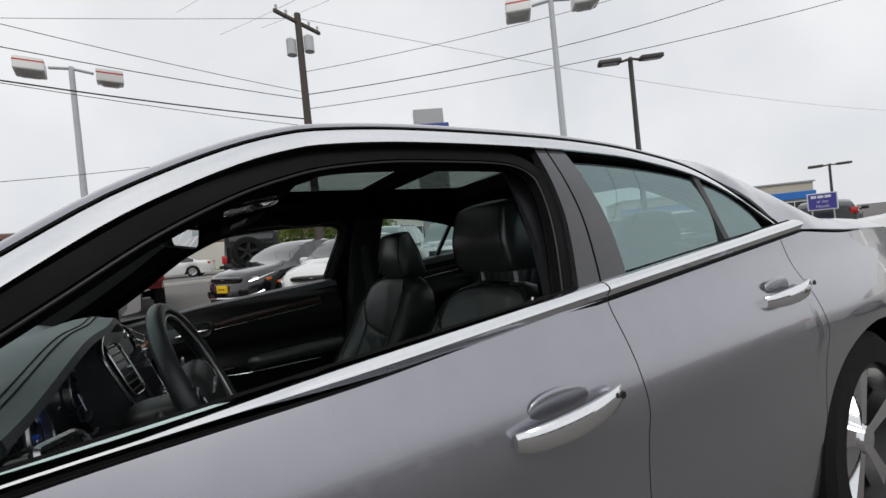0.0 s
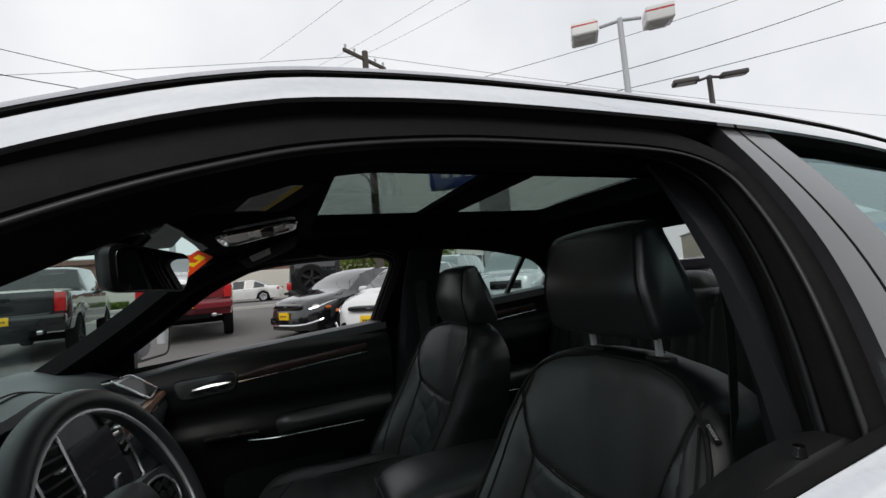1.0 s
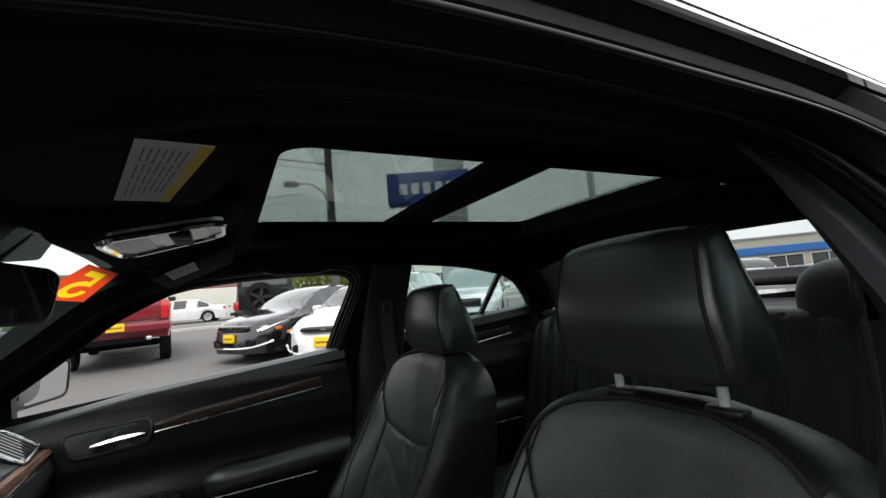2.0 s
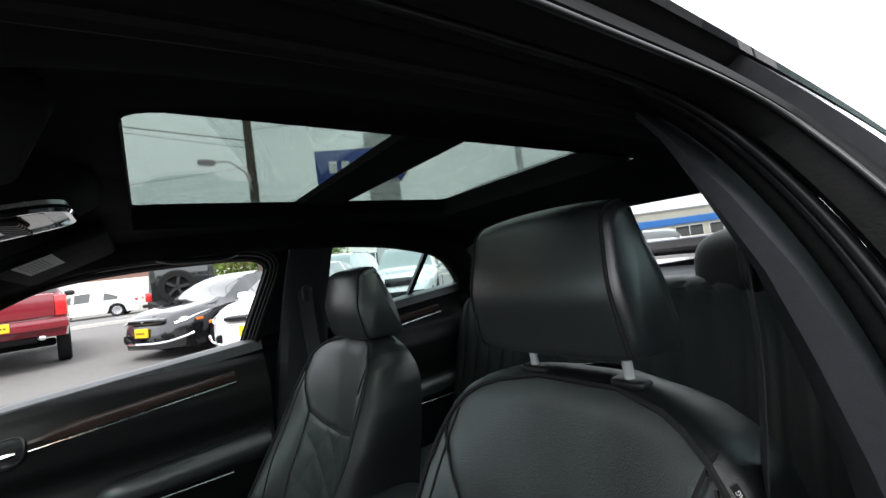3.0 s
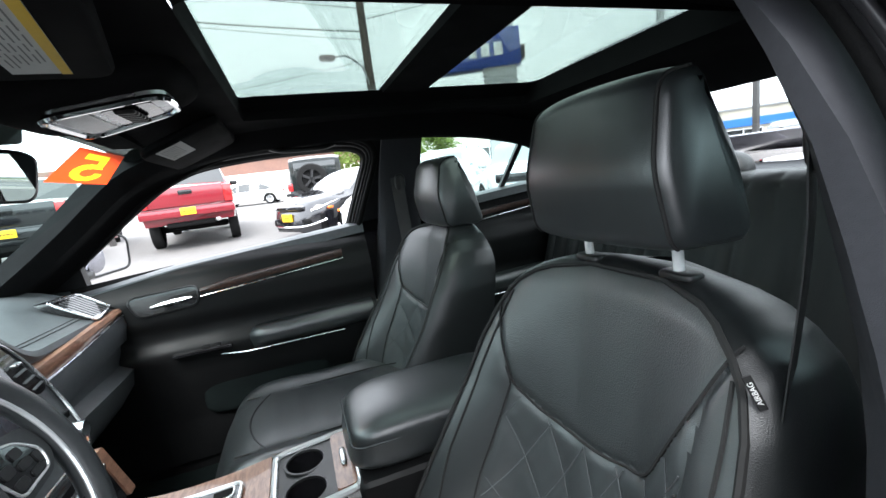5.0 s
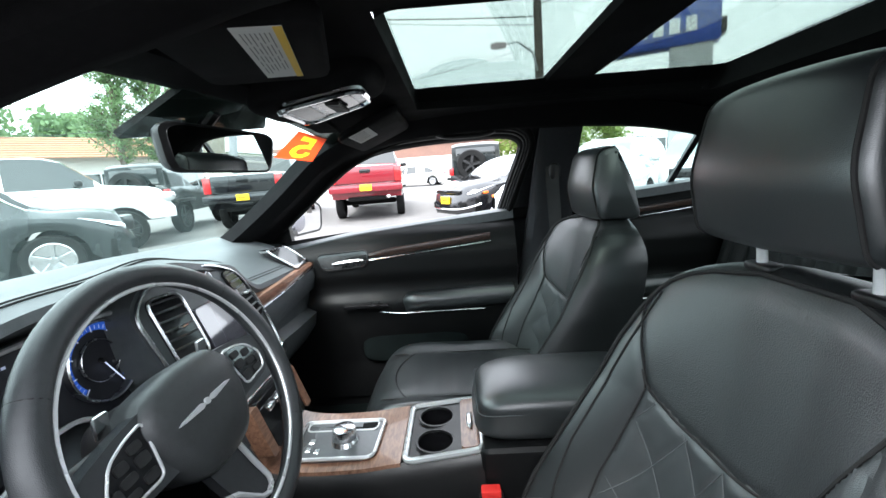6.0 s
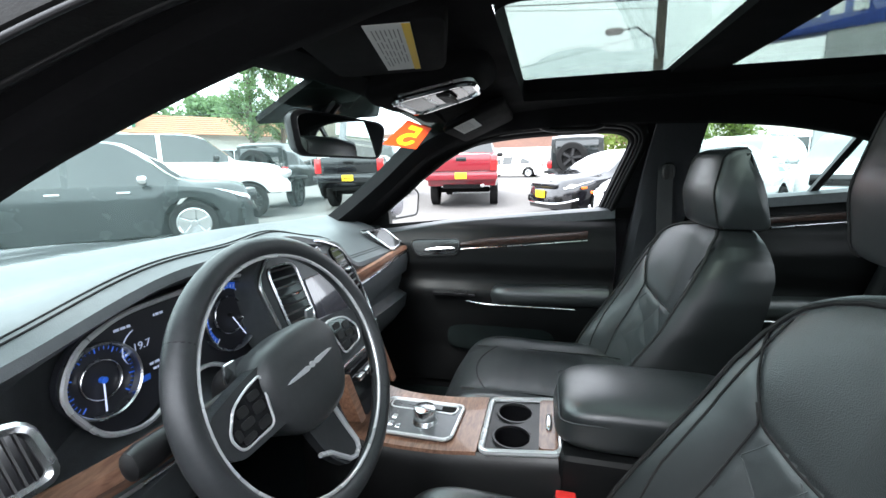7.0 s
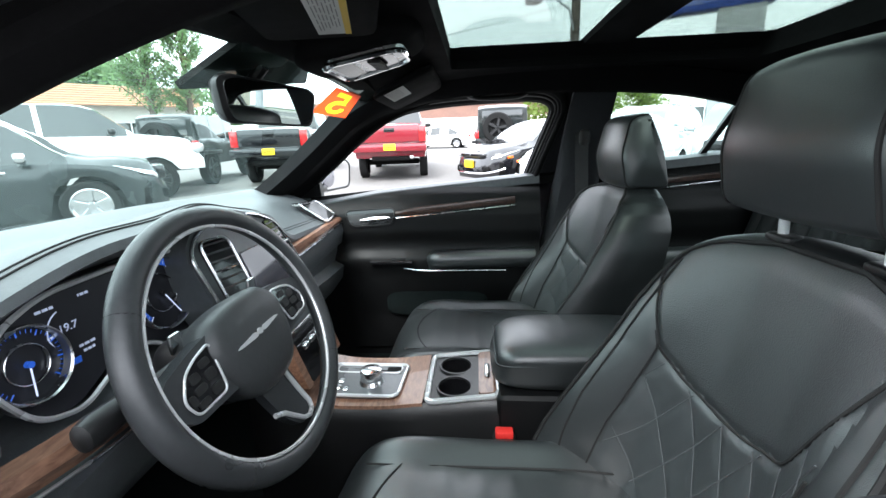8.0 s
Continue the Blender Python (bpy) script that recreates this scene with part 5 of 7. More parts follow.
# column shroud
bm = bmesh.new()
pillow(bm, tuple(on_wheel(0, -0.02, -0.095)), (0.075, 0.055, 0.055), 3.5, 10)
part("column_shroud", bm, "plastic", wheel)
for sgn in (-1, 1):
    # spoke, silver frame and button pads
    bm = bmesh.new()
    out = rounded([(0.050, 0.050), (0.110, 0.043), (0.170, 0.030), (0.174, -0.016), (0.155, -0.036), (0.060, -0.042)], 0.015, 4)
    loft(bm, [[on_wheel(sgn * u, v, d) for u, v in out] for d in (-0.024, 0.000)])
    spoke = part("spoke", bm, "wheel_leather", wheel, "dark spoke with buttons")
    bm = bmesh.new()
    frame_line = rounded([(0.080, 0.038), (0.112, 0.033), (0.137, 0.024), (0.158, -0.003), (0.150, -0.027), (0.094, -0.029)], 0.010, 5)
    tube(bm, [on_wheel(sgn * u, v, 0.003) for u, v in frame_line], 0.0019, 6, True, up=wn_axis)
    part("button_frame", bm, "silver", spoke, "silver button frame")
    bm = bmesh.new()
    loft(bm, [[on_wheel(sgn * u, v, d) for u, v in frame_line] for d in (-0.004, 0.0025)])
    part("button_plate", bm, "gloss_black", spoke)
    for u, v, w, h in ((0.104, 0.021, 0.010, 0.006), (0.128, 0.013, 0.009, 0.007), (0.104, 0.004, 0.010, 0.008), (0.128, -0.003, 0.011, 0.006), (0.146, -0.008, 0.005, 0.008), (0.106, -0.017, 0.011, 0.007), (0.134, -0.019, 0.011, 0.005)):
        bm = bmesh.new()
        loft(bm, [[on_wheel(sgn * (u + a * w), v + b * h, d) for a, b in rounded([(-0.9, -0.9), (0.9, -0.9), (0.9, 0.9), (-0.9, 0.9)], 0.5, 2)] for d in (0.001, 0.0045)])
        part("button", bm, "plastic", spoke)
    # paddle behind the wheel
    bm = bmesh.new()
    box(bm, (-0.003, -0.010, -0.014), (0.003, 0.010, 0.014), 0.003, 2, Matrix.Translation(on_wheel(sgn * 0.092, 0.056, -0.03)))
    part("paddle", bm, "satin", wheel, "silver shift paddle")

# lower spoke with a bright bezel
bm = bmesh.new()
out = rounded([(-0.040, -0.060), (0.040, -0.060), (0.046, -0.140), (0.050, -0.176), (0.004, -0.178), (-0.020, -0.146), (-0.030, -0.110)], 0.012, 4)
loft(bm, [[on_wheel(u, v, d) for u, v in out] for d in (-0.030, -0.014)])
low = part("lower_spoke", bm, "wheel_leather", wheel)
bm = bmesh.new()
tube(bm, [on_wheel(u, v, -0.011) for u, v in ((0.028, -0.085), (0.033, -0.120), (0.041, -0.160), (0.037, -0.172), (0.024, -0.177), (0.010, -0.170), (-0.008, -0.149), (-0.020, -0.134), (-0.040, -0.122))], 0.0042, 8, False, up=wn_axis)
part("spoke_trim", bm, "silver", low, "silver spoke trim")

stalk = thing("indicator_stalk", "black indicator stalk with white symbols", "stalk", (0.93, -0.5, 0.88))
bm = bmesh.new()
p0, p1 = Vector((0.915, -0.45, 0.850)), Vector((0.945, -0.632, 0.868))
loft(bm, [[p0 + (p1 - p0) * t + Vector((math.cos(a) * r * 0.8, 0, math.sin(a) * r)) for a in span(0, 2 * math.pi * 11 / 12, 11)] for t, r in ((0, 0.010), (0.45, 0.011), (0.55, 0.016), (0.9, 0.019), (0.98, 0.016), (1.0, 0.008))])
part("lever", bm, "plastic", stalk)
bm = bmesh.new()
for i, t in enumerate((0.50, 0.58, 0.68)):
    c = p0 + (p1 - p0) * t
    vs = [bm.verts.new(c + Vector((0.0155 + 0.001, dy, dz))) for dy, dz in ((-0.008, -0.001), (0.004, -0.001), (0.004, 0.002), (-0.008, 0.002))]
    bm.faces.new(vs)
part("symbol_bars", bm, "tag", stalk)

# ---- centre console ----
console = thing("centre_console", "black centre console with walnut top and two cup holders", "console", (1.2, 0, 0.215))


def console_z(x):
    return smooth_curve([(0.84, 0.60), (0.95, 0.552), (1.10, 0.545), (1.21, 0.556), (1.40, 0.575)], x)


bm = bmesh.new()
loft(bm, [[Vector((x, y, z)) for y, z in ((-0.135, 0.215), (-0.130, console_z(x) - 0.035), (-0.118, console_z(x) - 0.006), (-0.110, console_z(x)), (-0.105, console_z(x) - 0.09 * ease(1.205, 1.225, x)), (0.105, console_z(x) - 0.09 * ease(1.205, 1.225, x)), (0.110, console_z(x)), (0.118, console_z(x) - 0.006), (0.130, console_z(x) - 0.035), (0.135, 0.215))] for x in span(0.80, 1.395, 20)])
body = part("console_body", bm, "plastic", console)
bm = bmesh.new()
box(bm, (1.385, -0.135, 0.215), (1.80, 0.135, 0.592), 0.02, 3)
part("console_box", bm, "door_black", console)
# walnut top with the selector plate let in
bm = bmesh.new()
loft(bm, [[Vector((x, y, console_z(x) + d)) for y, d in ((-0.117, -0.004), (-0.114, 0.003), (0.114, 0.003), (0.117, -0.004))] for x in span(0.87, 1.212, 14)])
part("wood_top", bm, "wood", console, "walnut top panel")
bm = bmesh.new()
out = rounded([(0.955, -0.085), (1.148, -0.085), (1.155, 0.060), (0.955, 0.060)], 0.02, 5)
f = lambda u, v, d: Vector((u, v, console_z(u) + d))
slab(bm, out, f, -0.01, 0.008)
plate_part = part("selector_plate", bm, "plate_grey", console, "satin grey selector plate")
bm = bmesh.new()
tube(bm, [f(u, v, 0.009) for u, v in out], 0.0045, 6, True)
part("plate_trim", bm, "silver", plate_part, "bright plate frame")
bm = bmesh.new()
slab(bm, rounded([(0.965, 0.022), (1.14, 0.022), (1.14, 0.052), (0.965, 0.052)], 0.012), f, -0.02, 0.0095)
part("tray", bm, "rubber", plate_part)
bm = bmesh.new()
tube(bm, [f(u, v, 0.0105) for u, v in rounded([(0.965, 0.018), (1.14, 0.018), (1.14, 0.054), (0.965, 0.054)], 0.014)], 0.0025, 6, True)
part("tray_trim", bm, "silver", plate_part)
bm = bmesh.new()
prof = [(0.031, 0.006), (0.0335, 0.011), (0.030, 0.017), (0.0275, 0.021), (0.0275, 0.043), (0.026, 0.047), (0.022, 0.049), (0.0005, 0.0495)]
c = Vector((1.070, -0.022, console_z(1.07)))
loft(bm, [[c + Vector((math.cos(a) * r, math.sin(a) * r, z)) for a in span(0, 2 * math.pi * 35 / 36, 35)] for r, z in prof], True, False)
part("selector_knob", bm, "alloy", console, "bright rotary selector knob", 30)
bm = bmesh.new()
for i, (u, v) in enumerate(((0.985, -0.06), (0.985, -0.03), (1.005, -0.065))):
    box(bm, (u, v, console_z(u) + 0.009), (u + 0.014, v + 0.018, console_z(u) + 0.013), 0.002, 1)
part("selector_buttons", bm, "satin", console)
# cup holders in a bright frame
bm = bmesh.new()
out = rounded([(1.222, -0.118), (1.392, -0.112), (1.392, 0.098), (1.222, 0.098)], 0.022, 5)
tube(bm, [f(u, v, 0.006) for u, v in out], 0.0075, 8, True)
part("cup_frame", bm, "silver", console, "broad silver frame")
CUPS = (-0.058, 0.040)
bm = bmesh.new()
surf(bm, lambda u, v: Vector((u, v, console_z(u) + 0.004)), span(1.224, 1.390, 42), span(-0.114, 0.096, 52), lambda u, v: all((u - 1.286) ** 2 + (v - c) ** 2 > 0.0415**2 for c in CUPS))
cup_plate = part("cup_plate", bm, "plastic", console, "dark cup holder plate")
for v in CUPS:
    c = Vector((1.286, v, console_z(1.286) + 0.004))
    bm = bmesh.new()
    loft(bm, [[c + Vector((math.cos(a) * r, math.sin(a) * r, z)) for a in span(0, 2 * math.pi * 35 / 36, 35)] for r, z in ((0.0455, 0.001), (0.0445, 0.003), (0.040, 0.003), (0.0385, -0.002))], True, False)
    part("cup_ring", bm, "plastic", cup_plate, "dark cup ring")
    bm = bmesh.new()
    loft(bm, [[c + Vector((math.cos(a) * r, math.sin(a) * r, z)) for a in span(0, 2 * math.pi * 35 / 36, 35)] for r, z in ((0.0395, 0.0), (0.036, -0.065), (0.001, -0.066))], True, False)
    part("cup_well", bm, "gloss_black", cup_plate, "dark cup well")
bm = bmesh.new()
slab(bm, rounded([(1.345, -0.105), (1.385, -0.105), (1.385, 0.09), (1.345, 0.09)], 0.012), f, 0.0, 0.012)
part("slide_cover", bm, "wood", console, "walnut slide cover")
bm = bmesh.new()
pillow(bm, (1.366, -0.01, console_z(1.366) + 0.014), (0.007, 0.032, 0.006), 3, 8)
part("slide_pull", bm, "satin", console)
# padded lid
bm = bmesh.new()
pillow(bm, (1.575, 0.0, 0.640), (0.195, 0.122, 0.052), 5, 20, lambda q, w: w + Vector((0.012 * q.z, 0, 0.010 * (1 - q.y * q.y) * max(0, q.z) - 0.012 * max(0, -q.x) ** 4 * max(0, q.z))))
lid = part("armrest_lid", bm, "leather", console, "padded leather armrest lid", 60)
bm = bmesh.new()
tube(bm, [Vector((1.575 + a * 0.1905, b * 0.1195, 0.658)) for a, b in rounded([(-1, -1), (1, -1), (1, 1), (-1, 1)], 0.22, 6)], 0.0016, 5, True)
part("seam", bm, "stitch_grey", lid, "grey stitching")

# ---- door linings ----
def door_card(s, name, x0, x1, rear):
    """Inner lining of a door, s is the side; y runs towards the cabin."""
    card = thing(name, "black door lining with walnut strip and chrome pull" if not rear else "black rear door lining with walnut strip", "door lining", ((x0 + x1) / 2, s * 0.75, 0.3), "door linings")

    near = 0.035 if s < 0 else 0.0

    def face(x, z):
        """How far the lining stands into the cabin."""
        y = 0.735 + near - 0.03 * ease(0.93, 0.86, z) + 0.055 * ease(0.93, 0.995, z)
        y -= 0.012 * math.exp(-(((z - 0.66) / 0.05) ** 2))
        y += 0.018 * ease(0.80, 0.74, z) * ease(0.68, 0.72, z)
        y += 0.030 * ease(0.60, 0.40, z)
        return y

    top = lambda x: belt(x) + (0.022 if s > 0 else -0.07) - 0.02 * ease(1.0, 0.62, x)
    bm = bmesh.new()
    surf(bm, lambda x, v: Vector((x, s * face(x, 0.26 + (top(x) - 0.26) * v), 0.26 + (top(x) - 0.26) * v)), span(x0, x1, 40), span(0, 1, 60))
    skin = part("lining", bm, "door_black", card, "", 60)
    bm = bmesh.new()
    loft(bm, [[Vector((x, s * y, top(x) + dz)) for y, dz in (((0.858, -0.03), (0.858, 0.004), (0.84, 0.010), (0.80, 0.010), (0.775, 0.002), (0.765, -0.03)) if s > 0 else ((0.838, -0.02), (0.838, 0.084 * k), (0.832, 0.092 * k), (0.812, 0.092 * k), (0.790, 0.082 * k), (0.774, 0.052 * k), (0.768, -0.02)))] for x, k in ([(x, 0.78 + 0.22 * ease(1.40, 1.56, x)) for x in span(x0, x1, 24)] + ([(x1 + 0.05 * q, math.sqrt(1.02 - q * q)) for q in span(0.2, 1.0, 8)] if s < 0 and not rear else []))])
    part("sill_pad", bm, "plastic" if s < 0 else "dash", card, "soft dark sill pad")
    # walnut strip, shade put into its darker colour, with a bright lower line
    f = lambda x: belt(x) - (0.062 if not rear else 0.06)
    wx0, wx1 = (1.015, x1 - 0.10) if not rear else (x0 + 0.05, x1 - 0.12)
    bm = bmesh.new()
    loft(bm, [[Vector((x, s * (face(x, f(x)) - d), f(x) + dz * (0.5 + 0.5 * ease(wx0, wx0 + 0.1, x)))) for d, dz in ((-0.01, 0.016), (0.006, 0.014), (0.009, 0.0), (0.006, -0.012), (-0.01, -0.014))] for x in span(wx0, wx1, 24)])
    part("wood_strip", bm, "wood_shaded", card, "walnut strip coloured dark for shade")
    bm = bmesh.new()
    tube(bm, [Vector((x, s * (face(x, f(x) - 0.017) - 0.005), f(x) - 0.018)) for x in span(wx0, wx1, 24)], 0.0022, 6)
    part("strip_trim", bm, "satin", card, "silver trim line")
    # armrest with its bright line
    bm = bmesh.new()
    ax0, ax1 = (1.09, x1 - 0.02) if not rear else (x0 + 0.10, x1 - 0.1)
    loft(bm, [[Vector((x, s * (0.735 + near - d), 0.665 + 0.012 * ease(ax0, ax1, x) + dz)) for d, dz in ((0.0, 0.045), (0.03 * k, 0.048 * k), (0.058 * k, 0.036 * k), (0.066 * k, 0.006), (0.055 * k, -0.028), (0.0, -0.04))] for x, k in [(x, 0.25 + 0.75 * ease(ax0, ax0 + 0.09, x)) for x in span(ax0, ax1, 24)]])
    arm = part("armrest", bm, "leather", card, "padded leather armrest", 60)
    cx0, cx1 = (0.80, x1 - 0.14) if not rear else (x0 + 0.05, x1 - 0.15)
    bm = bmesh.new()
    tube(bm, [Vector((x, s * (0.735 + near - 0.050 * ease(ax0 - 0.12, ax0 + 0.06, x) - 0.022), 0.640)) for x in span(cx0, cx1, 24)], 0.0024, 6)
    part("pull_trim", bm, "satin", card, "bright trim line below the armrest")
    if not rear:
        bm = bmesh.new()
        out = rounded([(0.80, 0.884), (1.010, 0.894), (1.005, 0.830), (0.825, 0.818)], 0.026, 5)
        g = lambda u, v, d: Vector((u, s * (face(u, v) - d), v))
        slab(bm, out, g, -0.01, 0.003)
        cup = part("handle_cup", bm, "gloss_black", card, "black handle recess")
        bm = bmesh.new()
        tube(bm, [g(u, v, 0.004) for u, v in out], 0.003, 6, True, up=(0, 1, 0))
        part("cup_rim", bm, "plastic", cup)
        bm = bmesh.new()
        loft(bm, [[g(x, 0.846 + 0.010 * (x - 0.87) / 0.12 + b * (0.55 + 0.45 * math.sin(math.pi * t)), 0.008 + a) for a, b in ((0.0, -0.009), (0.007, -0.006), (0.009, 0.003), (0.005, 0.010), (0.0, 0.010))] for t, x in [(t, 0.868 + 0.125 * t) for t in span(0, 1, 12)]])
        part("inner_handle", bm, "satin", cup, "silver inner handle")
        bm = bmesh.new()
        box(bm, (0.90, s * 0.70 - 0.03, 0.665), (1.08, s * 0.70 + 0.03, 0.676), 0.004)
        sw = part("switch_panel", bm, "gloss_black", card, "gloss black window switch panel")
        for x in (0.985, 1.02):
            bm = bmesh.new()
            box(bm, (x, s * 0.695 - 0.008, 0.675), (x + 0.022, s * 0.695 + 0.008, 0.684), 0.003)
            part("window_switch", bm, "plastic", sw)
        bm = bmesh.new()
        pillow(bm, (1.17, s * 0.735, 0.50), (0.22, 0.022, 0.085), 6, 12)
        part("map_pocket", bm, "carpet", card, "dark map pocket")
    return card


door_card(1, "door_lining", 0.60, 1.60, False)
door_card(-1, "door_lining", 0.60, 1.60, False)
door_card(1, "rear_door_lining", 1.86, 2.50, True)
door_card(-1, "rear_door_lining", 1.86, 2.50, True)

# kick panel and sill fillers between lining, post and dashboard
for s in (-1, 1):
    bm = bmesh.new()
    box(bm, (0.34, s * 0.80 - 0.03, 0.215), (0.62, s * 0.80 + 0.03, 0.93), 0.01)
    part("kick_panel", bm, "carpet", car)
    bm = bmesh.new()
    box(bm, (0.50, s * 0.80 - 0.05, 0.205), (2.5, s * 0.80 + 0.05, 0.275), 0.015)
    part("door_sill", bm, "plastic", car)
    # corner cover behind the outside mirror
    bm = bmesh.new()
    slab_side(bm, [(0.46, 0.90), (0.655, 0.90), (0.668, 1.025), (0.64, 1.035), (0.50, 0.945)] if s > 0 else [(0.46, 0.90), (0.66, 0.90), (0.66, 0.985), (0.63, 1.0), (0.50, 0.94)], s, -0.055, -0.02)
    part("mirror_corner", bm, "plastic", car)

# ---- outside mirrors ----
for s in (1, -1):
    om = thing("outside_mirror", "grey outside mirror on the front door", "car mirror", (0.70, s * 0.9, 0.98), "outside mirrors")
    bm = bmesh.new()
    if s > 0:
        pillow(bm, (0.60, s * 1.01, 1.015), (0.075, 0.115, 0.085), 3.2, 14, lambda q, w: w + Vector((0.02 * q.y * s, 0, 0)))
    else:
        pillow(bm, (0.20, s * 1.01, 0.99), (0.075, 0.115, 0.085), 3.2, 14)
    part("housing", bm, "paint", om, "", 60)
    xb = 0.60 if s > 0 else 0.20
    bm = bmesh.new()
    box(bm, (xb - 0.05, s * 0.88 - 0.03, 0.945), (xb + 0.06, s * 0.88 + 0.05, 0.975), 0.012)
    part("foot", bm, "plastic", om)
    bm = bmesh.new()
    out = rounded([(-0.092, -0.064), (0.085, -0.060), (0.098, 0.045), (0.06, 0.068), (-0.085, 0.064)], 0.03, 5)
    aim = Matrix.Translation((xb + 0.075, s * 1.012, 1.015 if s > 0 else 0.99)) @ Euler((0, 0, radians(-s * 22))).to_matrix().to_4x4()
    loft(bm, [[aim @ Vector((d, u * s, v)) for u, v in out] for d in (-0.004, 0.004)])
    part("mirror_glass", bm, "mirror", om, "mirror glass")
    bm = bmesh.new()
    tube(bm, [aim @ Vector((0.002, u * s * 1.05, v * 1.06)) for u, v in out], 0.006, 6, True, up=(1, 0, 0))
    part("mirror_rim", bm, "plastic", om)

# ---- rear-view mirror on the windscreen ----
rv = thing("rear_view_mirror", "black rear-view mirror on a stalk at the windscreen", "car mirror", (0.97, -0.165, 1.27))
MC = Vector((0.973, -0.178, 1.223))
aim = Matrix.Translation(MC) @ Euler((0, radians(4), radians(-12))).to_matrix().to_4x4()
bm = bmesh.new()
out = rounded([(-0.135, 0.030), (-0.120, -0.036), (0.120, -0.036), (0.135, 0.030), (0.11, 0.040), (-0.11, 0.040)], 0.025, 5)
loft(bm, [[aim @ Vector((d, u * k, v * k)) for u, v in out] for k, d in ((0.6, -0.035), (0.92, -0.022), (1.0, -0.006), (1.0, 0.003), (0.95, 0.006))])
part("mirror_case", bm, "plastic", rv, "", 50)
bm = bmesh.new()
loft(bm, [[aim @ Vector((d, u * 0.92, v * 0.88)) for u, v in out] for d in (0.005, 0.0075)])
part("mirror_glass", bm, "mirror", rv, "mirror glass", 0)
bm = bmesh.new()
tube(bm, [MC + Vector((-0.03, 0, 0.0)), MC + Vector((-0.045, 0.0, 0.03)), MC + Vector((-0.01, 0, 0.068))], 0.012, 10)
part("stalk", bm, "plastic", rv)
bm = bmesh.new()
slab(bm, rounded([(0.862, -0.288), (0.998, -0.296), (1.0, -0.06), (0.952, 0.03)], 0.012, 4), lambda u, v, d: Vector((u + 0.55 * d, v, 0.93 + (u - 0.235) / 1.95 - 0.84 * d)), 0.002, 0.012)
part("sensor_cover", bm, "rubber", rv)

# ---- overhead console ----
oc = thing("overhead_console", "silver and black overhead console with buttons", "overhead console", (1.16, -0.03, 1.31))
bm = bmesh.new()
pillow(bm, (1.13, -0.10, 1.332), (0.115, 0.115, 0.032), 4, 14, lambda q, w: w + Vector((0, 0, 0.22 * (w.x - 1.13))))
part("housing", bm, "headliner", oc, "", 60)
oz = lambda x: 1.2975 + 0.22 * (x - 1.13)
out = rounded([(1.075, -0.195), (1.215, -0.170), (1.215, -0.060), (1.075, -0.035)], 0.03, 5)
bm = bmesh.new()
slab(bm, out, lambda u, v, d: Vector((u, v, oz(u) - d)), -0.004, 0.006)
plate_oc = part("lamp_plate", bm, "satin", oc, "silver lamp plate")
bm = bmesh.new()
tube(bm, [Vector((u, v, oz(u) - 0.006)) for u, v in out], 0.005, 6, True)
part("plate_rim", bm, "chrome", plate_oc)
bm = bmesh.new()
slab(bm, rounded([(1.135, -0.165), (1.195, -0.155), (1.195, -0.075), (1.135, -0.065)], 0.01), lambda u, v, d: Vector((u, v, oz(u) - d)), 0.0, 0.0075)
part("button_panel", bm, "gloss_black", plate_oc)
for i in range(6):
    bm = bmesh.new()
    y = -0.155 + i * 0.014
    box(bm, (1.148, y, oz(1.15) - 0.0115), (1.174, y + 0.010, oz(1.15) - 0.005), 0.002, 1)
    part("button", bm, "plastic", plate_oc)
bm = bmesh.new()
slab(bm, rounded([(1.088, -0.178), (1.124, -0.172), (1.124, -0.058), (1.088, -0.052)], 0.01), lambda u, v, d: Vector((u, v, oz(u) - d)), 0.0, 0.0072)
part("map_lamp_lens", bm, "lens", plate_oc, "clear map lamp lens")

# ---- sun visors ----
def visor(yc, half, x0, x1, label, tag_size, tag_xy, z0, slope, turn):
    """Flap under the roof, turned about its middle; z0 is its lower face there, slope its rise to the rear."""
    v = thing("sun_visor", label, "sun visor", ((x0 + x1) / 2, yc, 1.32), "sun visors")
    xm = (x0 + x1) / 2
    ct, sn = math.cos(turn), math.sin(turn)
    sy = (lining_z(xm, yc + 0.1) - lining_z(xm, yc - 0.1)) / 0.2 * 0.5

    def on_flap(x, y, d):
        dx, dy = x - xm, y - yc
        return Vector((xm + dx * ct - dy * sn, yc + dx * sn + dy * ct, z0 + slope * dx + sy * dy - d))

    bm = bmesh.new()
    out = rounded([(x0, yc - half), (x1, yc - half), (x1, yc + half), (x0, yc + half)], 0.03, 5)
    loft(bm, [[on_flap(xm + (x - xm) * k, yc + (y - yc) * k, d) for x, y in out] for k, d in ((0.96, -0.020), (1.0, -0.014), (1.0, -0.006), (0.96, 0.0))])
    part("flap", bm, "headliner", v, "black fabric flap", 50)
    tx, ty, (tw, th) = tag_xy[0], tag_xy[1], tag_size
    bm = bmesh.new()
    f = lambda u, w, d: on_flap(u, w, 0.0005 + d)
    slab(bm, [(tx - tw, ty - th), (tx + tw, ty - th), (tx + tw, ty + th), (tx - tw, ty + th)], f, 0, 0.0008)
    lab = part("warning_label", bm, "paper", v, "pale warning label with small print")
    for i in range(7):
        bm = bmesh.new()
        bars(bm, lambda u, w: f(w, u, 0.0012), ty - th * 0.85, ty + th * 0.8, tx - tw * 0.75 + i * tw * 0.19, tw * 0.06, 40 + i)
        part("label_print", bm, "print", lab)
    return v, lab, f


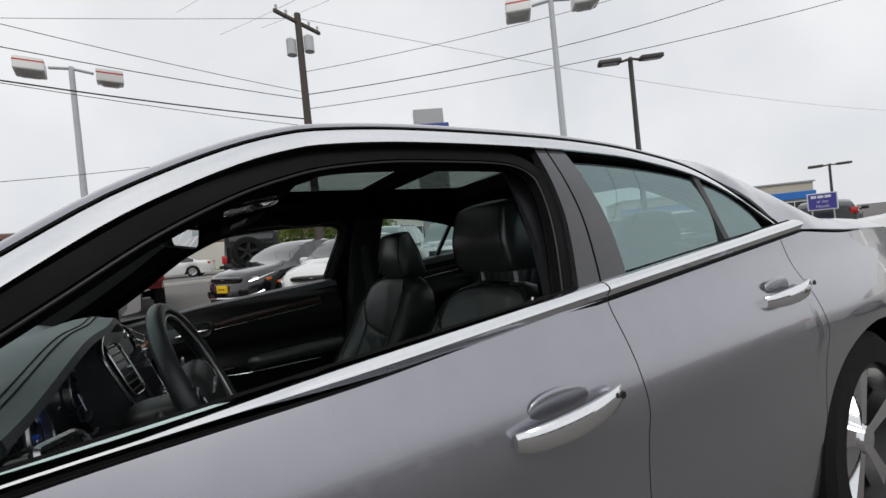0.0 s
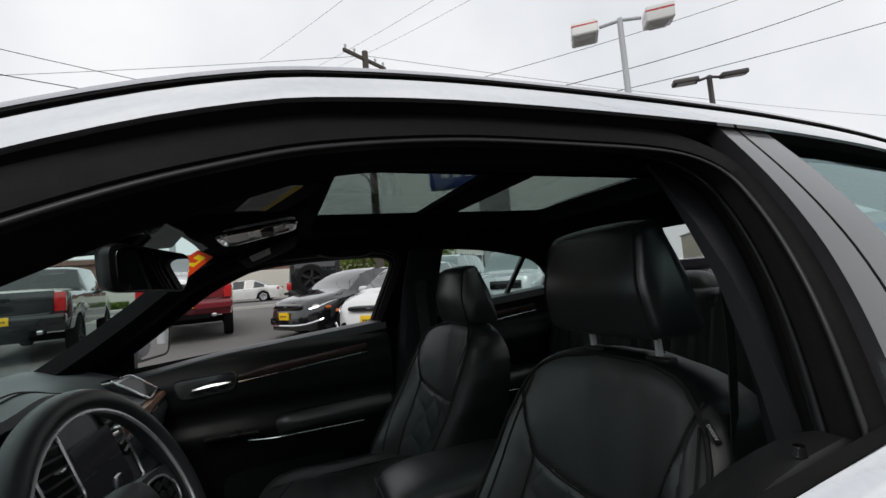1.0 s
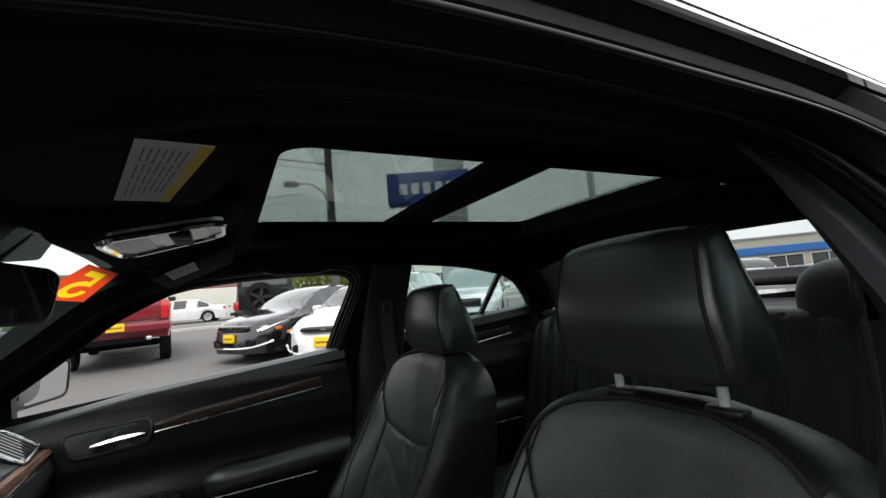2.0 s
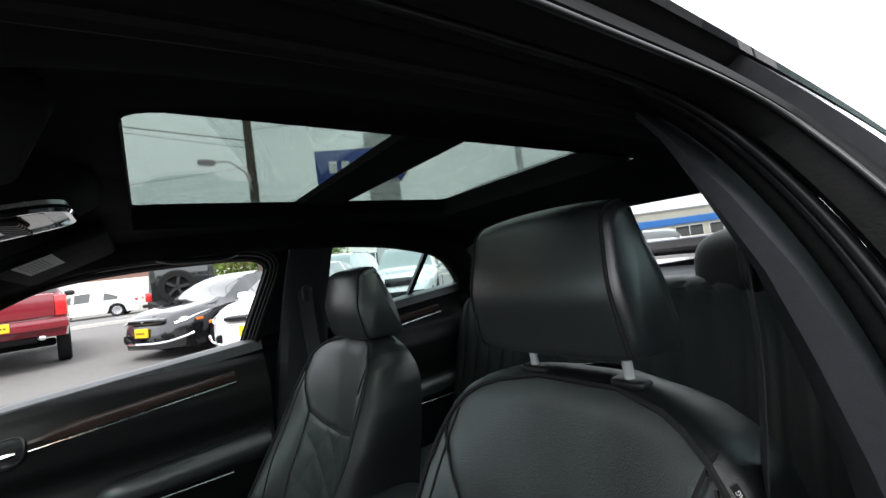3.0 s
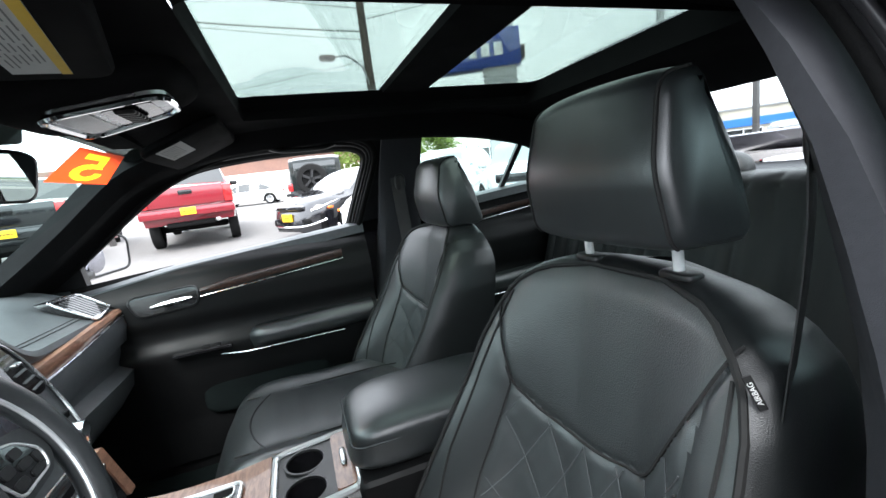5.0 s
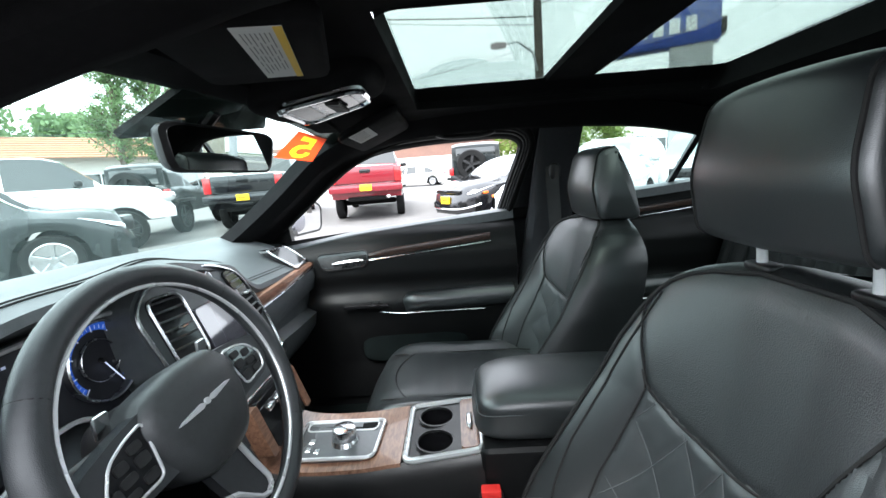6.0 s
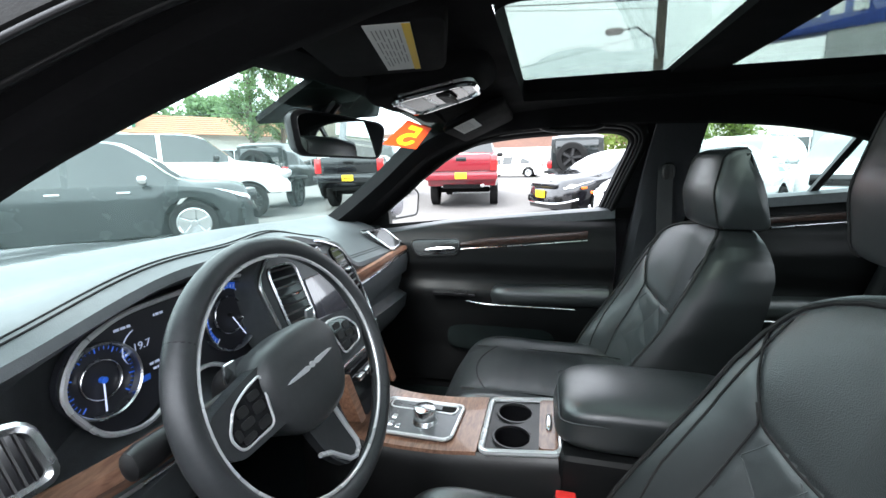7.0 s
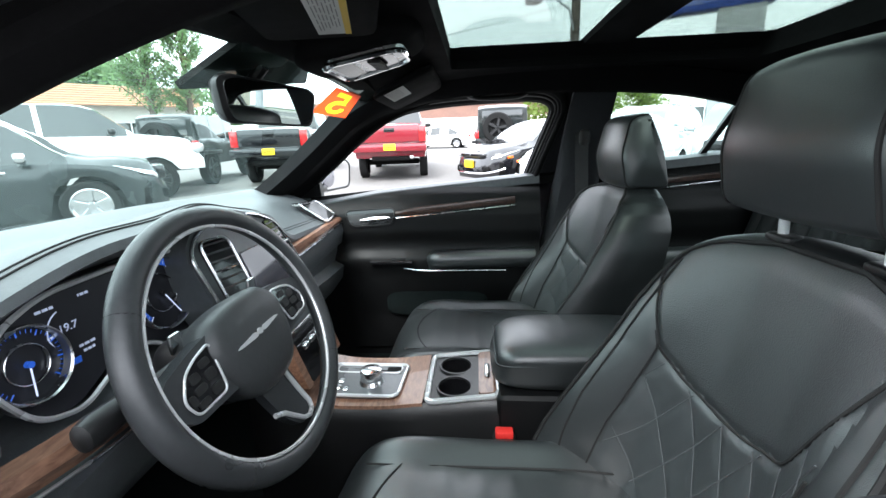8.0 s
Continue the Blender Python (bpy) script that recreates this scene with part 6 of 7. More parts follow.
v1, lab1, f1 = visor(-0.40, 0.130, 1.060, 1.225, "black fabric driver's sun visor with yellow-edged label", (0.0235, 0.103), (1.164, -0.410), 1.302, 0.06, radians(14))
bm = bmesh.new()
slab(bm, [(1.179, -0.513), (1.1875, -0.513), (1.1875, -0.307), (1.179, -0.307)], f1, 0.0008, 0.0016)
part("yellow_band", bm, "yellow", lab1, "yellow label edge")
visor(0.34, 0.17, 1.075, 1.235, "black fabric passenger's sun visor with pale label", (0.026, 0.075), (1.13, 0.262), 1.292, 0.42, 0.0)
for s in (-1, 1):
    for x in ((1.42,) if s > 0 else ()):
        gh = thing("grab_handle", "black folding grab handle under the roof", "grab handle", (x, s * 0.56, 1.31))
        bm = bmesh.new()
        tube(bm, [Vector((x + t * 0.10, s * (0.585 - 0.012 * (1 - t**4)), 1.305 - 0.014 * (1 - t**4))) for t in span(-1, 1, 16)], 0.009, 8)
        part("grip", bm, "plastic", gh)

# ---- price sticker inside the windscreen's upper corner ----
def on_screen(v, y):
    z = 0.93 + 0.40 * v
    half = plane_y(z) - 0.05
    return screen_point(v, y / half) + Vector((0.006, 0, 0))


st = thing("price_sticker", "red sticker with a yellow figure on the windscreen", "sticker", tuple(on_screen(0.80, 0.36)))
bm = bmesh.new()


def on_sheet(a, b):
    """Sheet coordinates from -1 to 1 along and up the slanted sticker."""
    return on_screen(0.842 + 0.066 * b, 0.322 - 0.058 * b + a * (0.128 - 0.016 * b))


def in_figure(a, b):
    """Inside the strokes of a 5 that is read from outside the car."""
    p, q = -a, b
    if 0.52 < q < 0.80 and -0.42 < p < 0.50:
        return True
    if -0.42 < p < -0.12 and 0.05 < q < 0.80:
        return True
    r = math.hypot(p / 0.52, (q + 0.28) / 0.50)
    return 0.50 < r < 1.05 and not (p < -0.05 and -0.30 < q < 0.02)


steps = span(-1, 1, 48)
surf(bm, on_sheet, steps, steps, lambda a, b: not in_figure(a, b))
sheet = part("sheet", bm, "sticker_red", st, "", 0)
bm = bmesh.new()
surf(bm, on_sheet, steps, steps, in_figure)
part("figure", bm, "sticker_yellow", sheet, "yellow figure", 0)

# ---- ground ----
def ground_z(y):
    return 0.03 * max(0.0, min(y, 45.0) - 4.0)


bm = bmesh.new()
surf(bm, lambda x, y: Vector((x, y, ground_z(y))), [-900, -300, -100, -60, -40, -25, -15, -8, 0, 8, 15, 25, 40, 60, 100, 300, 900], [-900, -300, -100, -50, -25, -10, 0, 4, 10, 14, 17, 20, 25, 30, 36, 45, 60, 100, 300, 900])
setting("ground", bm, "asphalt", "pale worn asphalt of a car lot", "asphalt")

# ---- parked vehicles ----
def vehicle(name, label, category, paint, glass_name, spec, x, y, heading, group="parked vehicles", base_z=None):
    """A parked vehicle, built facing +x on its own origin and then set down. spec: tables along x from tail to nose."""
    v = thing(name, label, category, group=group)
    top, beltline, plan, tall = spec["top"], spec["belt"], spec["plan"], spec["roof_half"]
    rear0, rear1, front1, front0 = spec["glass"]
    wheels, wr = spec["wheels"], spec["wheel_r"]
    low = spec.get("low", 0.22)
    tail, nose = top[0][0], top[-1][0]
    xs = set(span(tail, nose, 26)) | {rear0, rear1, front1, front0}
    for p in spec["posts"]:
        xs |= {p - 0.04, p + 0.04}
    for c in wheels:
        xs |= {c + q * (wr + 0.07) for q in (-0.999, -0.9, -0.7, -0.4, 0, 0.4, 0.7, 0.9, 0.999)}
    xs = sorted(q for q in xs if tail <= q <= nose)
    keep = [xs[0]]
    for q in xs[1:]:
        if q - keep[-1] > 0.012:
            keep.append(q)
    xs = keep

    def cabin(q):
        if q <= rear0 or q >= front0:
            return 0.0
        if q < rear1:
            return (q - rear0) / (rear1 - rear0)
        if q > front1:
            return (front0 - q) / (front0 - front1)
        return 1.0

    def ring_at(q, s):
        w, b, t, c = curve(plan, q), curve(beltline, q), smooth_curve(top, q) if spec.get("soft", True) else curve(top, q), cabin(q)
        zl = low
        for cc in wheels:
            if abs(q - cc) < wr + 0.07:
                zl = max(zl, wr + math.sqrt(max(0, (wr + 0.07) ** 2 - (q - cc) ** 2)))
        b = min(b, t - 0.01)
        zl = min(zl, b - 0.05)
        edge = w * 0.86 * (1 - c) + tall * c
        ze = max(b + 0.005, t - 0.045)
        return [Vector((q, s * a, z)) for a, z in ((w * 0.965, zl), (w, zl + 0.35 * (b - zl)), (w, zl + 0.70 * (b - zl)), (w * 0.985, b - 0.06 * (b - zl)), (w * 0.955, b), (edge, ze), (edge * 0.72, t - 0.012), (0, t))]

    body, panes = bmesh.new(), {}
    for s in (-1, 1):
        rings = [ring_at(q, s) for q in xs]
        for i in range(len(xs) - 1):
            xm = (xs[i] + xs[i + 1]) / 2
            for j in range(7):
                quad = [rings[i][j], rings[i + 1][j], rings[i + 1][j + 1], rings[i][j + 1]]
                key = None
                if j == 4 and rear0 + 0.25 * (rear1 - rear0) < xm < front0 - 0.25 * (front0 - front1) and not any(abs(xm - p) < 0.041 for p in spec["posts"]):
                    key = ("side_window", s, sum(xm > p for p in spec["posts"]))
                elif j >= 5 and (rear0 < xm < rear1):
                    key = ("rear_window",)
                elif j >= 5 and (front1 < xm < front0):
                    key = ("windscreen",)
                bm = panes.setdefault(key, bmesh.new()) if key else body
                bm.faces.new([bm.verts.new(p) for p in quad])
        for q in (0, -1):
            body.faces.new([body.verts.new(p) for p in rings[q]] + ([body.verts.new((xs[q], 0, low))]))
    bmesh.ops.remove_doubles(body, verts=body.verts[:], dist=0.004)
    shell = part("body", body, paint, v, "", 42)
    for key, bm in panes.items():
        bmesh.ops.remove_doubles(bm, verts=bm.verts[:], dist=0.004)
        part(key[0], bm, glass_name, v, "", 42)
    bm = bmesh.new()
    box(bm, (tail + 0.25, -curve(plan, 0) + 0.12, low - 0.02), (nose - 0.25, curve(plan, 0) - 0.12, low + 0.35), 0.02)
    part("underbody", bm, "rubber", v)
    for c in wheels:
        for s in (-1, 1):
            wheel_parts("wheel", (c, s * (curve(plan, c) - 0.115), wr), s, wr, 0.23, v, spec.get("rim", "alloy"), spec.get("spokes", 5))
    for s in (-1, 1):
        if "head" in spec:
            hx, hy, hz, hw, hh = spec["head"]
            bm = bmesh.new()
            if "lamp_run" in spec:
                lx0, lx1, f0, f1 = spec["lamp_run"]

                def lamp_at(q, f):
                    """A point of the nose's skin, f counting up the section, set a little proud."""
                    ring, i = ring_at(q, s), min(6, int(f))
                    p = ring[i].lerp(ring[i + 1], f - i)
                    return p + Vector((0.010, s * 0.010, 0.004))

                surf(bm, lambda q, h: lamp_at(q, f0 + (f1 - f0) * (0.5 + (h - 0.5) * (0.25 + 0.75 * ease(lx0, lx1, q)))), span(lx0, lx1, 10), span(0, 1, 6))
                thick(bm, 0.006)
            else:
                pillow(bm, (hx, s * hy, hz), (0.17, hw, hh), 3, 8, lambda q, w: w + Vector((-0.55 * max(0, abs(w.y) - hy + hw * 0.4), 0, 0)))
            part("head_lamp", bm, "lamp_clear", v, "clear head lamp")
        if "tail" in spec:
            hx, hy, hz, hw, hh = spec["tail"]
            bm = bmesh.new()
            box(bm, (hx - 0.04, s * hy - hw, hz - hh), (hx + 0.10, s * hy + hw, hz + hh), 0.02)
            part("tail_lamp", bm, "lamp_red", v, "red tail lamp")
        mx = front0 - 0.42 * (front0 - front1) - 0.12
        mw, mz = curve(plan, mx), curve(beltline, mx)
        bm = bmesh.new()
        pillow(bm, (mx, s * (mw + 0.10), mz + 0.09), (0.07, 0.11, 0.07), 3, 8)
        cyl(bm, (mx + 0.01, s * (mw - 0.05), mz + 0.02), (mx + 0.01, s * (mw + 0.06), mz + 0.06), 0.03, n=8)
        part("side_mirror", bm, spec.get("mirror", paint), v)
        for p in spec.get("handles", ()):
            bm = bmesh.new()
            box(bm, (p - 0.09, s * (curve(plan, p) * 0.985) - 0.025, curve(beltline, p) - 0.12), (p + 0.09, s * (curve(plan, p) * 0.985) + 0.03, curve(beltline, p) - 0.085), 0.012)
            part("door_handle", bm, spec.get("handle", paint), v)
    for where, sgn in (("front", 1), ("rear", -1)):
        if where + "_plate" in spec:
            px, pz = spec[where + "_plate"]
            bm = bmesh.new()
            box(bm, (px - 0.02, -0.155, pz - 0.08), (px + 0.02, 0.155, pz + 0.08), 0.006)
            plate = part("number_plate", bm, "plate", v, "yellow dealer plate")
            bm = bmesh.new()
            bars(bm, lambda u, w: Vector((px + sgn * 0.0215, u, w)), -0.11, 0.11, pz - 0.02, 0.035, 3)
            part("plate_bars", bm, "dark_print", plate)
    for item in spec.get("extra", ()):
        item(v)
    z = ground_z(y) if base_z is None else base_z
    lean = math.atan(0.03) if 4.0 < y < 45.0 else 0.0
    v.matrix_basis = Matrix.Translation((x, y, z)) @ Matrix.Rotation(lean, 4, "X") @ Matrix.Rotation(radians(heading), 4, "Z")
    return v


def bar_part(name, material, lo, hi, bev=0.02, label=""):
    def add(v):
        bm = bmesh.new()
        box(bm, lo, hi, bev)
        part(name, bm, material, v, label)
    return add


def sedan_front(v):
    """Grille, lower intake, bright lower blade and amber markers."""
    bm = bmesh.new()
    pillow(bm, (2.33, 0, 0.72), (0.10, 0.46, 0.055), 4, 10)
    g = part("grille", bm, "gloss_black", v, "dark grille")
    bm = bmesh.new()
    tube(bm, [Vector((2.42 - 0.10 * abs(t) ** 2, t * 0.42, 0.725)) for t in span(-1, 1, 14)], 0.012, 6)
    part("grille_bar", bm, "chrome", g)
    bm = bmesh.new()
    pillow(bm, (2.33, 0, 0.42), (0.10, 0.62, 0.09), 4, 10)
    part("intake", bm, "rubber", v, "dark lower intake")
    bm = bmesh.new()
    tube(bm, [Vector((2.478 - 0.36 * abs(t) ** 3, t * 0.885, 0.33 + 0.12 * abs(t) ** 4)) for t in span(-1, 1, 20)], 0.022, 6)
    part("lower_blade", bm, "chrome", v, "bright lower blade")
    for s in (-1, 1):
        bm = bmesh.new()
        box(bm, (1.93, s * 0.90 - 0.02, 0.66), (2.06, s * 0.90 + 0.02, 0.71), 0.01)
        part("marker_lamp", bm, "amber", v, "amber marker")


def spare_wheel(zc, material="plastic"):
    def add(v):
        bm = bmesh.new()
        n, r, w = 32, 0.43, 0.26
        c = Vector((-2.22, 0.10, zc))
        prof = [(r * 0.62, -w / 2), (r * 0.93, -w / 2), (r, -w * 0.36), (r, w * 0.36), (r * 0.93, w / 2), (r * 0.62, w / 2)]
        rows = [[bm.verts.new(c + Vector((y, math.cos(a) * q, math.sin(a) * q))) for q, y in prof] for a in span(0, 2 * math.pi * (n - 1) / n, n - 1)]
        for i in range(n):
            for j in range(len(prof)):
                k = (j + 1) % len(prof)
                bm.faces.new((rows[i][j], rows[(i + 1) % n][j], rows[(i + 1) % n][k], rows[i][k]))
        sp = part("spare_wheel", bm, "tyre", v, "spare wheel on the tailgate")
        bm = bmesh.new()
        for k in range(5):
            a = 2 * math.pi * k / 5 + 0.5
            d = Vector((0, math.cos(a), math.sin(a)))
            e = Vector((0, -math.sin(a), math.cos(a)))
            loft(bm, [[c + d * (r * 0.66 * t) + e * h + Vector((-w * 0.36 - dx, 0, 0)) for h, dx in ((-0.05, -0.03), (-0.035, 0.02), (0.035, 0.02), (0.05, -0.03))] for t in (0.05, 1)])
        part("spare_rim", bm, material, sp)
        bm = bmesh.new()
        cyl(bm, c + Vector((-0.02, 0, 0)), c + Vector((-0.06, 0, 0)), r * 0.63, n=28)
        part("spare_disc", bm, "rubber", sp)
    return add


SEDAN = dict(top=[(-2.42, 0.78), (-2.36, 0.98), (-1.75, 1.06), (-0.75, 1.45), (0.10, 1.485), (0.62, 1.41), (1.30, 1.04), (1.9, 0.92), (2.30, 0.80), (2.43, 0.58)],
             belt=[(-2.42, 0.70), (-2.2, 0.93), (-1.5, 0.96), (1.2, 0.90), (1.9, 0.80), (2.3, 0.68), (2.43, 0.50)],
             plan=[(-2.42, 0.72), (-2.2, 0.86), (-1.2, 0.925), (0.8, 0.925), (1.7, 0.90), (2.15, 0.80), (2.35, 0.62), (2.43, 0.46)], roof_half=0.58,
             glass=(-1.75, -0.85, 0.45, 1.30), posts=(-0.25,), wheels=(-1.42, 1.40), wheel_r=0.335, head=(2.10, 0.63, 0.70, 0.17, 0.062), lamp_run=(1.72, 2.30, 3.0, 3.95), tail=(-2.36, 0.62, 0.85, 0.16, 0.07),
             handles=(-0.35, 0.45), front_plate=(2.46, 0.53), extra=(sedan_front,), spokes=10)
SUV = dict(top=[(-2.42, 0.95), (-2.36, 1.30), (-1.95, 1.66), (-1.0, 1.745), (0.20, 1.74), (0.60, 1.66), (1.28, 1.14), (1.9, 1.05), (2.32, 0.93), (2.43, 0.60)],
           belt=[(-2.42, 0.85), (-2.3, 1.05), (1.2, 1.02), (1.9, 0.93), (2.3, 0.80), (2.43, 0.52)],
           plan=[(-2.42, 0.76), (-2.2, 0.90), (-1.2, 0.955), (0.8, 0.955), (1.8, 0.93), (2.2, 0.82), (2.43, 0.55)], roof_half=0.66,
           glass=(-2.34, -1.95, 0.50, 1.28), posts=(-1.15, -0.15), wheels=(-1.45, 1.43), wheel_r=0.37, head=(2.14, 0.66, 0.86, 0.17, 0.07), lamp_run=(1.78, 2.32, 2.7, 3.9), tail=(-2.38, 0.74, 1.05, 0.10, 0.13),
           handles=(-0.3, 0.55), extra=(bar_part("grille", "gloss_black", (2.30, -0.42, 0.66), (2.46, 0.42, 0.88), 0.03), bar_part("lower_intake", "rubber", (2.30, -0.6, 0.36), (2.45, 0.6, 0.52), 0.03),
                                       bar_part("roof_bar", "satin", (-1.7, -0.62, 1.72), (0.1, -0.58, 1.775), 0.012), bar_part("roof_bar", "satin", (-1.7, 0.58, 1.72), (0.1, 0.62, 1.775), 0.012)), spokes=5)
JEEP = dict(top=[(-2.05, 1.02), (-2.04, 1.86), (-1.9, 1.94), (0.0, 1.95), (0.35, 1.92), (0.62, 1.30), (1.6, 1.24), (1.95, 1.20), (2.05, 0.85)], soft=False,
            belt=[(-2.05, 1.0), (-2.0, 1.28), (0.6, 1.25), (1.6, 1.10), (2.05, 0.8)],
            plan=[(-2.05, 0.78), (-1.9, 0.80), (0.6, 0.80), (1.6, 0.72), (2.05, 0.68)], roof_half=0.70, low=0.58,
            glass=(-2.045, -2.03, 0.36, 0.61), posts=(-1.1, -0.2), wheels=(-1.38, 1.35), wheel_r=0.45, rim="plastic", head=(1.98, 0.50, 1.02, 0.10, 0.10), tail=(-2.08, 0.74, 1.12, 0.07, 0.11),
            rear_plate=(-2.16, 0.88), mirror="plastic", extra=(spare_wheel(1.30), bar_part("rear_window_pane", "car_glass", (-2.075, -0.58, 1.38), (-2.045, 0.58, 1.78), 0.01),
                                                              bar_part("bumper", "plastic", (-2.25, -0.78, 0.66), (-2.02, 0.78, 0.82), 0.03), bar_part("fender_flare", "plastic", (-1.85, -0.93, 0.86), (-0.95, -0.78, 0.95), 0.03),
                                                              bar_part("fender_flare", "plastic", (-1.85, 0.78, 0.86), (-0.95, 0.93, 0.95), 0.03), bar_part("front_bumper", "plastic", (1.98, -0.8, 0.66), (2.2, 0.8, 0.84), 0.03)), spokes=5)
TRUCK = dict(top=[(-2.95, 1.10), (-2.94, 1.46), (-2.85, 1.49), (-1.02, 1.49), (-0.95, 1.55), (-0.80, 2.0), (-0.5, 2.06), (0.85, 2.05), (1.15, 1.95), (1.75, 1.44), (2.6, 1.34), (2.9, 1.22), (2.96, 0.9)], soft=False,
             belt=[(-2.95, 1.08), (-2.9, 1.42), (-1.0, 1.42), (1.7, 1.38), (2.5, 1.22), (2.96, 0.85)],
             plan=[(-2.95, 0.94), (-2.8, 0.985), (1.5, 0.985), (2.6, 0.95), (2.96, 0.80)], roof_half=0.76, low=0.62,
             glass=(-0.96, -0.78, 1.08, 1.75), posts=(0.25,), wheels=(-1.75, 1.95), wheel_r=0.43, rim="plastic", head=(2.86, 0.74, 1.08, 0.14, 0.11), tail=(-2.99, 0.87, 1.22, 0.09, 0.20),
             handles=(-0.4, 0.7), rear_plate=(-3.20, 0.90), mirror="plastic",
             extra=(bar_part("tailgate", "PAINT", (-3.02, -0.78, 1.02), (-2.93, 0.78, 1.46), 0.03, "tailgate"), bar_part("rear_bumper", "PAINT", (-3.20, -0.97, 0.78), (-2.93, 0.97, 0.98), 0.05),
                    bar_part("tow_bar", "rubber", (-3.05, -0.5, 0.55), (-2.7, 0.5, 0.66), 0.03), bar_part("axle", "rubber", (-1.85, -0.75, 0.36), (-1.65, 0.75, 0.52), 0.05),
                    bar_part("tailgate_handle", "gloss_black", (-3.04, -0.14, 1.28), (-3.01, 0.14, 1.38), 0.02), bar_part("exhaust", "chrome", (-3.12, -0.62, 0.58), (-2.8, -0.52, 0.67), 0.03)), spokes=8)


def painted(spec, paint):
    """A copy of a table whose loose panels take the body's paint."""
    out = dict(spec)
    def wrap(item):
        def add(v):
            before = M.get("PAINT")
            M["PAINT"] = M[paint]
            item(v)
            if before is None:
                M.pop("PAINT")
        return add
    out["extra"] = tuple(wrap(i) for i in spec.get("extra", ()))
    return out


WAGON = dict(SUV, top=[(q, z if z < 0.95 else 0.95 + 0.55 * (z - 0.95)) for q, z in SUV["top"]], belt=[(q, 0.9 * z) for q, z in SUV["belt"]], tail=(-2.38, 0.74, 0.98, 0.10, 0.11), extra=SUV["extra"][:2])
vehicle("parked_sedan", "glossy black sedan with bright lower blade", "car", "black_paint", "car_glass", SEDAN, 3.21, 10.11, -145)
vehicle("parked_coupe", "white low car with yellow dealer plate", "car", "white_paint", "car_glass", dict(SEDAN, rim="plastic"), 4.15, 8.0, -131)
vehicle("parked_wagon", "white sport utility vehicle with roof bars", "car", "white_paint", "pale_glass", SUV, 6.1, 11.5, -131)
vehicle("parked_wagon", "silver sport utility vehicle with dark roof box", "car", "silver_paint", "pale_glass", SUV, 8.2, 10.6, -128)
vehicle("pickup_truck", "red pickup truck seen from its tailgate", "truck", "red_paint", "car_glass", painted(TRUCK, "red_paint"), -1.28, 13.23, 97)
vehicle("pickup_truck", "black pickup truck with yellow dealer plate", "truck", "black_paint", "car_glass", painted(TRUCK, "black_paint"), -4.46, 12.68, 100)
vehicle("off_road_car", "black boxy off-road car with spare wheel", "car", "black_paint", "car_glass", JEEP, 2.44, 13.78, 81)
vehicle("off_road_car", "grey boxy off-road car with spare wheel", "car", "dark_paint", "car_glass", JEEP, -7.15, 11.95, 98)
vehicle("parked_wagon", "dark grey sport utility vehicle parked broadside", "car", "dark_paint", "car_glass", dict(SUV, handle="chrome", mirror="chrome"), -6.05, 4.55, 41)
vehicle("pickup_truck", "white pickup truck behind a dark car", "truck", "white_paint", "car_glass", painted(TRUCK, "white_paint"), -7.76, 7.2, 43)
vehicle("parked_sedan", "white sedan across the street", "car", "white_paint", "car_glass", SEDAN, -1.2, 30.5, 168)
vehicle("parked_sedan", "white sedan with dark windows", "car", "white_paint", "car_glass", SEDAN, 8.4, -1.15, 103)
vehicle("parked_wagon", "dark wagon with red tail lamps", "car", "dark_paint", "car_glass", WAGON, 22.0, 5.3, 16)
vehicle("parked_wagon", "silver wagon with red tail lamps", "car", "silver_paint", "car_glass", WAGON, 13.2, 5.6, 30)
vehicle("parked_sedan", "red sedan in a far row", "car", "red_paint", "car_glass", SEDAN, 19.0, 9.5, 25)

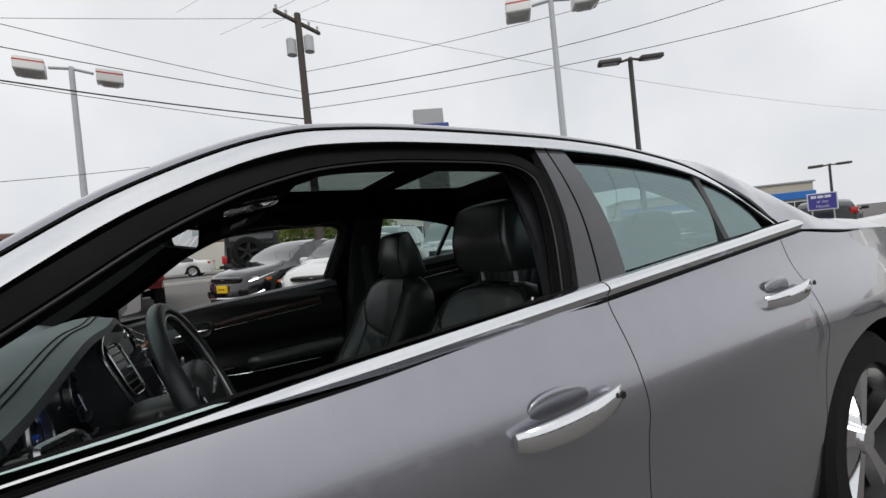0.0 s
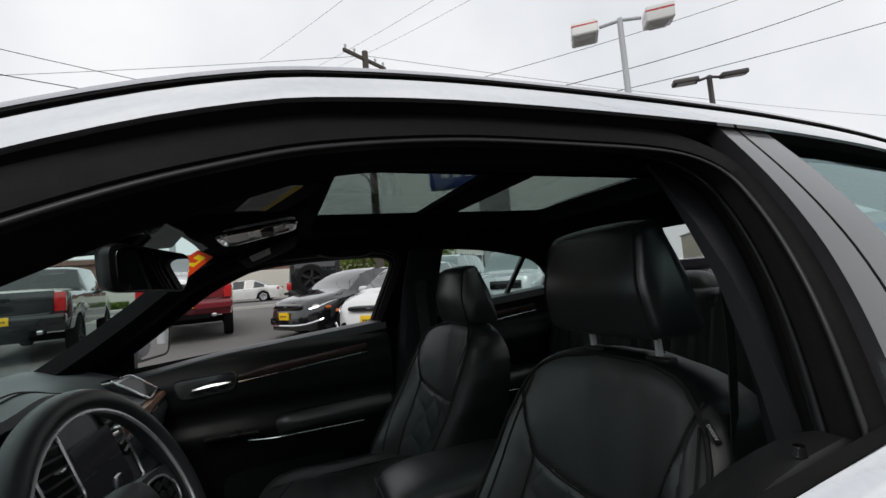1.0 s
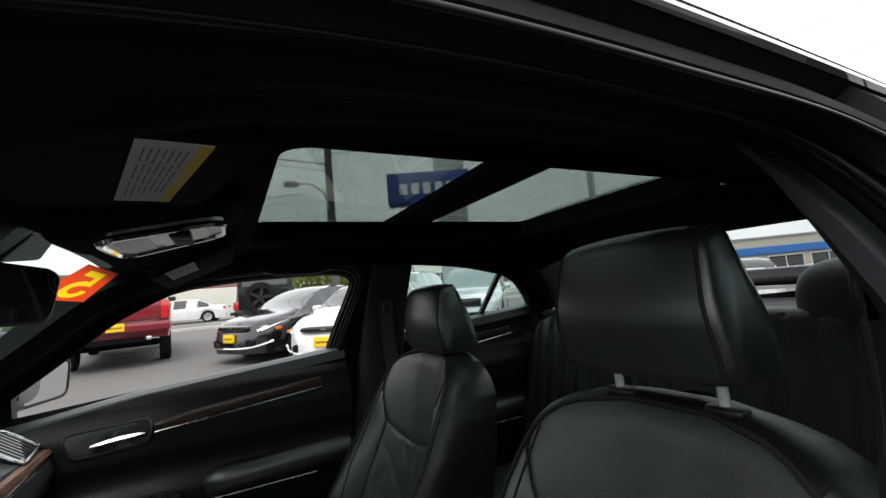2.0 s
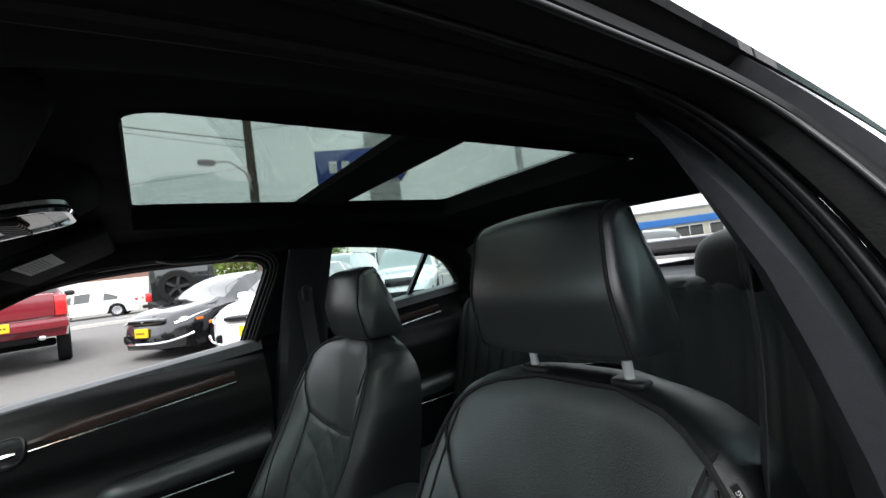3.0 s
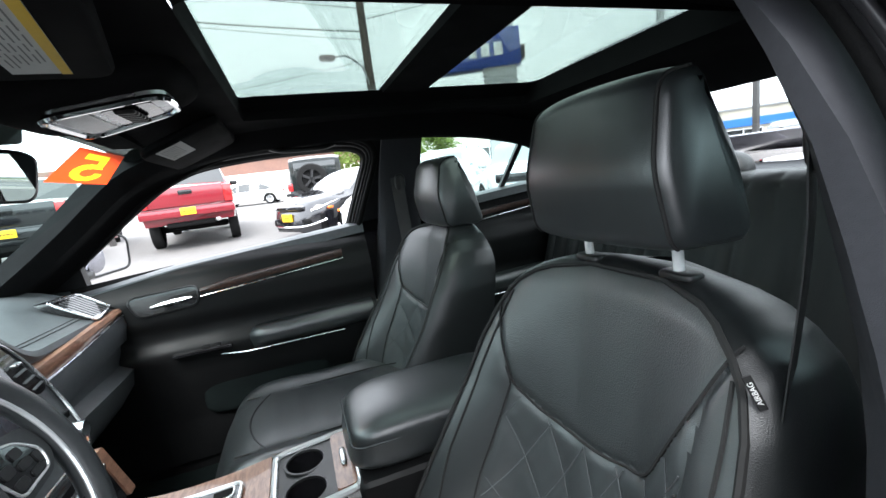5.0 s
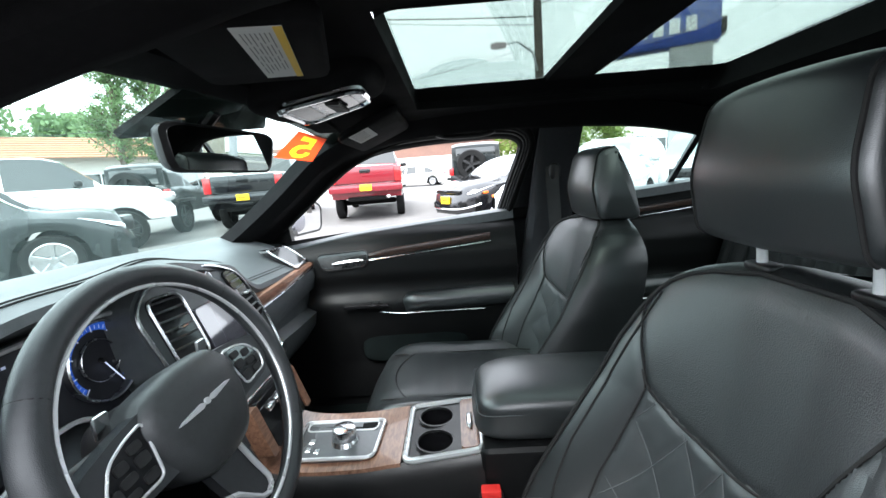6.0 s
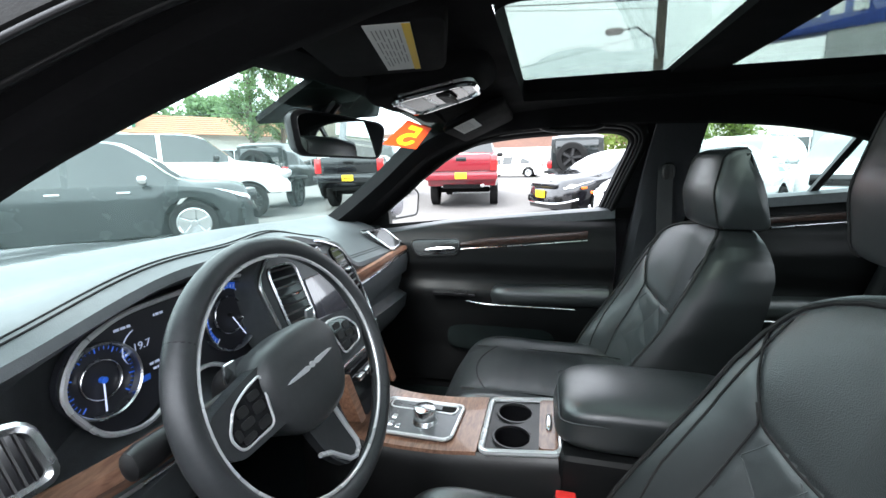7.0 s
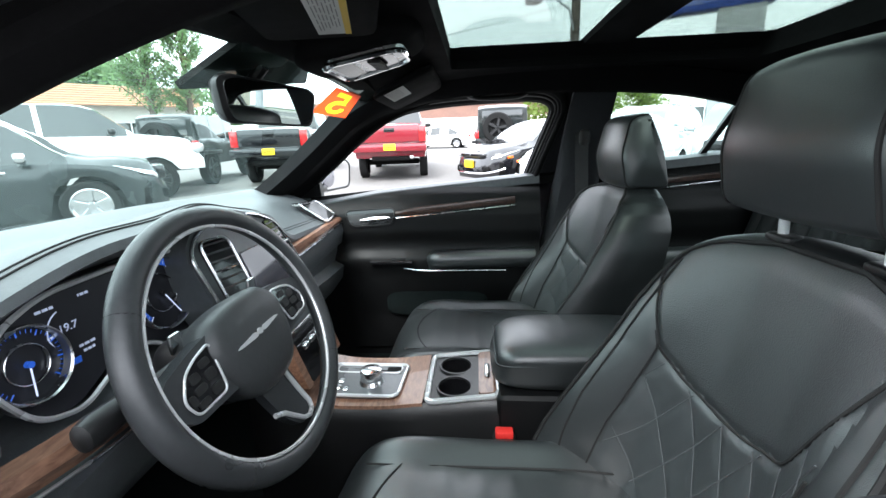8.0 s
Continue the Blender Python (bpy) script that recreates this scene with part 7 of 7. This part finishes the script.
# ---- street furniture, buildings and trees ----
def lamp_post(name, label, x, y, h, arm, along, box_style, group):
    """Parking-lot lamp: a mast with two heads."""
    v = thing(name, label, "street lamp", (x, y, ground_z(y)), group)
    z0 = ground_z(y)
    a = Vector((math.cos(radians(along)), math.sin(radians(along)), 0))
    dark = box_style == "dark"
    bm = bmesh.new()
    if dark:
        loft(bm, [[Vector((x + dx * q, y + dy * q, z)) for dx, dy in ((-1, -1), (1, -1), (1, 1), (-1, 1))] for z, q in ((z0, 0.075), (z0 + h, 0.06))])
    else:
        cyl(bm, (x, y, z0), (x, y, z0 + h), 0.11, 0.075, 12)
    part("mast", bm, "pole_brown" if dark else "pole_grey", v)
    bm = bmesh.new()
    tube(bm, [Vector((x, y, z0 + h - 0.12)) - a * arm, Vector((x, y, z0 + h - 0.05)), Vector((x, y, z0 + h - 0.12)) + a * arm], 0.05, 8)
    part("arm", bm, "pole_brown" if dark else "pole_grey", v)
    for s in (-1, 1):
        c = Vector((x, y, z0 + h - (0.10 if dark else 0.20))) + a * s * (arm + 0.42)
        m = Matrix.Translation(c) @ Euler((radians(6 * s), 0, radians(along))).to_matrix().to_4x4()
        bm = bmesh.new()
        if dark:
            box(bm, (-0.42, -0.17, -0.07), (0.42, 0.17, 0.10), 0.06, 3, m)
        else:
            lo = [(-0.36, -0.30), (0.36, -0.30), (0.36, 0.30), (-0.36, 0.30)]
            loft(bm, [[m @ Vector((u * k, w * k, z)) for u, w in rounded(lo, 0.05)] for k, z in ((0.92, -0.20), (1.0, -0.17), (1.0, 0.17), (0.94, 0.21))])
        head = part("lamp_head", bm, "pole_brown" if dark else "lamp_white", v, "dark lamp head" if dark else "white box lamp head")
        bm = bmesh.new()
        if dark:
            box(bm, (-0.30, -0.12, -0.085), (0.30, 0.12, -0.06), 0.01, 1, m)
        else:
            loft(bm, [[m @ Vector((u * k, w * k, z)) for u, w in rounded(lo, 0.05)] for k, z in ((0.80, -0.20), (0.55, -0.27), (0.2, -0.29))])
        part("lamp_lens", bm, "lens", head, "clouded lamp lens")
        if not dark:
            bm = bmesh.new()
            loft(bm, [[m @ Vector((u * 1.006, w * 1.006, z)) for u, w in rounded(lo, 0.05)] for z in (0.06, 0.11)], True, False)
            part("red_stripe", bm, "lamp_red", head, "red stripe")
    return v


lamp_post("lamp_post", "grey mast with two white box lamps", -2.31, 15.84, 7.72, 0.55, 8, "box", "lot lamps")
lamp_post("lamp_post", "grey mast with two white box lamps", 10.44, 7.38, 8.0, 0.55, -38, "box", "lot lamps")
lamp_post("dark_lamp_post", "dark bronze mast with two flat lamps", 15.62, 8.57, 7.45, 0.35, -35, "dark", "lot lamps")
lamp_post("dark_lamp_post", "dark bronze mast with two flat lamps", 40.57, 10.84, 4.1, 0.35, -60, "dark", "lot lamps")

# timber pole with crossarm, transformers and a street lamp
PX, PY = 4.45, 13.4
pole = thing("utility_pole", "weathered timber utility pole with two transformers", "utility pole", (PX, PY, ground_z(PY)))
bm = bmesh.new()
cyl(bm, (PX, PY, 0), (PX, PY, 9.75), 0.16, 0.11, 14)
part("pole_shaft", bm, "pole_wood", pole)
arm_dir = Vector((0.86, 0.5, 0)).normalized()
bm = bmesh.new()
box(bm, (-1.0, -0.05, -0.06), (1.0, 0.05, 0.06), 0.01, 1, Matrix.Translation((PX, PY, 9.45)) @ Euler((0, 0, math.atan2(arm_dir.y, arm_dir.x))).to_matrix().to_4x4())
part("crossarm", bm, "pole_wood", pole)
for t in (-0.9, -0.5, 0.5, 0.9):
    bm = bmesh.new()
    p = Vector((PX, PY, 9.5)) + arm_dir * t
    cyl(bm, p, p + Vector((0, 0, 0.16)), 0.035, 0.05, 8)
    part("insulator", bm, "pole_grey", pole)
for t, z in ((-0.30, 8.30), (0.30, 8.42)):
    p = Vector((PX, PY, z)) + Vector((0.95, -0.3, 0)) * t
    bm = bmesh.new()
    cyl(bm, p, p + Vector((0, 0, 0.52)), 0.17, 0.17, 16)
    cyl(bm, p + Vector((0, 0, 0.52)), p + Vector((0, 0, 0.62)), 0.12, 0.03, 12)
    part("transformer", bm, "pole_grey", pole, "grey transformer can")
bm = bmesh.new()
tube(bm, [Vector((PX, PY, 4.2)), Vector((PX - 0.25, PY - 0.3, 4.9)), Vector((PX - 0.75, PY - 0.6, 5.15)), Vector((PX - 1.25, PY - 0.8, 5.05))], 0.035, 8)
part("lamp_arm", bm, "pole_grey", pole)
bm = bmesh.new()
pillow(bm, (PX - 1.4, PY - 0.9, 5.0), (0.24, 0.14, 0.09), 3, 8)
part("street_lamp_head", bm, "pole_brown", pole)


def wire(a, b, sag, r=0.012):
    bm = bmesh.new()
    a, b = Vector(a), Vector(b)
    tube(bm, [a + (b - a) * t - Vector((0, 0, sag * 4 * t * (1 - t))) for t in span(0, 1, 24)], r, 5)
    return bm


for i, (za, zb, r) in enumerate(((6.05, 8.2, 0.022), (6.75, 9.2, 0.013), (7.0, 10.4, 0.010), (5.8, 7.7, 0.010))):
    tagged(part("overhead_wire", wire((PX, PY, za), (-26, 12.0 - i, zb + 2.4), 1.0, r), "wire", None), "thin black overhead wire", "cable", "overhead wires")
for i, (za, zb, r) in enumerate(((6.9, 12.2, 0.016), (7.7, 13.0, 0.010), (6.4, 8.8, 0.012))):
    tagged(part("overhead_wire", wire((PX, PY, za), (30, 6.0 - 4 * i, zb + 1.5), 0.8, r), "wire", None), "thin black overhead wire", "cable", "overhead wires")
for i, (a, b) in enumerate((((3.0, 30, 17), (16.0, -8, 10.0)), ((6.0, 32, 19), (18, -8, 10.4)), ((0.5, 30, 18), (14, -8, 10.8)), ((-40, 24, 9.4), (PX, PY, 9.6)), ((PX, PY, 9.6), (60, 10, 9.2)), ((PX, PY, 5.2), (-14, 11.5, 3.4)))):
    tagged(part("overhead_wire", wire(a, b, 0.7, 0.008), "wire", None), "thin black overhead wire", "cable", "overhead wires")

# blue pylon sign
SX, SY = 10.87, 18.85
zs0 = ground_z(SY)
sign = thing("pylon_sign", "blue pylon sign with pale bars on a grey post", "sign", (SX, SY, zs0))
m = Matrix.Translation((SX, SY, 0)) @ Euler((0, 0, radians(-24))).to_matrix().to_4x4()
bm = bmesh.new()
box(bm, (0.45, -0.35, zs0), (2.05, 0.35, 8.55), 0.03, 2, m)
part("sign_post", bm, "sign_grey", sign, "grey sign post")
bm = bmesh.new()
box(bm, (-2.1, -0.42, 6.05), (2.3, 0.42, 7.75), 0.05, 2, m)
facep = part("sign_face", bm, "sign_blue", sign, "blue sign box")
bm = bmesh.new()
box(bm, (0.5, -0.40, 6.3), (2.5, 0.40, 6.9), 0.04, 2, m)
part("lower_box", bm, "pole_brown", sign)
for i in range(5):
    bm = bmesh.new()
    u = -1.45 + i * 0.62
    box(bm, (u, -0.445, 6.55), (u + 0.40, -0.42, 7.15), 0.01, 1, m)
    part("letter_bar", bm, "sign_white", facep, "pale bar")

# purple board on a stand beside the lot
bx, by = 18.2, 4.15
board = thing("sale_board", "purple board with pale lettering on a stand", "sign", (bx, by, 0))
m = Matrix.Translation((bx, by, 0)) @ Euler((0, 0, radians(-70))).to_matrix().to_4x4()
bm = bmesh.new()
box(bm, (-0.34, -0.02, 1.10), (0.34, 0.02, 1.60), 0.01, 1, m)
bface = part("board_face", bm, "sign_purple", board)
bm = bmesh.new()
box(bm, (-0.365, -0.015, 1.075), (0.365, 0.01, 1.625), 0.005, 1, m)
part("board_edge", bm, "sign_white", board)
for u in (-0.26, 0.26):
    bm = bmesh.new()
    cyl(bm, m @ Vector((u, 0.02, 0)), m @ Vector((u, 0.02, 1.2)), 0.02, n=8)
    part("stand_leg", bm, "pole_grey", board)
face_m = m @ Matrix.Translation((0, -0.022, 1.345)) @ Euler((radians(90), 0, 0)).to_matrix().to_4x4()
letters("board_letters", "of the", 0.12, "sign_white", face_m, bface, 0.002)
letters("board_letters", "Month", 0.12, "sign_white", face_m @ Matrix.Translation((0, -0.15, 0)), bface, 0.002)
bm = bmesh.new()
bars(bm, lambda u, w: m @ Vector((u, -0.023, w)), -0.27, 0.27, 1.46, 0.085, 5)
part("letter_bars", bm, "sign_white", bface)


def building(name, label, c, along, length, depth, height, wall, band=None, panes=0, pane_z=(0.9, 2.6), roof=None):
    """A low commercial building; its front faces -y before it is turned."""
    z0 = ground_z(c[1])
    v = thing(name, label, "building", (c[0], c[1], z0), "low buildings")
    m = Matrix.Translation((c[0], c[1], z0)) @ Euler((0, 0, radians(along))).to_matrix().to_4x4()
    bm = bmesh.new()
    box(bm, (-length / 2, 0, 0), (length / 2, depth, height), 0.03, 1, m)
    part("wall", bm, wall, v)
    if band:
        z1, z2, material, out = band
        bm = bmesh.new()
        box(bm, (-length / 2 - 0.1, -out, z1), (length / 2 + 0.1, 0.4, z2), 0.03, 1, m)
        part("fascia", bm, material, v)
    if roof:
        bm = bmesh.new()
        z1, z2, out = roof
        n = 9
        for k in range(n):
            t0, t1 = k / n, (k + 1) / n
            loft(bm, [[m @ Vector((u, -out + (out + 1.2) * t, z1 + (z2 - z1) * t + dz)) for t, dz in ((t0, 0.0), (t0, 0.07), (t1, 0.02), (t1, 0.0))] for u in (-length / 2 - 0.4, length / 2 + 0.4)])
        part("shingle_roof", bm, "orange_roof", v, "brown shingled roof")
    bm = bmesh.new()
    box(bm, (-length / 2 - 0.15, -0.15, height), (length / 2 + 0.15, depth + 0.15, height + 0.18), 0.03, 1, m)
    part("roof_edge", bm, "sign_grey", v)
    for i in range(panes):
        w = length / panes
        u = -length / 2 + w * (i + 0.5)
        bm = bmesh.new()
        box(bm, (u - w * 0.40, -0.03, pane_z[0]), (u + w * 0.40, 0.02, pane_z[1]), 0.01, 1, m)
        win = part("window", bm, "car_glass", v, "dark window")
        bm = bmesh.new()
        for q in (-0.41, 0.0, 0.41):
            box(bm, (u + w * q - 0.04, -0.06, pane_z[0]), (u + w * q + 0.04, 0.0, pane_z[1]), 0.005, 1, m)
        box(bm, (u - w * 0.42, -0.06, pane_z[1] - 0.02), (u + w * 0.42, 0.0, pane_z[1] + 0.07), 0.005, 1, m)
        part("window_frame", bm, "sign_white", win)
    return v, m


building("beige_store", "beige store with a blue fascia band", (46.9, 22.1), -40, 18, 8, 3.35, "beige", (1.75, 2.50, "blue_band", 0.2), 5, (0.4, 1.5))
shop, m = building("showroom", "white showroom with wide windows and blue bars", (42, -3.0), -88, 16, 8, 3.4, "pale_wall", (2.9, 4.4, "sign_white", 0.8), 6, (0.2, 2.7))
for i in range(5):
    bm = bmesh.new()
    box(bm, (2.6 + i * 0.95, -0.86, 3.35), (3.25 + i * 0.95, -0.80, 3.95), 0.01, 1, m)
    part("letter_bar", bm, "sign_blue", shop, "blue bar")
building("restaurant", "pale restaurant with a brown shingled roof", (-21.6, 24.5), 44, 9.5, 8, 3.7, "pale_wall", None, 4, (0.7, 2.4), (3.35, 4.75, 0.9))
building("board_building", "brown boarded building behind a pale wall", (-3.0, 42), 4, 34, 6, 4.0, "brown_wall", (3.7, 4.1, "brown_wall", 0.2), 5, (1.0, 2.0))
building("pale_office", "pale low office beyond the street", (26, 40), -14, 26, 8, 4.2, "pale_wall", None, 7, (1.0, 2.6))
building("rear_showroom", "plain pale showroom behind the camera", (4, -34), 180, 60, 8, 5.5, "pale_wall", (4.2, 5.4, "sign_white", 0.5), 12, (0.4, 3.2))

# green roundel sign
gx, gy = -25.2, 20.6
gs = thing("roundel_sign", "green sign with a pale disc on a post", "sign", (gx, gy, ground_z(gy)))
m = Matrix.Translation((gx, gy, ground_z(gy))) @ Euler((0, 0, radians(48))).to_matrix().to_4x4()
bm = bmesh.new()
box(bm, (-0.9, -0.15, 3.0), (0.9, 0.15, 5.0), 0.05, 2, m)
gf = part("sign_face", bm, "sign_green", gs)
bm = bmesh.new()
cyl(bm, m @ Vector((0.1, -0.19, 4.0)), m @ Vector((0.1, -0.14, 4.0)), 0.62, n=32)
part("disc", bm, "sign_white", gf, "pale disc")
bm = bmesh.new()
box(bm, (-0.12, -0.08, 0), (0.12, 0.08, 3.1), 0.02, 1, m)
part("sign_post", bm, "pole_grey", gs)

# low pale garden wall and clipped hedges beyond the street
bm = bmesh.new()
box(bm, (-22, 36.0, ground_z(36)), (16, 36.35, ground_z(36) + 2.25), 0.03, 1)
setting("boundary_wall", bm, "pale_wall", "low pale garden wall", "wall")


def leaf_cloud(bm, c, r, n, size, rnd, squash=1.0):
    for _ in range(n):
        d = Vector((rnd.gauss(0, 1), rnd.gauss(0, 1), rnd.gauss(0, 1))).normalized() * rnd.random() ** 0.4
        p = Vector(c) + Vector((d.x * r, d.y * r, d.z * r * squash))
        a = Vector((rnd.gauss(0, 1), rnd.gauss(0, 1), rnd.gauss(0, 1))).normalized()
        b = a.orthogonal().normalized()
        s = size * rnd.uniform(0.6, 1.4)
        vs = [bm.verts.new(p + q) for q in (a * s, b * s * 0.5, a * -s, b * -s * 0.5)]
        bm.faces.new(vs)


def tree(x, y, h, crown_r, label, leaf, seed, conifer=False, size=0.16):
    rnd = random.Random(seed)
    z0 = ground_z(y)
    t = thing("tree", label, "tree", (x, y, z0), "street trees")
    bm = bmesh.new()
    loft(bm, [[Vector((x + 0.15 * math.sin(3 * q) + math.cos(a) * r, y + math.sin(a) * r, z0 + h * q)) for a in span(0, 2 * math.pi * 8 / 9, 8)] for q, r in ((0, 0.20), (0.2, 0.15), (0.5, 0.10), (0.92, 0.03))])
    limbs = []
    for k in range(120 if conifer else 26):
        q = rnd.uniform(0.22, 0.95)
        a = rnd.uniform(0, 2 * math.pi)
        reach = crown_r * (min(1.0, (1.06 - q) * 2.2) if conifer else math.sin(math.pi * min(1, max(0.1, (q - 0.1) / 0.95)))) * rnd.uniform(0.6, 1.1)
        p0 = Vector((x, y, z0 + h * q * 0.92))
        p1 = p0 + Vector((math.cos(a) * reach, math.sin(a) * reach, reach * (0.9 if conifer else 0.45)))
        tube(bm, [p0, (p0 + p1) / 2 + Vector((0, 0, 0.1)), p1], 0.025, 5)
        limbs.append((p0, p1, reach))
    part("trunk", bm, "bark", t, "", 60)
    bm = bmesh.new()
    for p0, p1, reach in limbs:
        for f in (0.45, 0.75, 1.0):
            leaf_cloud(bm, p0 + (p1 - p0) * f, (0.10 if conifer else 0.22) * crown_r + 0.14 * reach, 34 if conifer else 60, size * (0.42 if conifer else 0.8), rnd, 0.9)
    part("crown", bm, leaf, t, "", 0)
    return t


tree(-15.3, 20.3, 11.4, 1.25, "tall slender green street tree", "leaf", 1, True)
tree(-13.9, 21.3, 11.8, 1.15, "tall slender green street tree", "leaf", 2, True)
tree(6.4, 27.5, 4.4, 2.6, "low bright green street tree", "leaf_yellow", 3)
tree(9.6, 30.0, 4.0, 2.0, "low bright green street tree", "leaf_yellow", 4)
tree(13.5, 33.0, 4.2, 2.0, "low bright green street tree", "leaf_yellow", 5)
tree(-33.0, 36.0, 9.0, 3.6, "broad green tree behind the roofs", "leaf", 6, size=0.3)
tree(-39.0, 33.0, 10.5, 4.0, "broad green tree behind the roofs", "leaf", 7, size=0.3)
tree(-46.0, 30.0, 9.5, 4.0, "broad green tree behind the roofs", "leaf", 8, size=0.3)
tree(-24.0, 42.0, 9.0, 4.0, "broad green tree behind the roofs", "leaf", 9, size=0.3)
rnd = random.Random(77)
for x0, x1, y, h in ((-5.5, -1.6, 34.6, 0.75), (-0.6, 0.2, 34.2, 1.0), (-12.5, -9.0, 34.6, 0.6), (-22.0, -16.0, 26.0, 0.8)):
    hd = thing("hedge", "clipped green hedge by the pavement", "hedge", ((x0 + x1) / 2, y, ground_z(y)), "hedges")
    bm = bmesh.new()
    for k in range(int((x1 - x0) * 500)):
        p = Vector((rnd.uniform(x0, x1), y + rnd.uniform(-0.45, 0.45), ground_z(y) + h * rnd.random() ** 0.6))
        a = Vector((rnd.gauss(0, 1), rnd.gauss(0, 1), rnd.gauss(0, 1))).normalized()
        b = a.orthogonal().normalized()
        vs = [bm.verts.new(p + q) for q in (a * 0.10, b * 0.06, a * -0.10, b * -0.06)]
        bm.faces.new(vs)
    part("foliage", bm, "leaf_yellow", hd, "", 0)

# street: carriageway, kerbs, pavement, verge and lane lines
def strip(name, material, y0, y1, dz, label, category, h=0.0):
    bm = bmesh.new()
    ys = [q for q in (y0, 25, 30, 36, y1) if y0 <= q <= y1]
    ys = sorted(set(ys))
    for a, b in zip(ys, ys[1:]):
        loft(bm, [[Vector((x, a, ground_z(a) - 0.05)), Vector((x, b, ground_z(b) - 0.05)), Vector((x, b, ground_z(b) + dz)), Vector((x, a, ground_z(a) + dz))] for x in (-70, -30, 0, 30, 70)])
    return setting(name, bm, material, label, category)


strip("road", "road", 22.4, 32.4, 0.006, "grey carriageway beyond the car lot", "road")
strip("kerb_near", "concrete", 22.1, 22.4, 0.12, "pale concrete kerb", "kerb")
strip("kerb_far", "concrete", 32.4, 32.7, 0.13, "pale concrete kerb", "kerb")
strip("pavement", "concrete", 32.7, 34.0, 0.13, "pale concrete pavement", "pavement")
strip("verge", "grass", 34.0, 36.0, 0.14, "green verge by the wall", "grass")
for i, x in enumerate(span(-32, 32, 8)):
    bm = bmesh.new()
    box(bm, (x, 27.2, ground_z(27.2) + 0.004), (x + 3.0, 27.35, ground_z(27.35) + 0.012), 0)
    setting("lane_line", bm, "line", "worn white lane line", "road marking")
